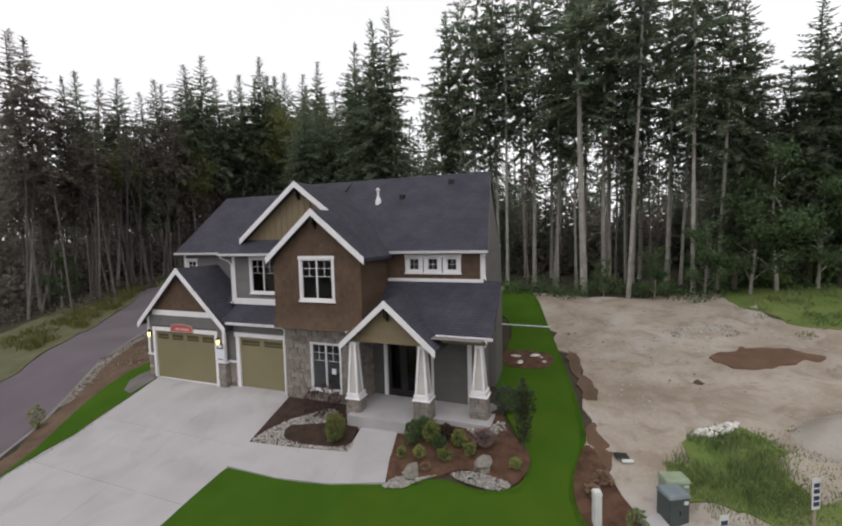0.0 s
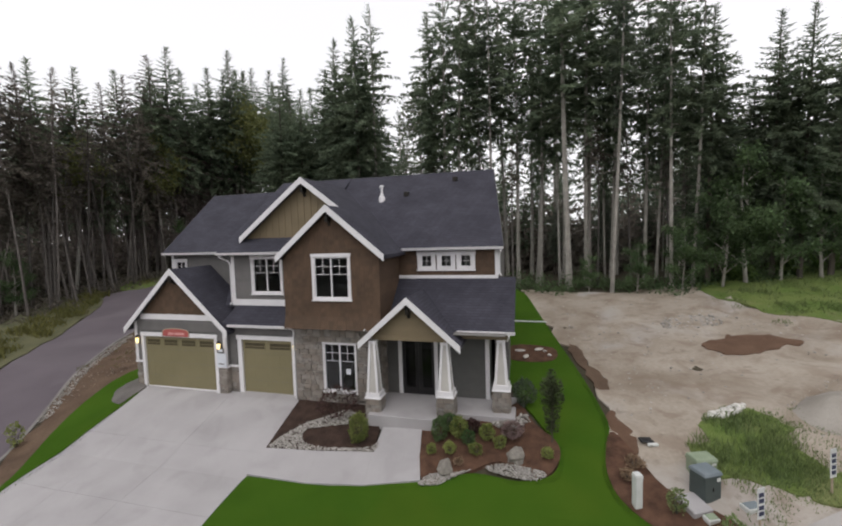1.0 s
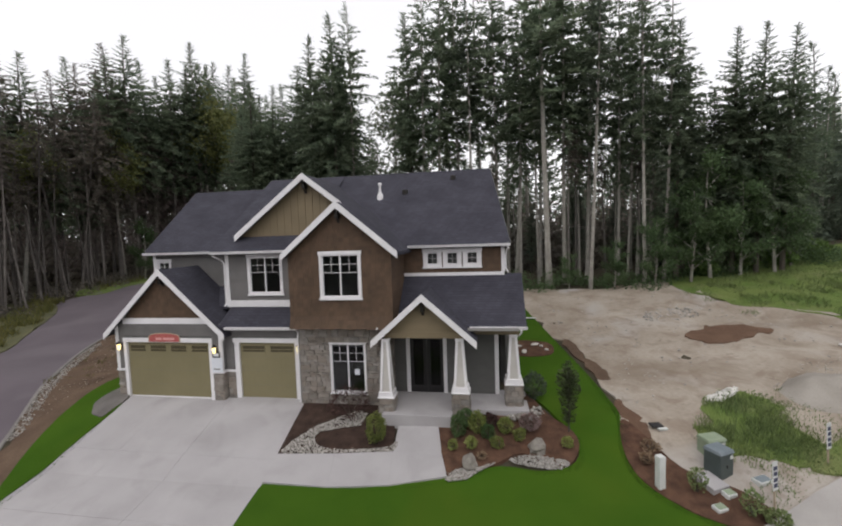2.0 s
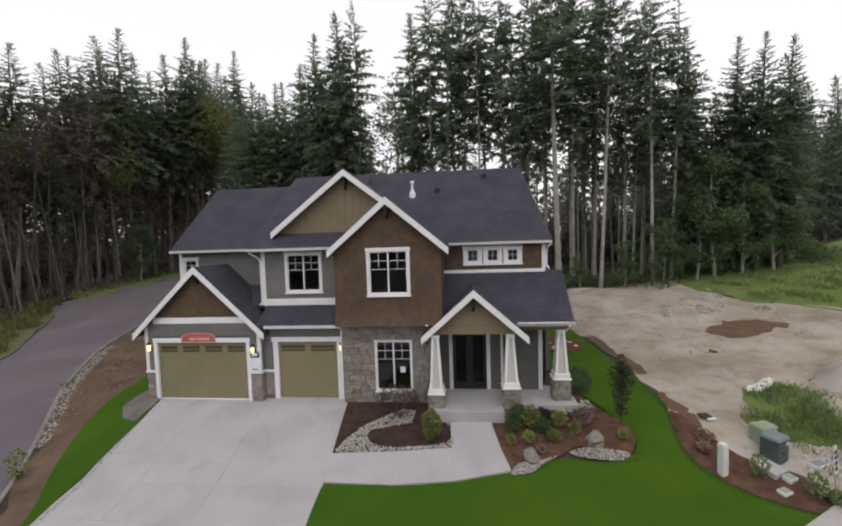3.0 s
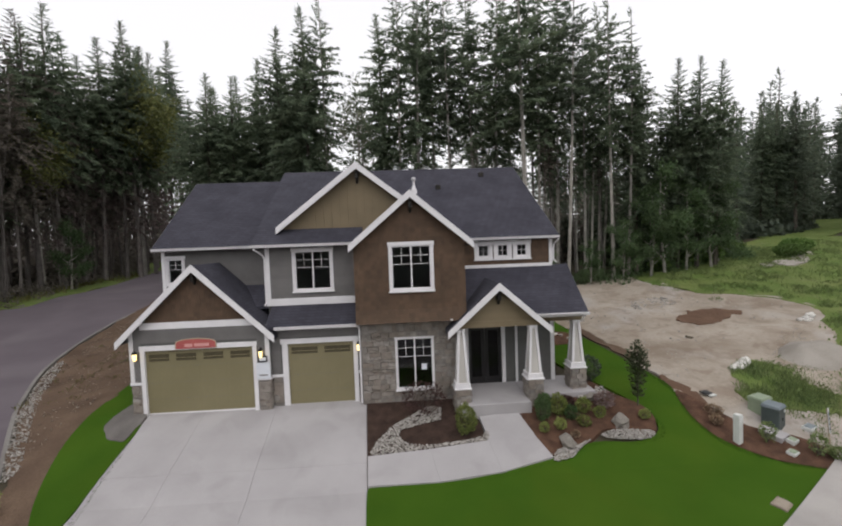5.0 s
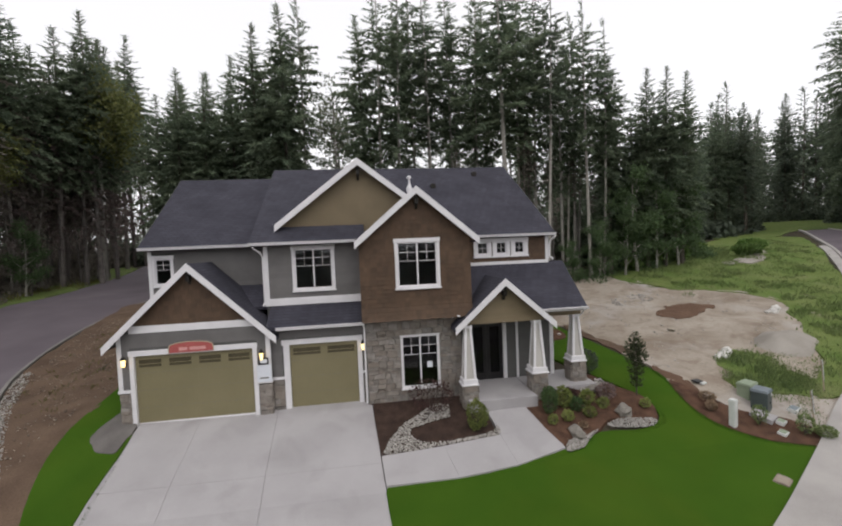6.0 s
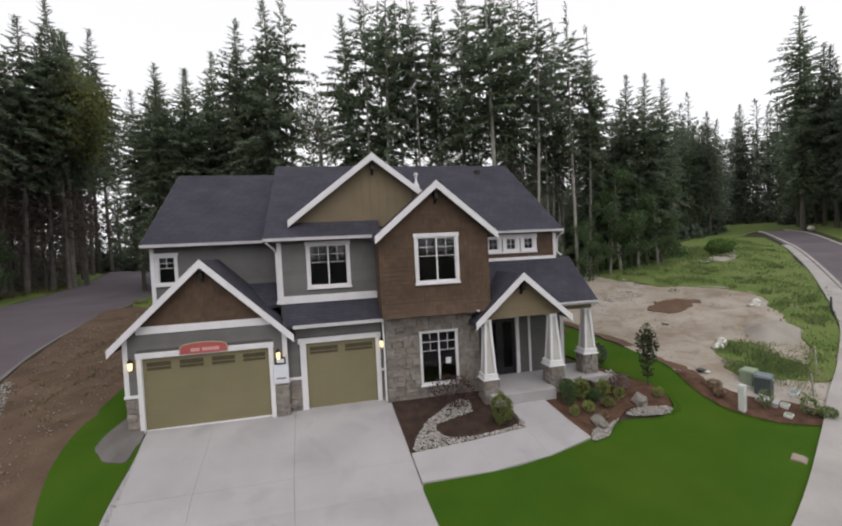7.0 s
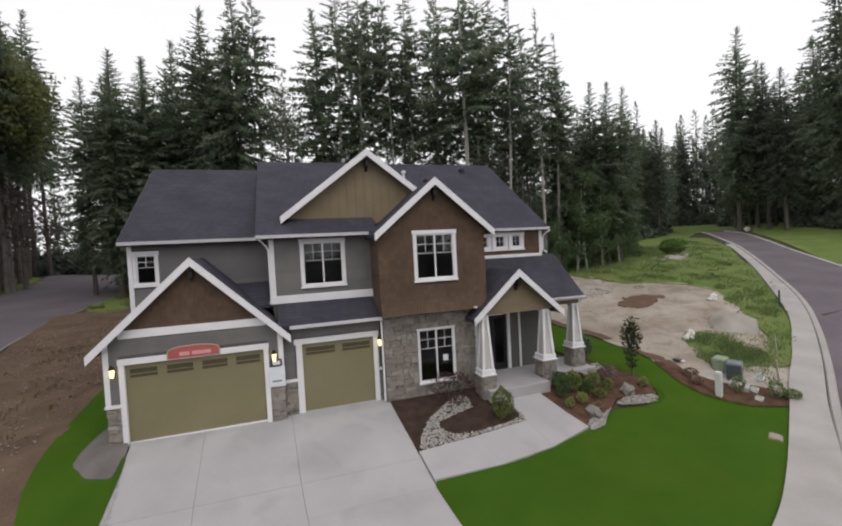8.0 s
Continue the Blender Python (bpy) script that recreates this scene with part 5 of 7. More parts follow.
def trunk_mesh(rng, h, r, bend=0.25, stubs=0, sides=7, lo=0.2, hi=0.6):
    bm = bmesh.new()
    n = 9
    px, py = rng.uniform(-bend, bend), rng.uniform(-bend, bend)
    pts = [(px * math.sin(2.5 * k / n), py * math.sin(2.1 * k / n), h * k / n - (0.6 if k == 0 else 0)) for k in range(n + 1)]
    tube(bm, pts, [r * (1.25 if k == 0 else 1) * (1 - 0.93 * k / n) + 0.02 for k in range(n + 1)], sides)
    for _ in range(stubs):
        z = h * rng.uniform(lo, hi)
        a, L = rng.uniform(0, math.tau), rng.uniform(0.3, 1.1)
        tube(bm, [(0, 0, z), (math.cos(a) * L * 0.6, math.sin(a) * L * 0.6, z - 0.05 * L), (math.cos(a) * L, math.sin(a) * L, z - 0.3 * L)], [0.022, 0.014, 0.006], 4, cap=False)
    return bm


def conifer(seed, h, bare, spread, r, boughs, twigs, leaf, bark, stubs=14, dead=None, **more):
    """One conifer about its own foot: trunk and crown, and a skirt of dead boughs where it has one."""
    rng = np.random.default_rng(seed)
    tree = tagged(new("conifer"), "", "tree")
    v, f = fir_sprays(rng, h, bare, spread, boughs, twigs, **more)
    part("trunk", trunk_mesh(rng, h * 0.99, r, stubs=stubs, lo=bare * 0.4, hi=bare + 0.12), bark, tree)
    crown = new("crown", leaf_mesh("crown", v, f, leaf))
    crown.parent = tree
    if dead:
        v, f = fir_sprays(rng, h * (bare + 0.25), dead / (bare + 0.25), spread * 0.9, boughs * 2 // 3, max(5, twigs - 4), size=0.42, droop=0.5, ragged=0.75, slope=0.9, gaps=0.22)
        skirt = new("lower_crown", leaf_mesh("lower_crown", v, f, M_DEADTWIG))
        skirt.parent = tree
        skirt["label"] = "dead brown lower crown"
    return tree


def broadleaf(seed, h, spread, leaves, leaf, bark, size=0.30, low=0.3):
    """A broadleaved tree: forked limbs and a ragged crown of small leaves in clumps."""
    rng = np.random.default_rng(seed)
    tree = tagged(new("broadleaf_tree"), "", "tree")
    bm = trunk_mesh(rng, h * 0.92, 0.012 * h, bend=0.5, sides=7)
    hubs = []
    for i in range(16):
        z = h * rng.uniform(low, 0.85)
        a, L = rng.uniform(0, math.tau), spread * rng.uniform(0.4, 1.0) * (1.1 - 0.6 * z / h)
        end = np.array((math.cos(a) * L, math.sin(a) * L, z + L * rng.uniform(0.3, 0.9)))
        tube(bm, [(0, 0, z), tuple(end * (0.5, 0.5, 1) + np.array((0, 0, (z - end[2]) * 0.45))), tuple(end)], [0.05, 0.035, 0.012], 5, cap=False)
        for s in (0.55, 0.8, 1.0):
            hubs.append(np.array((end[0] * s, end[1] * s, z + (end[2] - z) * s)))
    hubs.append(np.array((0, 0, h * 0.95)))
    part("trunk", bm, bark, tree)
    hubs = np.array(hubs)
    pick = rng.integers(0, len(hubs), leaves)
    c = hubs[pick] + rng.normal(size=(leaves, 3)) * np.array((0.55, 0.55, 0.45)) * spread * 0.26
    d = rng.normal(size=(leaves, 3)) + np.array((0, 0, -0.4))
    v, f = kites(rng, c, d, rng.uniform(0.7, 1.3, leaves) * size, rng.uniform(0.4, 0.75, leaves) * size)
    crown = new("crown", leaf_mesh("crown", v, f, leaf))
    crown.parent = tree
    return tree


# one of each kind stands far back in the woods, the others are copies
KINDS = {
    "dense": conifer(11, 22, 0.16, 3.6, 0.20, 250, 22, M_FIR, M_BARK, size=0.66, gaps=0.10, slope=0.42),
    "tall": conifer(12, 26, 0.40, 2.9, 0.145, 160, 20, M_FIR, M_PALEBARK, stubs=16, size=0.60, ragged=0.55, gaps=0.2, slope=0.36),
    "tallb": conifer(13, 26, 0.48, 2.6, 0.135, 140, 20, M_FIRDARK, M_PALEBARK, stubs=16, size=0.60, ragged=0.58, gaps=0.22, slope=0.36),
    "tallc": conifer(21, 26, 0.32, 2.9, 0.15, 182, 20, M_FIR, M_PALEBARK, stubs=26, size=0.58, ragged=0.55, gaps=0.2, slope=0.38),
    "stem": conifer(22, 12, 0.62, 1.3, 0.065, 50, 9, M_FIRBROWN, M_GREYBARK, stubs=9, size=0.42, ragged=0.7, slope=0.4),
    "snag": conifer(23, 22, 0.40, 3.4, 0.17, 150, 22, M_FIR, M_GREYBARK, stubs=30, dead=0.16, size=0.66, ragged=0.5, gaps=0.10, slope=0.40),
    "narrow": conifer(14, 20, 0.10, 2.9, 0.17, 245, 20, M_FIR, M_BARK, size=0.60, ragged=0.46, gaps=0.10, slope=0.37),
    "dark": conifer(15, 20, 0.18, 3.3, 0.19, 230, 20, M_FIRDARK, M_BARK, size=0.66, ragged=0.55, gaps=0.10, slope=0.40),
    "brown": conifer(16, 20, 0.34, 3.4, 0.12, 170, 20, M_FIRBROWN, M_GREYBARK, stubs=34, droop=0.5, size=0.55, ragged=0.6, slope=0.5),
    "young": conifer(17, 9, 0.03, 1.9, 0.10, 165, 15, M_FIR, M_BARK, stubs=0, size=0.46, slope=0.3),
    "filler": conifer(18, 20, 0.10, 3.6, 0.20, 103, 10, M_FIRDARK, M_BARK, stubs=0, size=1.05, ragged=0.5, slope=0.4),
    "fillerb": conifer(19, 20, 0.34, 3.2, 0.15, 80, 10, M_FIR, M_PALEBARK, stubs=8, size=1.0, ragged=0.55, slope=0.4),
    "fillerc": conifer(20, 20, 0.26, 3.3, 0.13, 92, 10, M_FIRBROWN, M_GREYBARK, stubs=10, size=0.95, ragged=0.6, droop=0.45, slope=0.45),
}
HEIGHT = {"dense": 22, "tall": 26, "tallb": 26, "tallc": 26, "stem": 12, "snag": 22, "narrow": 20, "dark": 20, "brown": 20, "young": 9, "filler": 20, "fillerb": 20, "fillerc": 20}
LABEL = {
    "dense": "tall dark green fir with a full drooping crown", "tall": "very tall fir with a long bare trunk and high crown",
    "tallb": "very tall dark fir, bare-trunked, with a ragged crown", "narrow": "narrow pointed green fir", "tallc": "very tall fir with a ragged crown and pale trunk", "snag": "fir with green top and dead brown lower boughs", "stem": "slender pale leaning trunk with a thin brownish crown",
    "dark": "dark fir at the edge of the woods", "brown": "brownish cedar with thin drooping sprays and pale trunk", "young": "young green fir at the edge of the woods",
    "filler": "dark fir standing back in the woods", "fillerb": "bare-trunked fir standing back in the woods", "fillerc": "brownish conifer standing back in the woods",
}
for k, ob in KINDS.items():
    tagged(ob, LABEL[k], "tree", "trees of the surrounding woods")
    ob.matrix_basis = pose(-40 - 4 * len(k), 70 + 3 * len(k), land(-40, 70) - 0.2)
TR = random.Random(21)


def plant(kind, x, y, h, sway=1.5):
    s = h / HEIGHT[kind]
    ob = copy_thing(KINDS[kind], Matrix.Identity(4))
    w = s ** 0.7 if s > 1 else s
    ob.scale = (w * TR.uniform(0.92, 1.1), w * TR.uniform(0.92, 1.1), s)
    ob.matrix_basis = pose(x, y, land(x, y) - 0.15, TR.uniform(-sway, sway), TR.uniform(-sway, sway), TR.uniform(0, 360)) @ Matrix.Diagonal((*ob.scale, 1))
    return ob


LEFT_ROW = [("brown", -23.0, 12.9, 19.7), ("snag", -22.0, 14.0, 19.9), ("brown", -21.0, 15.1, 18.8), ("snag", -22.2, 18.1, 20.5), ("brown", -20.8, 18.0, 19.9), ("brown", -20.7, 19.9, 22.8), ("snag", -19.1, 19.2, 21.2), ("snag", -18.3, 20.6, 23.8), ("snag", -18.6, 23.4, 22.0), ("snag", -17.9, 24.8, 22.7), ("snag", -16.9, 26.4, 22.4), ("snag", -16.3, 27.6, 25.6), ("snag", -16.5, 30.5, 24.2), ("snag", -17.6, 29.4, 24.0), ("brown", -19.7, 5.3, 21.4), ("brown", -21.2, 6.6, 21.6), ("brown", -20.4, 8.2, 18.9), ("snag", -21.6, 10.6, 19.7), ("brown", -18.6, 16.9, 16.6), ("snag", -20.4, 25.8, 21.5), ("snag", -18.8, 33.0, 24.5), ("snag", -20.5, 38.0, 27.0), ("brown", -19.6, 22.0, 18.2), ("brown", -18.0, 27.5, 16.0), ("snag", -23.2, 45.4, 28.0), ("snag", -24.4, 53.0, 30.0), ("snag", -26.0, 53.0, 34.5), ("snag", -27.8, 51.0, 32.0), ("brown", -26.0, 48.0, 25.0)]
BACK_ROW = [("dense", -9.6, 25.4, 17.6), ("narrow", -6.9, 22.5, 18.9), ("narrow", -5.1, 23.3, 19.0), ("dense", -5.6, 27.4, 20.2), ("narrow", -3.1, 25.1, 21.5), ("dense", -7.8, 26.6, 19.2), ("dense", -4.0, 28.4, 20.2), ("dense", -1.8, 27.2, 21.8), ("dense", -8.8, 29.8, 20.0), ("dense", 0.6, 26.4, 22.5), ("dense", -0.2, 22.9, 22.9), ("dense", 2.2, 20.9, 24.2), ("tallc", 3.5, 21.8, 25.4), ("narrow", 9.0, 23.4, 24.6), ("tallc", 10.0, 22.2, 26.9), ("tallc", 11.6, 20.6, 26.0), ("tallc", 13.4, 22.1, 28.4), ("tall", 15.4, 24.9, 28.2), ("tallc", 16.5, 20.7, 26.8), ("tallc", 18.1, 21.4, 26.6)]
BACK_ROW_2 = [("tall", 20.3, 23.0, 27.5), ("tallc", 21.6, 18.5, 25.8), ("tallc", 23.6, 19.9, 25.9), ("tallb", 23.0, 16.2, 24.2), ("tallc", 25.7, 19.0, 22.8), ("tallc", 27.6, 20.4, 23.9), ("tall", 26.7, 16.2, 22.9), ("tall", 28.0, 16.4, 21.5), ("narrow", 29.2, 17.3, 18.6), ("tallb", 22.2, 21.6, 25.0), ("dark", 30.6, 19.6, 15.0), ("tallb", 17.6, 25.0, 25.0), ("tallc", 24.6, 23.4, 25.0), ("tallb", 14.4, 20.2, 24.0), ("tallc", 12.4, 25.6, 27.0)]
RIGHT_ROW = [("dark", 32.3, 18.6, 13.7), ("narrow", 33.2, 17.9, 17.6), ("narrow", 34.6, 17.6, 17.5), ("narrow", 36.4, 17.8, 17.0), ("dark", 34.8, 19.9, 15.4), ("dark", 38.4, 20.4, 12.6), ("narrow", 57.5, 36.4, 18.0), ("narrow", 60.2, 36.8, 17.0), ("dark", 62.0, 36.0, 18.4), ("dark", 99.8, 62.6, 27.7), ("filler", 102.7, 58.7, 26.1), ("dense", 72.6, 31.6, 19.5), ("dense", 69.3, 28.7, 29.5), ("dark", 73.4, 28.9, 25.0), ("dark", 70.6, 25.6, 23.5), ("dark", 68.2, 22.0, 21.5), ("dense", 66.0, 14.6, 30.0), ("dense", 75.4, 22.5, 26.0), ("dark", 65.6, 11.8, 22.7), ("dark", 76.0, 28.0, 21.5), ("narrow", 80.0, 33.4, 22.0)]
for row in (LEFT_ROW, BACK_ROW, BACK_ROW_2, RIGHT_ROW):
    for kind, x, y, h in row:
        plant(kind, x, y, h)
# one stouter fir at the edge of the woods, pale-trunked
stout = plant("tall", 20.3, 17.6, 26.6, 0.8)
stout.matrix_basis = stout.matrix_basis @ Matrix.Diagonal((1.5, 1.5, 1, 1))


def skyline(x, y):
    """How high the woods may rise at a place, so that the gaps in their outline stay open."""
    a = math.degrees(math.atan2(x - 10.4, y + 15.7))
    return ramp(a, (-70, -45, -36, -29, -25, -20, -12, -8, -4, 4, 20, 27, 31, 35, 42, 46, 70), (17, 17, 18, 19, 12, 15, 21, 18, 14, 22, 22, 15, 11, 14, 13, 12, 16)) * math.hypot(x - 10.4, y + 15.7) / 42


def clearing(x, y):
    """The open grass beyond the end of the street."""
    return x > 58 and x < 97 and 0.78 * x - 25.5 < y < 0.86 * x - 18


WOODS = []


def stand(n, xr, yr, kinds, low, high, ok=lambda x, y: True, sway=2.2, apart=1.6, joined=False):
    """A stretch of woods: n trees spread over a part of the plan, not too near one another."""
    placed = []
    tries = 0
    while len(placed) < n and tries < 4000:
        tries += 1
        x, y = TR.uniform(*xr), TR.uniform(*yr)
        if not ok(x, y) or clearing(x, y) or any(math.hypot(x - a, y - b) < apart for a, b in placed):
            continue
        placed.append((x, y))
        h = min(max(skyline(x, y) * TR.uniform(low, high), 7), 30)
        kind = TR.choice(kinds)
        if joined:
            s = h / HEIGHT[kind]
            WOODS.append((kind, pose(x, y, land(x, y) - 0.15, TR.uniform(-sway, sway), TR.uniform(-sway, sway), TR.uniform(0, 360)) @ Matrix.Diagonal((s ** 0.6 if s > 1 else s, s ** 0.6 if s > 1 else s, s, 1))))
        else:
            plant(kind, x, y, h, sway)


def join_woods():
    """The trees that stand farthest back, in one mesh."""
    vs, fs, mats, ids, base = [], [], [], [], 0
    for kind, m in WOODS:
        m = np.array(m)
        for child in KINDS[kind].children:
            me = child.data
            v = np.empty(len(me.vertices) * 3)
            me.vertices.foreach_get("co", v)
            v = v.reshape(-1, 3) @ m[:3, :3].T + m[:3, 3]
            if me.materials[0] not in mats:
                mats.append(me.materials[0])
            for p in me.polygons:
                fs.append([i + base for i in p.vertices])
                ids.append(mats.index(me.materials[0]))
            vs.append(v)
            base += len(v)
    me = bpy.data.meshes.new("background_woods")
    me.from_pydata(np.concatenate(vs).tolist(), [], fs)
    for k in mats:
        me.materials.append(k)
    me.polygons.foreach_set("material_index", ids)
    tagged(new("background_woods", me), "dark firs crowding the woods beyond the street", "woods", kind="stuff")


stand(12, (-5, 11), (28, 48), ("fillerb", "filler"), 0.44, 0.74)
stand(11, (11, 34), (30, 50), ("fillerb",), 0.34, 0.52)
stand(32, (-38, -20.5), (-6, 50), ("fillerc", "brown", "snag"), 0.6, 0.9, lambda x, y: x < -20 - 0.42 * max(0, y - 30))
stand(12, (-9, -1), (30, 54), ("filler", "fillerc"), 0.5, 0.75, lambda x, y: x > -5 - 0.3 * (y - 30), joined=True)
stand(9, (-34, -12), (56, 66), ("filler", "fillerc"), 0.35, 0.5, joined=True)
stand(34, (34, 62), (20, 52), ("filler", "fillerb", "filler"), 0.5, 0.72, lambda x, y: y > 0.59 * x + 2.5, joined=True)
stand(40, (60, 96), (-14, 40), ("filler", "filler", "fillerb"), 0.6, 0.95, lambda x, y: y < 0.95 * x - 52, joined=True)
stand(26, (62, 96), (30, 62), ("filler", "filler"), 0.6, 0.95, lambda x, y: y > 36 + (x - 66) * 0.1 and x + y > 104, joined=True)
stand(46, (97, 122), (44, 108), ("filler", "filler"), 0.58, 0.80, joined=True)
join_woods()
# slim bare trunks standing close together behind the lawn
for _ in range(9):
    x, y = TR.uniform(15, 30), TR.uniform(18, 29)
    plant(TR.choice(("tallb", "tall")), x, y, TR.uniform(15, 23), 2.0).scale[0] *= 0.7
for _ in range(34):
    plant("stem", TR.uniform(-20.0, -17.6), TR.uniform(3, 30), TR.uniform(9, 16), 8.0)
for _ in range(6):
    plant("stem", TR.uniform(16, 30), TR.uniform(17.6, 20), TR.uniform(9, 15), 2.5)
stand(9, (-24, -18.5), (4, 32), ("brown", "snag"), 0.5, 0.8, sway=3.5)
stand(14, (30, 46), (19, 30), ("young", "dark", "young"), 0.4, 0.7, lambda x, y: y > 0.59 * x + 0.8)
stand(10, (12, 32), (20.5, 30), ("young", "narrow", "dark"), 0.22, 0.45)

# pale broadleaved trees in the gaps, green ones at the edge
pale = broadleaf(31, 20, 3.2, 1500, M_LEAFPALE, M_PALEBARK, size=0.32, low=0.45)
tagged(pale, "thin pale broadleaved tree with sparse leaves", "tree", "trees of the surrounding woods")
pale.matrix_basis = pose(5.5, 30.1, land(5.5, 30.1)) @ Matrix.Diagonal((1, 1, 1.08, 1))
for x, y, h in ((6.4, 33, 21), (-9.6, 31, 17), (20.5, 33, 22), (36.5, 30, 15)):
    ob = copy_thing(pale, Matrix.Identity(4))
    ob.matrix_basis = pose(x, y, land(x, y), 0, 0, TR.uniform(0, 360)) @ Matrix.Diagonal((h / 20, h / 20, h / 20, 1))
# yellow-green crowns among the firs beside the street
madrone = broadleaf(35, 19, 4.2, 3800, M_MADRONE, M_PALEBARK, size=0.34, low=0.55)
tagged(madrone, "leaning tree with a yellow-green broadleaved crown among firs", "tree", "trees of the surrounding woods")
madrone.matrix_basis = pose(-16.9, 29.2, land(-16.9, 29.2) - 0.1, 3, 4, 0) @ Matrix.Diagonal((1.05, 1.05, 1.1, 1))
for x, y, h, a in ((-19.2, 19.6, 14.5, 70), (-20.4, 11.5, 14, 200)):
    ob = copy_thing(madrone, Matrix.Identity(4))
    ob.matrix_basis = pose(x, y, land(x, y) - 0.1, 4, -3, a) @ Matrix.Diagonal((h / 19, h / 19, h / 19, 1))
green = broadleaf(32, 9, 2.6, 5200, M_LEAFDEEP, M_PALEBARK, size=0.23, low=0.12)
tagged(green, "leafy green broadleaved tree at the edge of the woods", "tree", "trees of the surrounding woods")
green.matrix_basis = pose(31.2, 16.6, land(31.2, 16.6))
for x, y, h in ((33.2, 16.9, 7.5), (29.6, 16.0, 7), (35.6, 17.2, 8.0), (27.2, 15.8, 5), (37.9, 19.2, 6.5), (24.4, 15.4, 3.6), (21.5, 16.2, 2.8), (-17.4, 20, 6), (-19.5, 6.5, 5)):
    ob = copy_thing(green, Matrix.Identity(4))
    ob.matrix_basis = pose(x, y, land(x, y) - 0.1, 0, 0, TR.uniform(0, 360)) @ Matrix.Diagonal((h / 9, h / 9, h / 9, 1))


def far_woods():
    """The woods beyond the nearer trees, and an added unseen stretch behind the camera, in one sheet of small sprays on
    plain stems.
    """
    rng = np.random.default_rng(5)
    vs, fs, base = [], [], 0
    bm = bmesh.new()
    n = 0
    while n < 400:
        x, y = rng.uniform(-130, 150), rng.uniform(-120, 130)
        near = math.hypot(x - 12, y - 5)
        if near < 58 or near > 120 or (x > 30 and y > -30 and abs(y - (x * 0.9 - 30)) < 16 and x < 72) or clearing(x, y) or (-18 < x < -2 and 0 < y < 60) or (y > 20 and x < 0 and y < 58 and abs(x + 10 + 0.4 * (y - 26)) < 8):
            continue
        # the shorter trees behind the camera are unseen, added for reflections and light
        h = rng.uniform(13, 21) if y > -40 else rng.uniform(9, 14)
        v, f = fir_sprays(rng, h, rng.uniform(0.0, 0.25), rng.uniform(2.8, 3.8), 34, 5, size=1.9)
        v = v + np.array((x, y, land(x, y)))
        vs.append(v)
        fs.append(f + base)
        base += len(v)
        tube(bm, [(x, y, land(x, y) - 0.3), (x, y, land(x, y) + h * 0.9)], [0.28, 0.05], 5)
        n += 1
    ob = tagged(new("far_woods", leaf_mesh("far_woods", np.concatenate(vs), np.concatenate(fs), M_FIRDARK)), "dark conifer woods beyond the place, unseen ones added behind the camera", "woods", kind="stuff")
    solid("far_trunks", bm, M_BARK, "dark trunks of the far woods, unseen ones added behind the camera", "woods", kind="stuff")


far_woods()


def scrub(name, spots, label, leaf, seed, per=160, size=0.22, high=0.8):
    """Low growth over a stretch of ground: clumps of leaves, in one mesh."""
    rng = np.random.default_rng(seed)
    cs, ds = [], []
    for x, y, r, h in spots:
        n = int(per * r)
        a, q = rng.uniform(0, math.tau, n), np.sqrt(rng.uniform(0, 1, n)) * r
        cx, cy = x + np.cos(a) * q, y + np.sin(a) * q
        cz = np.array([land(float(u), float(v)) for u, v in zip(cx, cy)]) + rng.uniform(0, 1, n) * h * np.sqrt(np.maximum(0.05, 1 - (q / r) ** 2)) * high
        cs.append(np.stack((cx, cy, cz), 1))
        ds.append(rng.normal(size=(n, 3)) + np.array((0, 0, 0.5)))
    c, d = np.concatenate(cs), np.concatenate(ds)
    v, f = kites(rng, c, d, rng.uniform(0.6, 1.4, len(c)) * size, rng.uniform(0.4, 0.8, len(c)) * size)
    return tagged(new(name, leaf_mesh(name, v, f, leaf)), label, "undergrowth", kind="stuff")


SR = random.Random(4)
edge = [(x, 16.6 + 1.0 * math.sin(x * 0.9) + max(0, x - 28) * 0.35 + SR.uniform(-0.4, 1.5), SR.uniform(0.8, 1.6), SR.uniform(0.8, 2.2)) for x in np.arange(13, 44, 0.7)]
scrub("undergrowth", edge, "green brambles and brush along the edge of the woods", M_LEAFDEEP, 41, per=260, size=0.16)
side = [(-17.6 - SR.uniform(0, 3.5), y, SR.uniform(0.7, 1.5), SR.uniform(0.6, 2.0)) for y in np.arange(-2, 32, 0.8)]
scrub("undergrowth", side, "dark brush under the trees beside the street", M_FIRBROWN, 42, per=130)
back = [(56 + 0.5 * k, 35.5 + 0.25 * k + SR.uniform(-1, 3), 2.2, SR.uniform(2.5, 6)) for k in range(24)]
back += [(66 + 1.0 * k, 37 + SR.uniform(0, 4), 2.4, SR.uniform(2.5, 6)) for k in range(24)]
back += [(62 + 0.8 * k, 4.5 + 0.9 * k + SR.uniform(-4, 0), 2.4, SR.uniform(2.5, 6)) for k in range(26)]
back += [(32 + 0.9 * k, 0.59 * (32 + 0.9 * k) + 4.5 + SR.uniform(-1, 2), 2.0, SR.uniform(2, 5)) for k in range(28)]
back += [(-30 + 1.1 * k, 55 + SR.uniform(0, 4), 2.4, SR.uniform(3, 6)) for k in range(20)]
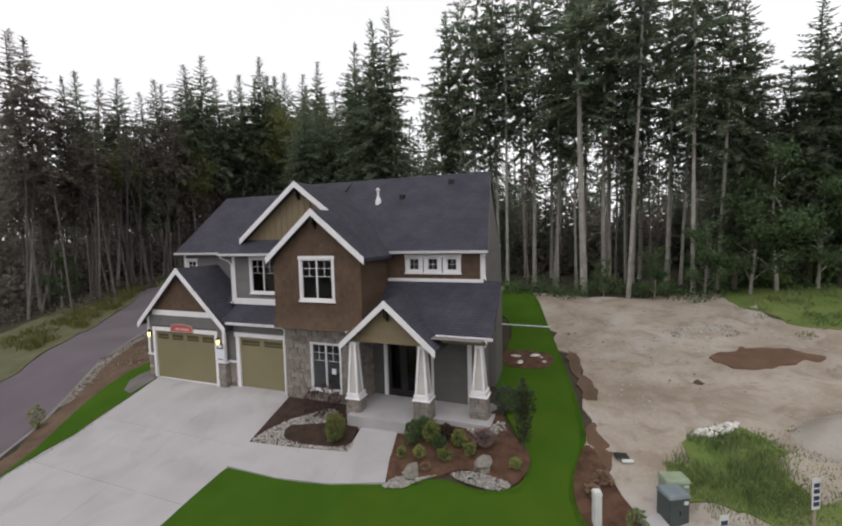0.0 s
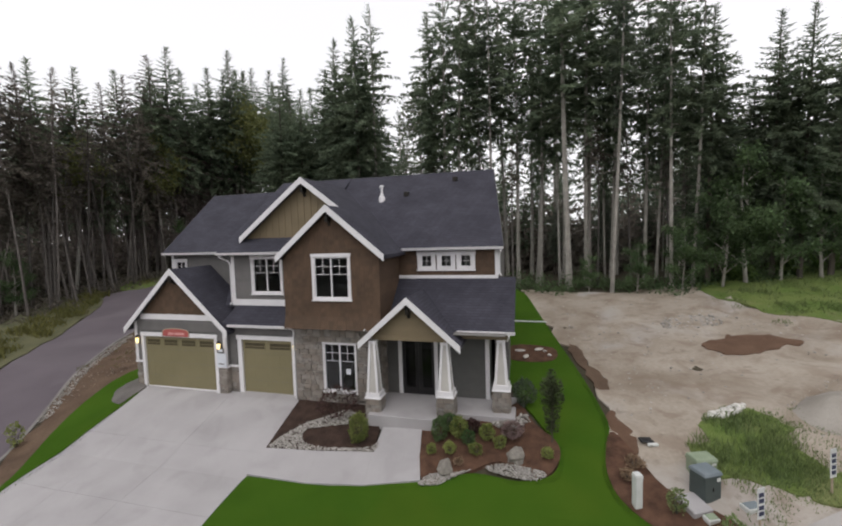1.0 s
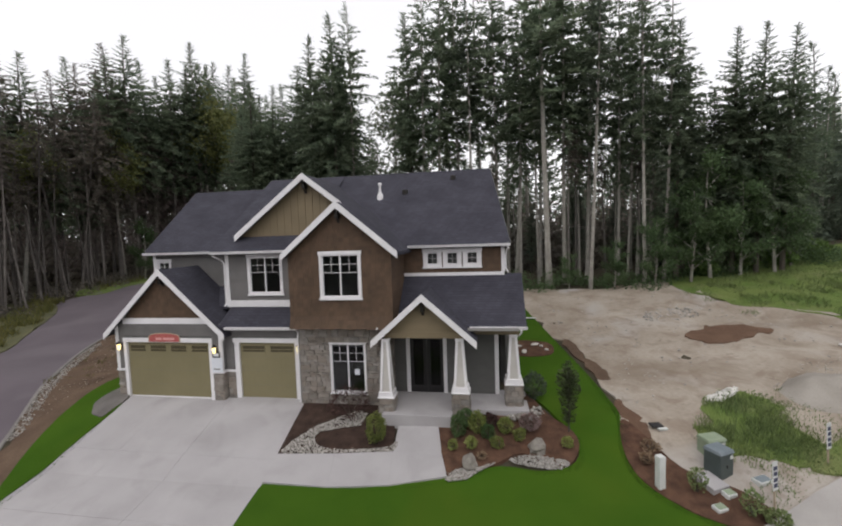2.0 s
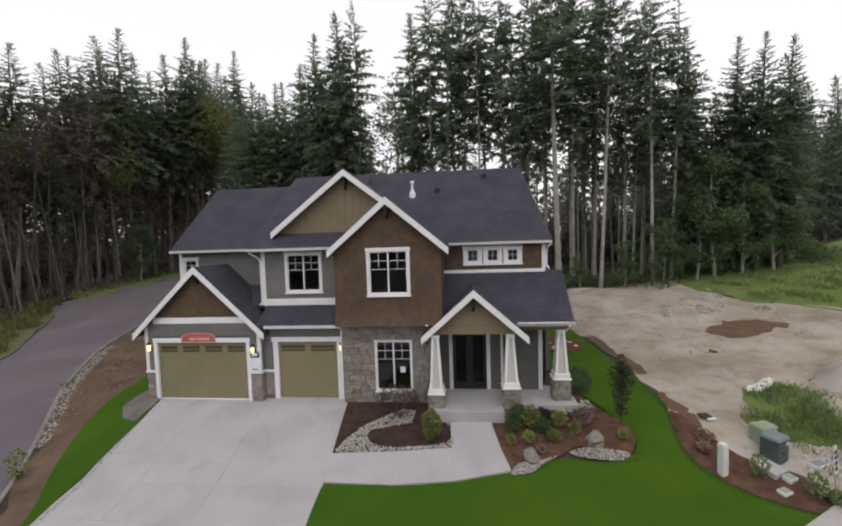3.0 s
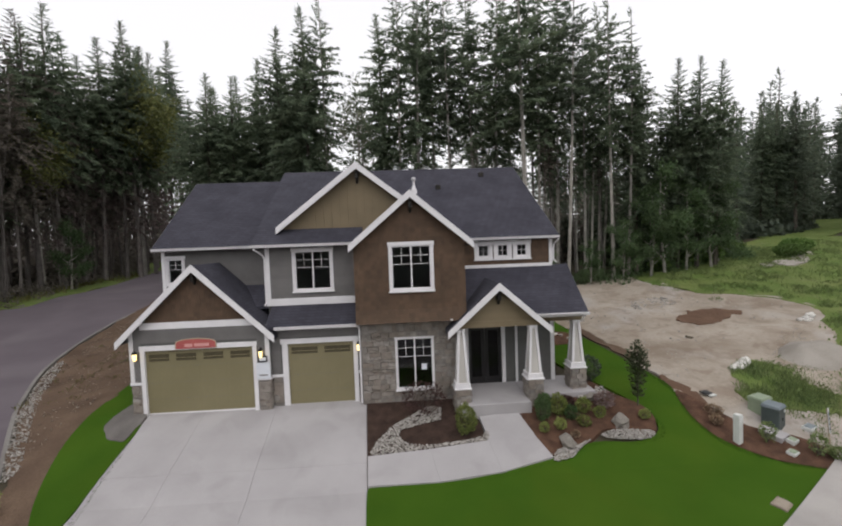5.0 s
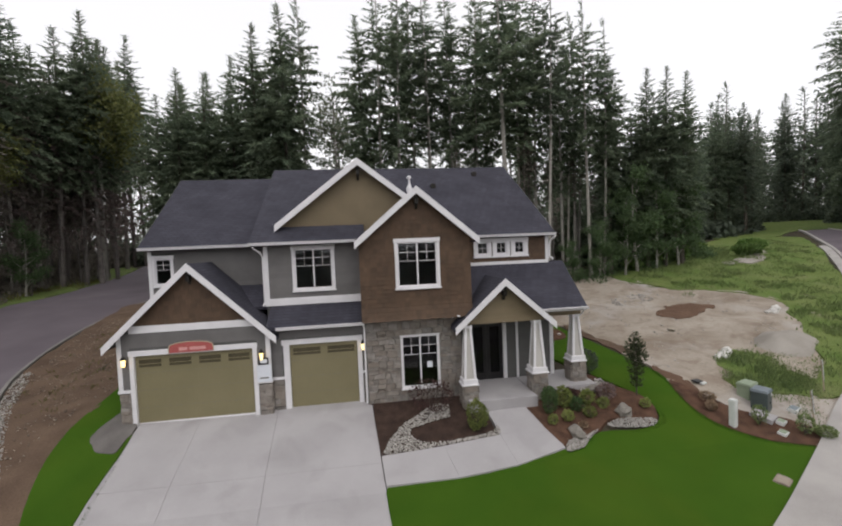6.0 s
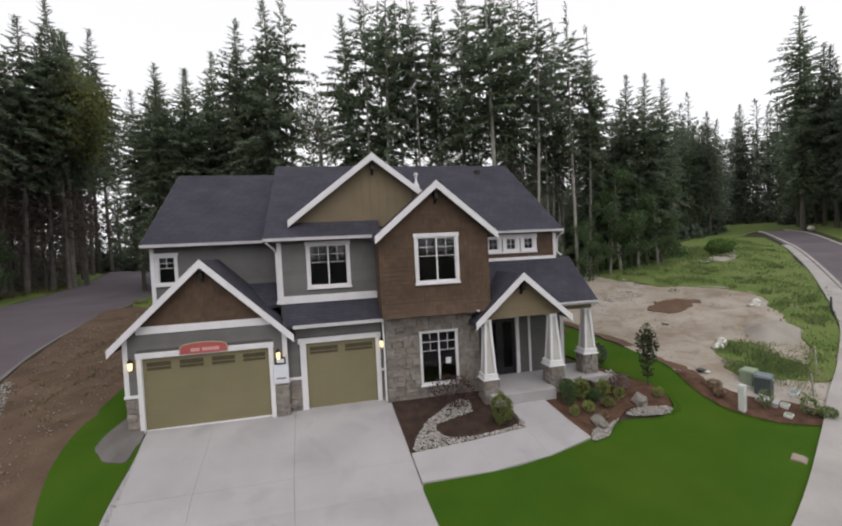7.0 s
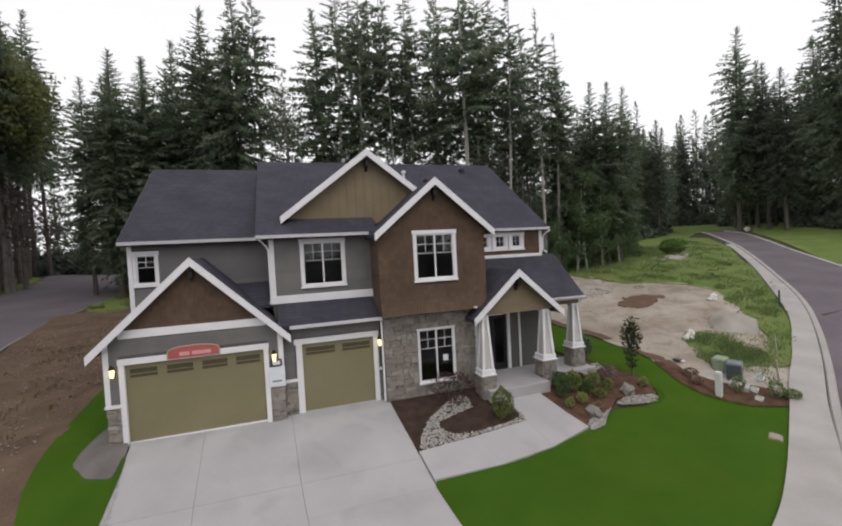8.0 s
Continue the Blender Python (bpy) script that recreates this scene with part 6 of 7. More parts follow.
back += [(96 + SR.uniform(0, 6), 44 + 1.3 * k, 3.0, SR.uniform(3, 7)) for k in range(24)] + [(72 + 1.1 * k, 16 + 1.2 * k + SR.uniform(-3, 3), 2.8, SR.uniform(3, 7)) for k in range(20)]
back = [q for q in back if not clearing(q[0], q[1])]
scrub("undergrowth", back, "dark brush filling the woods behind the street", M_FIRDARK, 43, per=110, size=0.75)
behind = [(x, 26 + SR.uniform(0, 8), 2.0, SR.uniform(2, 4.5)) for x in np.arange(-8, 34, 1.1)] + [(-22 - SR.uniform(0, 8), y, 2.0, SR.uniform(2, 4.5)) for y in np.arange(-4, 38, 1.2)]
behind += [(-34 - SR.uniform(0, 10), y, 3.0, SR.uniform(4, 8)) for y in np.arange(-14, 64, 1.3)] + [(-26 - SR.uniform(0, 4), y, 2.4, SR.uniform(3, 6)) for y in np.arange(34, 56, 1.3)]
behind += [(x, 30 + SR.uniform(0, 6), 2.4, SR.uniform(6, 11)) for x in np.arange(12, 34, 0.65)]
scrub("undergrowth", behind, "dim brush and young growth under the firs", M_FIRBROWN, 44, per=100, size=0.6)


# ---- planting, rocks and small things ----
def inside(p, poly):
    hit = False
    for (x0, y0), (x1, y1) in zip(poly, poly[1:] + poly[:1]):
        if (y0 > p[1]) != (y1 > p[1]) and p[0] < (x1 - x0) * (p[1] - y0) / (y1 - y0) + x0:
            hit = not hit
    return hit


def plan(pts, steps=4):
    return [(p[0], p[1]) for p in smooth_line(pts, steps, True)]


def stone_shape(rng, squash=0.7, rough=0.25, sub=1):
    """A rounded, uneven stone of about unit size."""
    bm = bmesh.new()
    bmesh.ops.create_icosphere(bm, subdivisions=sub, radius=0.5)
    off = Vector((rng.uniform(0, 99), rng.uniform(0, 99), rng.uniform(0, 99)))
    for v in bm.verts:
        v.co *= 1 + rough * noise.noise(v.co * 2.2 + off)
        v.co.z *= squash
    return bm


def pebbles(name, poly, hole_poly, n, size, up, label, seed):
    """Loose river stones over an area, in one mesh."""
    rng = random.Random(seed)
    shapes = []
    for _ in range(6):
        b = stone_shape(rng, 0.62, 0.3, 1)
        b.verts.ensure_lookup_table()
        shapes.append(([tuple(v.co) for v in b.verts], [[v.index for v in f.verts] for f in b.faces]))
        b.free()
    xs, ys = [p[0] for p in poly], [p[1] for p in poly]
    V, F = [], []
    made = 0
    while made < n:
        x, y = rng.uniform(min(xs), max(xs)), rng.uniform(min(ys), max(ys))
        if not inside((x, y), poly) or (hole_poly and inside((x, y), hole_poly)):
            continue
        s = size * rng.uniform(0.55, 1.5)
        m = pose(x, y, land(x, y) + up + s * 0.15, rng.uniform(-20, 20), rng.uniform(-20, 20), rng.uniform(0, 360)) @ Matrix.Diagonal((s, s * rng.uniform(0.6, 1), s, 1))
        vs, fs = rng.choice(shapes)
        k = len(V)
        V += [tuple(m @ Vector(v)) for v in vs]
        F += [[i + k for i in f] for f in fs]
        made += 1
    me = bpy.data.meshes.new(name)
    me.from_pydata(V, [], F)
    me.materials.append(M_PEBBLE)
    me.polygons.foreach_set("use_smooth", [True] * len(F))
    return tagged(new(name, me), label, "pebbles", kind="stuff")


M_BANKSTONE = mat("brown_litter", (0.13, 0.10, 0.078), (0.30, 0.25, 0.20), scale=5, fine=30, rough=0.95, bump=0.3, island=0.4)
M_CHALK = mat("chalky_rubble", (0.46, 0.44, 0.41), (0.66, 0.64, 0.60), scale=5, fine=25, rough=0.9, bump=0.3, island=0.2)
KIDNEY = plan([(9.42, -1.75), (10.05, -1.48), (11.3, -1.22), (12.28, -1.55), (12.22, -2.14), (11.3, -2.34), (10.3, -2.40), (9.62, -2.25)])
SWALE = plan([(8.5, -2.66), (8.72, -2.05), (9.2, -1.42), (9.8, -1.0), (10.4, -0.55), (10.95, -0.6), (10.9, -1.2), (10.8, -1.6), (12.0, -1.85), (12.38, -1.9), (12.36, -2.34), (11.3, -2.46), (10.4, -2.57), (9.4, -2.65)])
pebbles("pebble_swale", SWALE, KIDNEY, 1900, 0.056, 0.13, "band of grey river pebbles round the mulch island", 3)
pebbles("pebble_edge", plan([(14.22, -3.36), (14.5, -2.95), (15.1, -2.85), (15.75, -2.6), (15.2, -2.98), (14.8, -3.3)]), None, 620, 0.052, 0.12, "pale river pebbles at the edge of the bed", 4)
pebbles("pebble_edge", plan([(16.15, -2.5), (16.7, -2.25), (17.3, -2.3), (18.0, -2.45), (17.7, -2.75), (16.9, -2.72)]), None, 760, 0.052, 0.12, "pale river pebbles round a boulder", 5)
pebbles("pebble_edge", plan([(16.2, -0.65), (17.0, -0.75), (17.5, -0.4), (17.3, 0.0), (16.4, -0.46)]), None, 90, 0.13, 0.14, "pale cobbles at the foot of the porch", 6)
pebbles("rubble", plan([(23.3, 0.55), (23.9, 0.95), (24.7, 1.4), (24.5, 1.0), (23.8, 0.55)]), None, 70, 0.22, 0.10, "heap of whitish broken stone on the bare lot", 7).data.materials[0] = M_CHALK
pebbles("rubble", plan([(30.6, 4.9), (31.4, 5.3), (32.2, 5.7), (31.9, 5.2), (31.0, 4.6)]), None, 50, 0.20, 0.06, "scatter of whitish broken stone beside the grass", 17).data.materials[0] = M_CHALK
pebbles("street_gravel", plan([(-2.5, -2.9), (-3.2, -2.0), (-5.2, 1.1), (-6.9, 4.6), (-6.6, 4.9), (-4.9, 1.6), (-3.0, -1.5), (-2.4, -2.4)]), None, 900, 0.06, 0.07, "pale loose gravel along the edge of the street", 18)
pebbles("rubble", plan([(24.4, 8.9), (27.0, 9.3), (27.2, 10.7), (24.8, 10.5)]), None, 170, 0.13, 0.05, "loose grey rubble scattered on the bare lot", 19)
pebbles("gravel_spill", plan([(26, -0.4), (28.4, 1.9), (30.2, 3.4), (29.0, 4.0), (27.0, 2.4), (25.4, 0.8)]), None, 300, 0.05, 0.05, "loose grey gravel spread on the bare lot", 8)
pebbles("clods", plan([(19.4, 7.6), (20.6, 3.0), (20.6, 0.2), (23, 1.5), (27, 4.5), (32, 7), (29, 14), (23, 14), (19, 14)]), None, 420, 0.10, 0.02, "scattered clods and small stones on the dirt", 9)

pebbles("bank_stones", plan([(-2.3, 3.5), (-2.6, 0), (-2.6, -1.8), (-5, 1.6), (-6.8, 5.6), (-7.6, 11), (-6, 15), (-2.5, 12)]), None, 1500, 0.06, 0.06, "stones and leaf litter scattered over the brown bank", 10).data.materials[0] = M_BANKSTONE


def boulder(x, y, size, squash, turn, label, seed):
    bm = stone_shape(random.Random(seed), squash, 0.75, 2)
    ob = solid("boulder", bm, M_BOULDER, label, "boulder", "boulders in the planting bed", m=pose(x, y, land(x, y) + 0.1 + size * squash * 0.28, 8, -6, turn) @ Matrix.Diagonal((size, size * 0.8, size, 1)))
    return ob


boulder(17.1, -2.05, 0.62, 0.66, 30, "grey boulder standing in the mulch beside pebbles", 3)
boulder(14.9, -2.75, 0.60, 0.56, 80, "tan-grey boulder near the front walk", 8)
boulder(16.7, -0.62, 0.42, 0.7, 10, "small grey rock at the porch corner", 12)


def shrub(name, x, y, wide, high, leaf, label, seed, n=420, size=0.085, cone=False, stems=True, group="shrubs in the beds"):
    """A shrub: short stems and an uneven mass of small leaves."""
    rng = np.random.default_rng(seed)
    ob = thing(name, label, "shrub", group, m=pose(x, y, land(x, y) + 0.1))
    d = rng.normal(size=(n, 3))
    d /= np.linalg.norm(d, axis=1, keepdims=True)
    lobes = np.array([1 + 0.30 * noise.noise(Vector((q[0] * 1.7 + seed, q[1] * 1.7, q[2] * 1.7))) for q in d])
    r = rng.uniform(0.55, 1.0, n) ** 0.6 * lobes
    c = d * r[:, None] * np.array((wide / 2, wide / 2, high / 2)) + np.array((0, 0, high * 0.52))
    if cone:
        k = np.clip(1.15 - 0.75 * c[:, 2] / high, 0.2, 1.1)
        c[:, 0] *= k
        c[:, 1] *= k
    c[:, 2] = np.maximum(c[:, 2], 0.02)
    v, f = kites(rng, c, d + np.array((0, 0, 0.5)) + rng.normal(size=(n, 3)) * 0.5, rng.uniform(0.7, 1.4, n) * size, rng.uniform(0.4, 0.8, n) * size)
    me = new("leaves", leaf_mesh("leaves", v, f, leaf))
    me.parent = ob
    bm = bmesh.new()
    for k in range(5):
        a = k * 1.26 + seed
        tube(bm, [(0, 0, -0.1), (0.25 * wide * math.cos(a) * 0.5, 0.25 * wide * math.sin(a) * 0.5, high * 0.3), (0.5 * wide * math.cos(a) * 0.6, 0.5 * wide * math.sin(a) * 0.6, high * 0.6)], [0.015, 0.011, 0.005], 5, cap=False)
    part("stems", bm, M_BARK, ob)
    return ob


shrub("evergreen_shrub", 11.68, -2.0, 0.72, 1.05, M_BUSHLIGHT, "upright yellow-green evergreen shrub in the mulch island", 1, 1500, 0.075)
shrub("maroon_maple", 10.35, -0.82, 1.65, 1.15, M_MAROON, "low spreading maroon-leaved maple under the window", 2, 900, 0.085)
shrub("evergreen_shrub", 14.5, -1.55, 0.62, 0.85, M_LEAF, "dark green rounded shrub beside the walk", 3, 900, 0.075)
shrub("shrub", 15.15, -1.35, 0.62, 0.75, M_BUSHLIGHT, "yellow-green shrub in the porch bed", 4, 800, 0.08)
shrub("shrub", 14.95, -2.05, 0.42, 0.40, M_BUSHLIGHT, "small yellow-green mound in the mulch", 5, 420, 0.065)
shrub("shrub", 14.35, -2.15, 0.36, 0.36, M_BUSHLIGHT, "small yellow-green mound near the walk", 6, 360, 0.065)
shrub("shrub", 15.8, -2.0, 0.45, 0.40, M_BUSHLIGHT, "small bright yellow-green mound in the mulch", 7, 420, 0.065)
shrub("shrub", 16.1, -1.3, 0.55, 0.55, M_BUSHLIGHT, "rounded light green shrub before the porch", 8, 600, 0.075)
shrub("shrub", 15.6, -1.05, 0.55, 0.50, M_MAROON, "dark reddish shrub before the porch", 9, 500, 0.08)
shrub("flowering_shrub", 16.95, -1.15, 0.75, 0.62, M_PINKISH, "pale pinkish flowering shrub at the porch corner", 10, 800, 0.075)
shrub("shrub", 15.5, -1.6, 0.5, 0.5, M_LEAF, "dark green mound among the porch shrubs", 21, 520, 0.075)
shrub("shrub", 16.55, -1.6, 0.46, 0.40, M_BUSHLIGHT, "low yellow-green mound before the porch", 22, 420, 0.065)
shrub("shrub", 14.75, -1.05, 0.6, 0.62, M_LEAF, "dark green shrub against the porch steps", 23, 620, 0.075)
shrub("shrub", 18.05, -1.85, 0.40, 0.36, M_BUSHLIGHT, "small tawny-green shrub at the bed's end", 11, 380, 0.065)
shrub("shrub", 15.3, -2.45, 0.34, 0.22, M_DRYPLANT, "small dry-looking plant in the mulch", 12, 220, 0.06)
shrub("shrub", 17.3, 0.75, 0.9, 1.0, M_FIRDARK, "dark green shrub beside the porch pier", 13, 800, 0.09)
shrub("shrub", 21.25, -3.3, 0.5, 0.65, M_WEED, "loose leafy green shrub beside the utility boxes", 14, 260, 0.085)
shrub("shrub", 22.25, -4.0, 0.55, 0.65, M_WEED, "loose green shrub in the street-side bed", 15, 260, 0.085)
shrub("shrub", 20.55, -1.9, 0.55, 0.35, M_DRYPLANT, "dry tan plant in the street-side bed", 16, 260, 0.08)
shrub("shrub", 20.25, -2.4, 0.42, 0.35, M_DRYPLANT, "small dry tan plant in the street-side bed", 17, 220, 0.08)
shrub("shrub", 22.65, -4.3, 0.6, 0.35, M_TALLGRASS, "tuft of weeds beside the sidewalk", 18, 320, 0.09)
shrub("sapling", -1.75, -4.15, 0.6, 0.95, M_BUSHLIGHT, "thin yellow-leaved sapling at the street's edge", 19, 260, 0.10)
for i, (x, y, w, h) in enumerate(((40.2, 21.6, 4.2, 2.4), (43.2, 18.0, 3.2, 1.5), (46.5, 20.6, 3.4, 1.6), (37.4, 19.6, 3.0, 2.0), (34.2, 18.4, 2.6, 1.7), (31.4, 17.6, 2.2, 1.5))):
    shrub("bush", x, y, w * 0.75, h * 0.7, M_BUSHDEEP, "broad leafy green bush in the rough grass", 30 + i, 900, 0.24, group="bushes in the rough grass")

# young tree in the porch bed
young = thing("young_tree", "slender young tree with dull green leaves in the mulch", "tree", m=pose(18.22, -1.15, land(18.22, -1.15) + 0.1))
rng = np.random.default_rng(77)
bm = bmesh.new()
tube(bm, [(0, 0, -0.2), (0.02, 0.01, 0.8), (0, 0, 2.1)], [0.028, 0.02, 0.006], 6)
for k in range(7):
    a, z = k * 2.4, 0.8 + 0.17 * k
    tube(bm, [(0.01, 0, z), (0.14 * math.cos(a), 0.14 * math.sin(a), z + 0.16), (0.26 * math.cos(a), 0.26 * math.sin(a), z + 0.36)], [0.012, 0.008, 0.003], 5)
part("trunk", bm, M_BARK, young)
n = 1150
z = np.where(rng.uniform(0, 1, n) < 0.60, rng.normal(1.75, 0.32, n), rng.uniform(0.35, 1.6, n)).clip(0.3, 2.45)
r = np.interp(z, (0.3, 0.9, 1.25, 1.6, 2.0, 2.45), (0.20, 0.24, 0.29, 0.38, 0.32, 0.08)) * rng.uniform(0.15, 1.15, n)
a = rng.uniform(0, math.tau, n)
v, f = kites(rng, np.stack((np.cos(a) * r, np.sin(a) * r, z), 1), np.stack((np.cos(a), np.sin(a), rng.uniform(0.2, 1.2, n)), 1), rng.uniform(0.08, 0.16, n), rng.uniform(0.04, 0.08, n))
crown = new("crown", leaf_mesh("crown", v, f, M_YOUNGLEAF))
crown.parent = young


def blades(name, spots, label, leaf, seed, high, wide=0.035):
    """Standing grass: narrow upright blades over patches of ground, in one mesh."""
    rng = np.random.default_rng(seed)
    cs, hs = [], []
    for x, y, r, n, h in spots:
        a, q = rng.uniform(0, math.tau, n), np.sqrt(rng.uniform(0, 1, n)) * r
        for u, v in zip(x + np.cos(a) * q, y + np.sin(a) * q):
            cs.append((u, v, land(float(u), float(v)) + 0.08))
            hs.append(h * high * rng.uniform(0.5, 1.3))
    c, h = np.array(cs), np.array(hs)
    lean = rng.normal(size=(len(c), 2)) * 0.35 * h[:, None]
    side = rng.normal(size=(len(c), 2))
    side = side / np.linalg.norm(side, axis=1, keepdims=True) * (wide * (0.6 + h[:, None]))
    z0 = np.zeros(len(c))
    b0, b1 = c + np.c_[side, z0], c - np.c_[side, z0]
    m0, m1 = c + np.c_[lean * 0.45 + side * 0.8, h * 0.6], c + np.c_[lean * 0.45 - side * 0.8, h * 0.6]
    tip = c + np.c_[lean, h]
    v = np.stack((b0, b1, m1, tip, m0), 1).reshape(-1, 3)
    f = np.arange(len(v)).reshape(-1, 5)
    return tagged(new(name, leaf_mesh(name, v, f, leaf)), label, "grass", kind="stuff")


GR = random.Random(15)
WILD = plan([(29.2, 14.5), (29.5, 11.9), (33.0, 9.0), (33.1, 5.8), (29.5, 2.0), (26.6, -0.9), (25.0, -2.2), (24.7, -2.9), (27.2, -1.6), (32, 1.5), (41.5, 9.4), (50, 18.1), (54, 26), (42, 23), (34, 18.5)])
spots = []
while len(spots) < 330:
    x, y = GR.uniform(26, 54), GR.uniform(-2, 26)
    if inside((x, y), WILD):
        spots.append((x, y, GR.uniform(0.3, 1.0), 45, GR.uniform(0.4, 1.3)))
blades("tall_grass", spots, "uneven green grass beside the sidewalk", M_TALLGRASS, 50, 0.17, 0.035)
PATCH = plan([(22.3, -1.6), (23.0, 0.0), (24.6, 1.0), (25.7, 0.2), (25.2, -0.9), (25.7, -1.8), (24.9, -2.5), (23.8, -2.3), (22.9, -2.1)])
spots = []
while len(spots) < 120:
    x, y = GR.uniform(21.8, 25.8), GR.uniform(-3, 1.3)
    if inside((x, y), PATCH):
        d = math.hypot(x - 23.8, y + 0.6)
        spots.append((x, y, 0.4, 42, GR.uniform(0.5, 1.3) * max(0.35, 1.2 - d * 0.45)))
blades("tall_weeds", spots, "dense green weeds standing on the bare lot", M_WEED, 51, 0.26, 0.016)
spots = [(GR.uniform(24.5, 27.5), GR.uniform(-2.6, 1.2), 0.35, 22, GR.uniform(0.12, 0.45)) for _ in range(40)]
spots += [(GR.uniform(28.2, 31.5), GR.uniform(9, 15.5), 0.35, 22, GR.uniform(0.3, 0.8)) for _ in range(30)]
spots += [(23 + 0.045 * k + GR.uniform(-0.5, 0.2), -3.6 + 0.03 * k + GR.uniform(-0.2, 0.5), 0.3, 20, GR.uniform(0.15, 0.5)) for k in range(0, 80, 2)]
blades("weed_tufts", spots, "thin weeds creeping over the bare soil", M_TALLGRASS, 52, 0.22, 0.016)
spots = [(ramp(y, (0, 5, 8.5, 12), (-10.4, -12.7, -15.0, -17.6)) - u * ramp(y, (0, 12), (4.0, 2.2)), y, 0.5, 34, GR.uniform(0.4, 1.2)) for u, y in ((GR.random() ** 1.4, GR.uniform(0, 12)) for _ in range(90))]
spots += [(GR.uniform(-19.4, -16.6), GR.uniform(15, 30), 0.5, 26, GR.uniform(0.3, 0.8)) for _ in range(50)]
spots += [(GR.uniform(-7.5, -0.5), GR.uniform(18, 29), 0.5, 30, GR.uniform(0.3, 0.9)) for _ in range(40)]
blades("verge_grass", spots, "yellowish rough grass at the edge of the woods", M_DRYGRASS, 53, 0.38, 0.03)
spots = [(x, y, 0.25, 9, GR.uniform(0.2, 0.7)) for x, y in ((GR.uniform(-6.5, -2.3), GR.uniform(0.5, 12)) for _ in range(90)) if x > -8 + 0.0 * y and y > -3.1 * (x + 2.2) * 0.5 - 4]
blades("bank_weeds", spots, "sparse dry weeds on the brown bank", M_DRYGRASS, 54, 0.25, 0.02)


def lawn_grass():
    """Short blades standing proud of the lawn along its edges."""
    rng = random.Random(61)
    spots = []
    for line in (smooth_line([(8.6, -3.98), (11.5, -3.9), (14.2, -3.42), (15.8, -2.8), (17.2, -2.88), (18.3, -2.5), (18.5, -1.4)], 14), smooth_line([(16.8, 16.4), (18.1, 10.6), (19.4, 4.2), (19.9, 1.0), (20.0, -0.6), (19.7, -2.0), (19.9, -3.15), (20.9, -4.15), (22.1, -4.75), (21.5, -5.0), (17.7, -7.05), (15.0, -8.25)], 30), smooth_line([(0.15, -0.8), (0.4, -2.6), (0.7, -5), (1.1, -7.2)], 16)):
        for p in line:
            spots.append((p.x, p.y, 0.10, 14, rng.uniform(0.6, 1.2)))
    blades("lawn_edge", spots, "short green grass fringing the lawn", M_LAWNBLADE, 62, 0.055, 0.006)


lawn_grass()

# utility boxes and markers by the street
M_UTILGREEN = mat("pale_green_enamel", (0.20, 0.25, 0.17), (0.28, 0.33, 0.23), scale=3, rough=0.5, bump=0.05)
M_UTILDARK = mat("dark_green_enamel", (0.045, 0.060, 0.058), (0.065, 0.082, 0.080), scale=3, rough=0.45, bump=0.05)
M_UTILTOP = mat("blue_grey_lid", (0.13, 0.16, 0.18), (0.19, 0.22, 0.24), scale=3, rough=0.5, bump=0.05)
M_PLASTIC = mat("off_white_plastic", (0.55, 0.56, 0.54), (0.66, 0.67, 0.65), scale=4, rough=0.5, bump=0.05)


def ped(x, y, turn):
    p = thing("utility_pedestal", "off-white square utility pedestal standing in mulch", "utility post", m=pose(x, y, land(x, y) + 0.1, 0, 0, turn))
    bm = bmesh.new()
    box(bm, -0.10, 0.10, -0.10, 0.10, -0.2, 0.84)
    part("post", soften(bm, 0.02, 2), M_PLASTIC, p)
    bm = bmesh.new()
    hexa(bm, [(-0.113, -0.113, 0.84), (-0.113, 0.113, 0.84), (0.113, 0.113, 0.84), (0.113, -0.113, 0.84), (-0.09, -0.09, 0.93), (-0.09, 0.09, 0.93), (0.09, 0.09, 0.93), (0.09, -0.09, 0.93)])
    part("cap", soften(bm, 0.01), M_PLASTIC, p)


def cabinet(x, y, turn, w, d, h, body, lid, label, pad=0.0):
    c = thing("utility_cabinet", label, "utility box", m=pose(x, y, land(x, y) + 0.08, 0, 0, turn))
    bm = bmesh.new()
    box(bm, -w / 2, w / 2, -d / 2, d / 2, -0.15, h)
    part("body", soften(bm, 0.03, 2), body, c)
    bm = bmesh.new()
    hexa(bm, [(-w / 2 - 0.03, -d / 2 - 0.03, h), (-w / 2 - 0.03, d / 2 + 0.03, h), (w / 2 + 0.03, d / 2 + 0.03, h), (w / 2 + 0.03, -d / 2 - 0.03, h), (-w / 2, -d / 2 + 0.02, h + 0.09), (-w / 2, d / 2 - 0.02, h + 0.11), (w / 2, d / 2 - 0.02, h + 0.11), (w / 2, -d / 2 + 0.02, h + 0.09)])
    part("lid", soften(bm, 0.015), lid, c)
    bm = bmesh.new()
    box(bm, w / 2 - 0.16, w / 2 - 0.05, -d / 2 - 0.012, -d / 2 + 0.002, h * 0.72, h * 0.88)
    part("plate", bm, M_PLASTIC, c, "small white warning plate")
    bm = bmesh.new()
    box(bm, -0.012, 0.012, -d / 2 - 0.02, -d / 2, h * 0.3, h * 0.45)
    part("latch", bm, M_DARKMETAL, c)


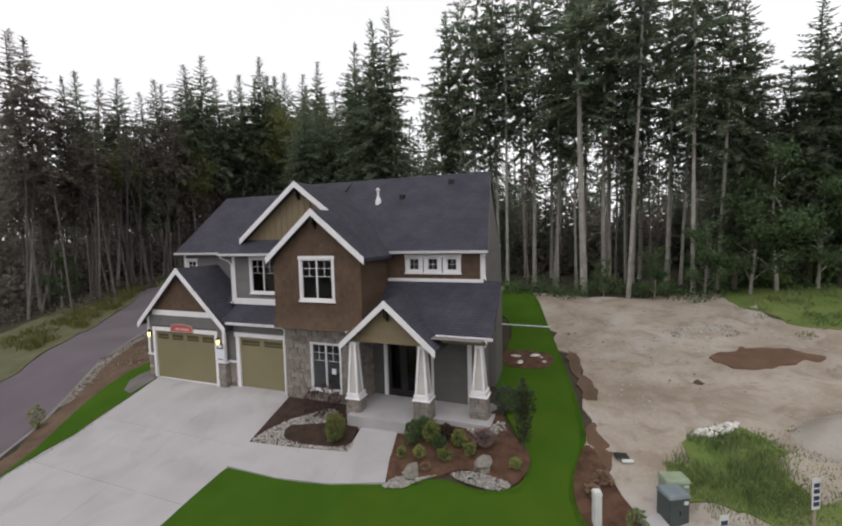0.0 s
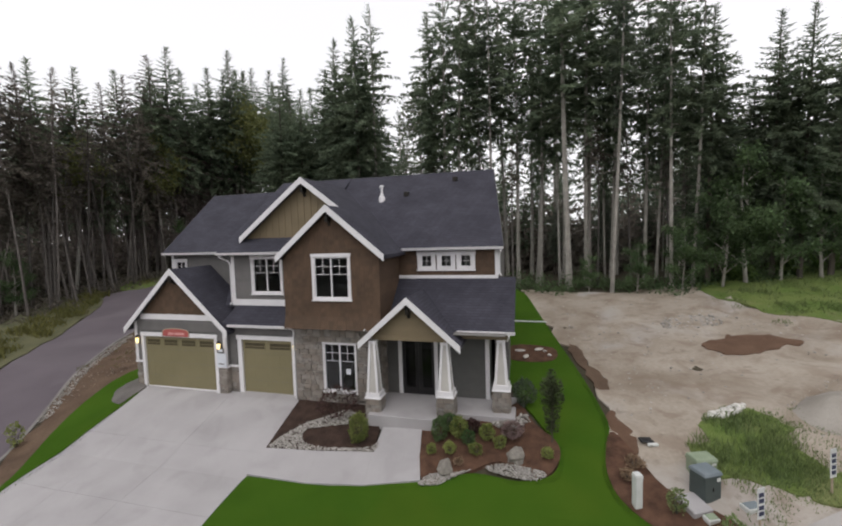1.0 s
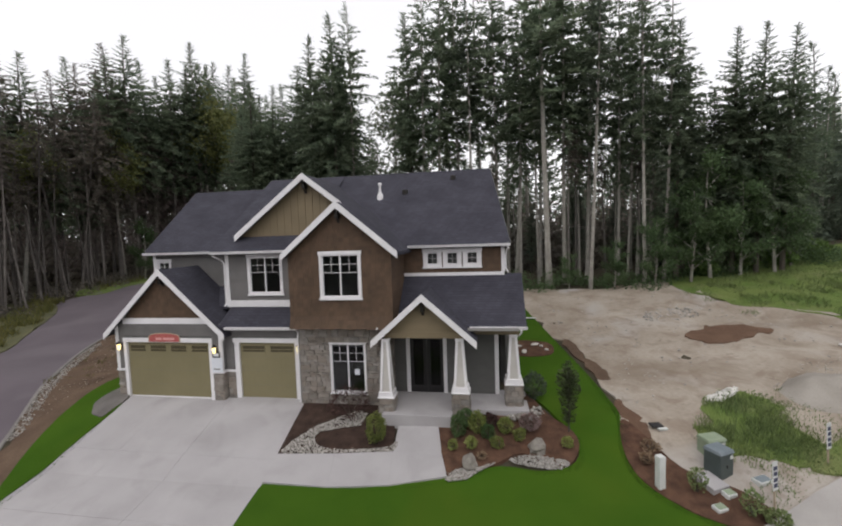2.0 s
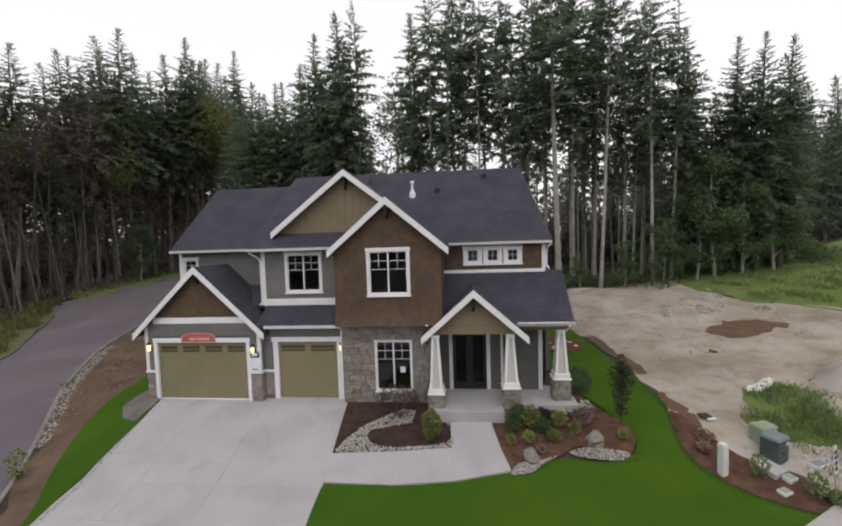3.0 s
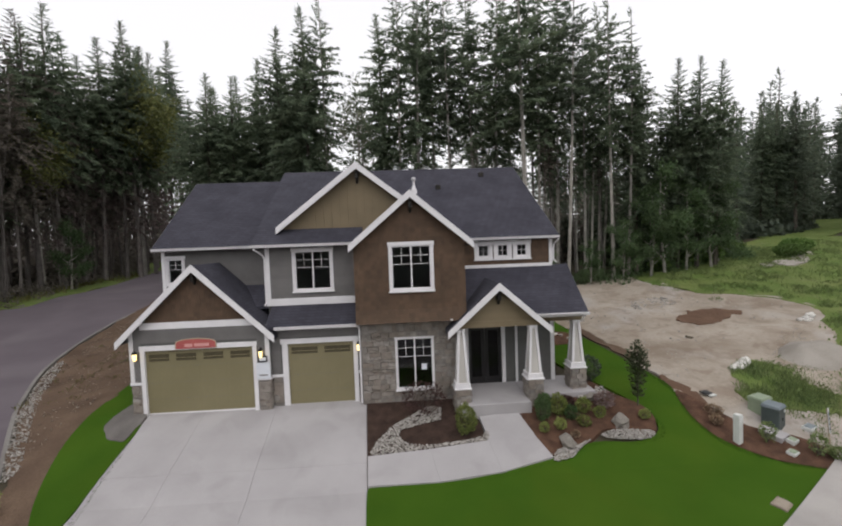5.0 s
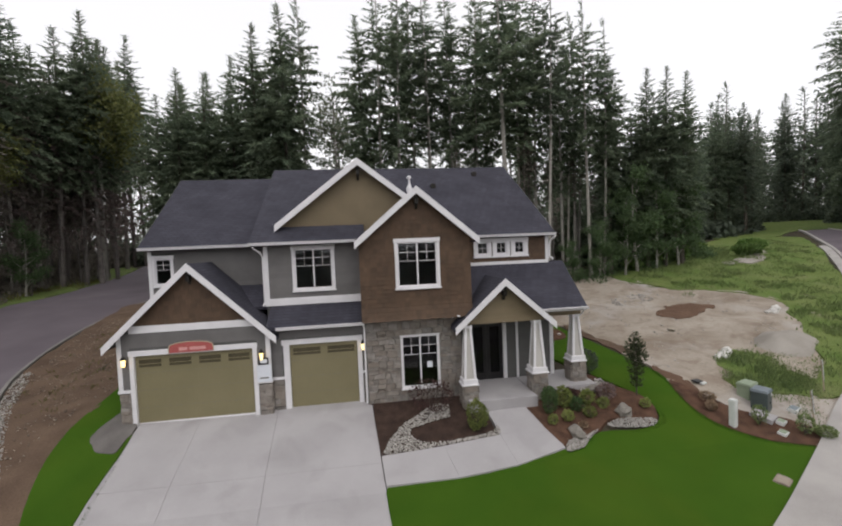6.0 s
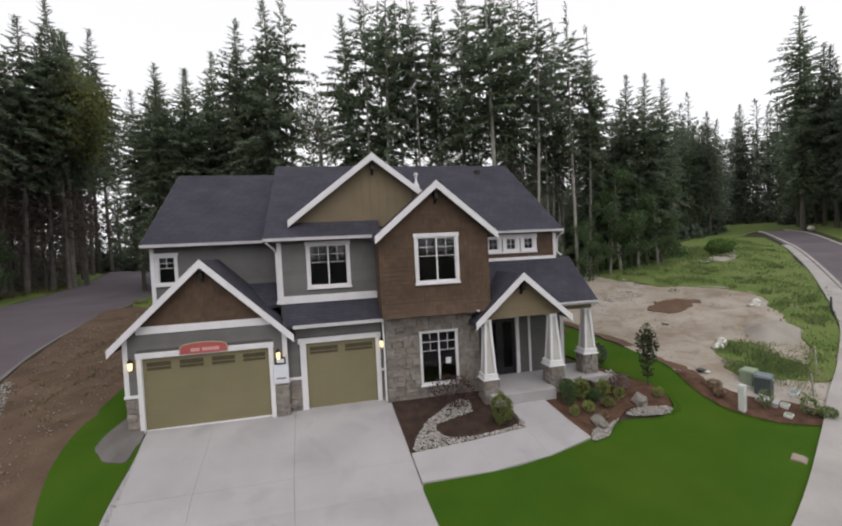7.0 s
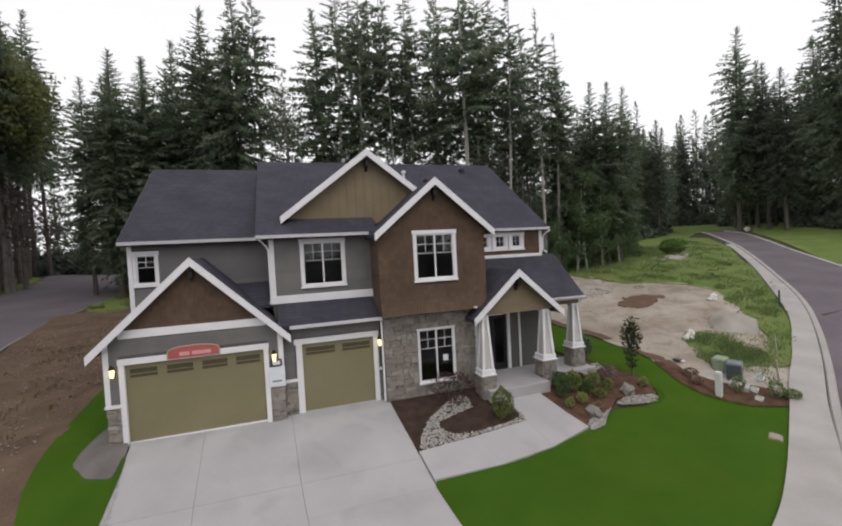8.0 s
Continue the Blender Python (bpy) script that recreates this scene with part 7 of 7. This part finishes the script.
ped(20.32, -3.22, 20)
cabinet(22.15, -2.55, 28, 0.55, 0.50, 0.58, M_UTILDARK, M_UTILTOP, "dark green transformer box with a grey lid")
cabinet(22.3, -1.85, 20, 0.62, 0.44, 0.38, M_UTILGREEN, M_UTILGREEN, "low pale green utility box on the bare lot")
bm = bmesh.new()
box(bm, -0.30, 0.30, -0.36, 0.30, -0.2, 0.05)
solid("concrete_pad", soften(bm, 0.02), M_CONCRETE, "square concrete pad in front of the transformer box", "pad", m=pose(21.72, -2.98, land(21.72, -2.98) + 0.12, 9, 0, 28))
for x, y in ((22.0, -3.4), (21.55, -3.85)):
    v = thing("meter_lid", "small pale green meter lid set in mulch", "utility lid", "meter lids in the mulch", m=pose(x, y, land(x, y) + 0.12, 8, 0, 25))
    bm = bmesh.new()
    box(bm, -0.16, 0.16, -0.12, 0.12, -0.15, 0.06)
    part("box", soften(bm, 0.015), M_PLASTIC, v)
    bm = bmesh.new()
    box(bm, -0.13, 0.13, -0.09, 0.09, 0.06, 0.075)
    part("lid", bm, M_UTILGREEN, v)
v = thing("meter_lid", "small grey utility lid set in pale soil", "utility lid", m=pose(23.1, -2.9, land(23.1, -2.9) + 0.06, 6, 0, 25))
bm = bmesh.new()
box(bm, -0.24, 0.24, -0.14, 0.14, -0.15, 0.07)
part("box", soften(bm, 0.015), M_PLASTIC, v)
bm = bmesh.new()
box(bm, -0.20, 0.20, -0.11, 0.11, 0.07, 0.082)
part("lid", bm, M_UTILTOP, v)
v = thing("valve_cover", "tan utility cover set flush in the lawn", "utility cover", m=pose(19.45, -5.65, land(19.45, -5.65) + 0.10, 6, 0, 30))
bm = bmesh.new()
box(bm, -0.26, 0.26, -0.18, 0.18, -0.1, 0.01)
part("frame", soften(bm, 0.006), M_BANKSTONE, v)
bm = bmesh.new()
box(bm, -0.21, 0.21, -0.13, 0.13, 0.01, 0.018)
part("lid", bm, M_DIRT, v)


def stake_sign(x, y, lean, tall):
    s = thing("stake_sign", "narrow white and navy lot sign on a wooden stake", "sign", "lot signs along the sidewalk", m=pose(x, y, land(x, y) + 0.05, lean, 6, 37))
    bm = bmesh.new()
    box(bm, -0.02, 0.02, -0.02, 0.02, -0.3, tall)
    part("stake", bm, M_STAKE, s)
    bm = bmesh.new()
    box(bm, -0.14, 0.14, -0.034, -0.021, tall - 0.72, tall + 0.02)
    part("panel", bm, M_PLASTIC, s)
    for z in (0.10, 0.24, 0.40, 0.54):
        bm = bmesh.new()
        box(bm, -0.10, 0.10, -0.040, -0.035, tall - z - 0.1, tall - z)
        part("print", bm, M_NAVY, s, "navy print bar")


M_STAKE = mat("weathered_stake_wood", (0.30, 0.24, 0.17), (0.42, 0.35, 0.26), scale=4, rough=0.9)
M_NAVY = mat("navy_print", (0.02, 0.025, 0.06), (0.03, 0.035, 0.08), rough=0.6, bump=0)
stake_sign(25.1, -2.35, -4, 1.2)
stake_sign(22.9, -3.75, -5, 1.2)
bm = bmesh.new()
tube(bm, [(0, 0, -0.3), (0, 0, 0.95)], [0.05, 0.05], 8)
solid("marker_post", bm, M_UTILDARK, "dark marker post standing at the sidewalk's edge", "post", m=pose(32.8, 2.1, land(32.8, 2.1)))
bm = stone_shape(random.Random(5), 0.8, 0.3, 2)
solid("boulder", bm, M_PEBBLE, "whitish boulder beside the far end of the street", "boulder", m=pose(67.0, 26.2, land(67, 26.2) + 0.4) @ Matrix.Diagonal((0.8, 0.7, 0.8, 1)))
d = thing("debris", "scrap of dark sheet with a pale edge on the dirt", "debris", m=pose(21.1, -0.82, land(21.1, -0.82) + 0.12, 10, 4, 20))
bm = bmesh.new()
box(bm, -0.22, 0.2, -0.13, 0.12, 0.0, 0.05)
part("sheet", soften(bm, 0.015), M_BLACK, d)
bm = bmesh.new()
box(bm, -0.05, 0.28, -0.24, -0.14, -0.04, 0.015)
part("edge", bm, M_PLASTIC, d)
bm = bmesh.new()
tube(bm, [(x, 10.2 - 0.1 * (x - 15.2), land(x, 10.1) + 0.13) for x in (15.2, 16, 16.8, 17.6, 18.4)], [0.045] * 5, 6)
solid("drain_pipe", bm, M_PLASTIC, "white drain pipe lying across the side lawn", "pipe")
for i, (x, y) in enumerate(((17.0, 5.9), (17.9, 6.1), (17.3, 5.2), (18.4, 5.4), (18.2, 5.9))):
    bm = stone_shape(random.Random(40 + i), 0.4, 0.25, 2)
    solid("stepping_stone", bm, M_PEBBLE, "flat pale stone in the side bed", "stone", "stones in the side bed", m=pose(x, y, land(x, y) + 0.16, 0, 0, 40 * i) @ Matrix.Diagonal((0.55 if i < 3 else 0.2, 0.28 if i < 3 else 0.2, 0.3, 1)))


# ---- stone facing, laid last ----
STONE_SHAPES = []
for k in range(7):
    bm = bmesh.new()
    rg = random.Random(90 + k)
    vs = hexa(bm, [(-0.5, 0, -0.5), (-0.5, 1, -0.5), (0.5, 1, -0.5), (0.5, 0, -0.5), (-0.5, 0, 0.5), (-0.5, 1, 0.5), (0.5, 1, 0.5), (0.5, 0, 0.5)])
    bmesh.ops.bevel(bm, geom=[e for e in bm.edges if all(v.co.y < 0.5 for v in e.verts)], offset=0.09, segments=1, affect="EDGES", profile=0.5)
    for v in bm.verts:
        if v.co.y < 0.5:
            v.co += Vector((rg.uniform(-0.07, 0.07), rg.uniform(-0.35, 0.3), rg.uniform(-0.09, 0.09)))
    STONE_SHAPES.append(mesh_of("stone", bm, M_STONE))


def lay_stones(parent, m, w, h, seed, holes=(), deep=0.05):
    """Ledge stones over a panel w by h, whose lower corner and facing are given by m (x along, -y outward, z up)."""
    rg = random.Random(seed)
    z = 0.0
    while z < h - 0.03:
        row = min(rg.choice((0.10, 0.14, 0.19, 0.24, 0.28)), h - z)
        x = 0.0
        while x < w - 0.03:
            L = min(rg.uniform(0.15, 0.46) * (1.0 if row < 0.2 else 1.1), w - x)
            if w - x - L < 0.10:
                L = w - x
            tall = row
            for a, b in minus(x, x + L, [(q[0], q[1]) for q in holes if q[2] < z + tall * 0.8 and q[3] > z + tall * 0.2]):
                if b - a < 0.04:
                    continue
                ob = bpy.data.objects.new("stone", rg.choice(STONE_SHAPES))
                scene.collection.objects.link(ob)
                ob.parent = parent
                split = tall > 0.21 and rg.random() < 0.45 and b - a > 0.2
                ob.matrix_basis = m @ pose((a + b) / 2 + rg.uniform(-0.008, 0.008), -deep * rg.uniform(0.6, 1.3), z + tall / 2 + (tall * 0.18 if split else 0) + rg.uniform(-0.01, 0.01), 0, rg.uniform(-6, 6), 0) @ Matrix.Diagonal((b - a - 0.012, deep, tall * (0.62 if split else 1) - 0.012, 1))
                if split:
                    low = ob.copy()
                    scene.collection.objects.link(low)
                    low.matrix_basis = m @ pose((a + b) / 2, -deep * rg.uniform(0.6, 1.2), z + tall * 0.18, 0, rg.uniform(-6, 6), 0) @ Matrix.Diagonal((b - a - 0.014, deep, tall * 0.34, 1))
            x += L
        z += row


lay_stones(stone_wall, pose(8.10, -0.02, -0.62), 3.58, 3.80, 1, [(W3[0] - 8.10, W3[1] - 8.10, W3[2] + 0.62, W3[3] + 0.62)])
lay_stones(stone_wall, pose(11.68, 0.0, 0.02, 0, 0, 90), 1.1, 3.1, 2)
for i, (pier, (cx, cy, foot, z0, cap)) in enumerate(PIERS):
    a = foot * 0.46
    for k, (dx, dy) in enumerate(((-a, -a), (a, -a), (a, a), (-a, a))):
        lay_stones(pier, pose(cx + dx, cy + dy, z0, 0, 0, 90 * k), 2 * a, cap - z0, 20 + 4 * i + k, deep=0.05)
lay_stones(garage_wall, pose(-0.38, 0.0, -0.2), 0.38, 1.42, 50, deep=0.05)
lay_stones(garage_wall, pose(4.20, 0.0, -0.2), 0.46, 1.38, 51, deep=0.05)
lay_stones(garage_wall, pose(4.62, 0.0, -0.2, 0, 0, 90), 0.24, 1.38, 52, deep=0.05)
lay_stones(garage_wall, pose(4.68, 0.24, -0.2), 0.38, 1.38, 53, deep=0.05)
lay_stones(garage_wall, pose(7.93, 0.24, -0.2), 0.1, 1.38, 54, deep=0.05)
lay_stones(garage_wall, pose(-0.36, 2.2, -0.1, 0, 0, -90), 2.2, 1.32, 55, deep=0.05)
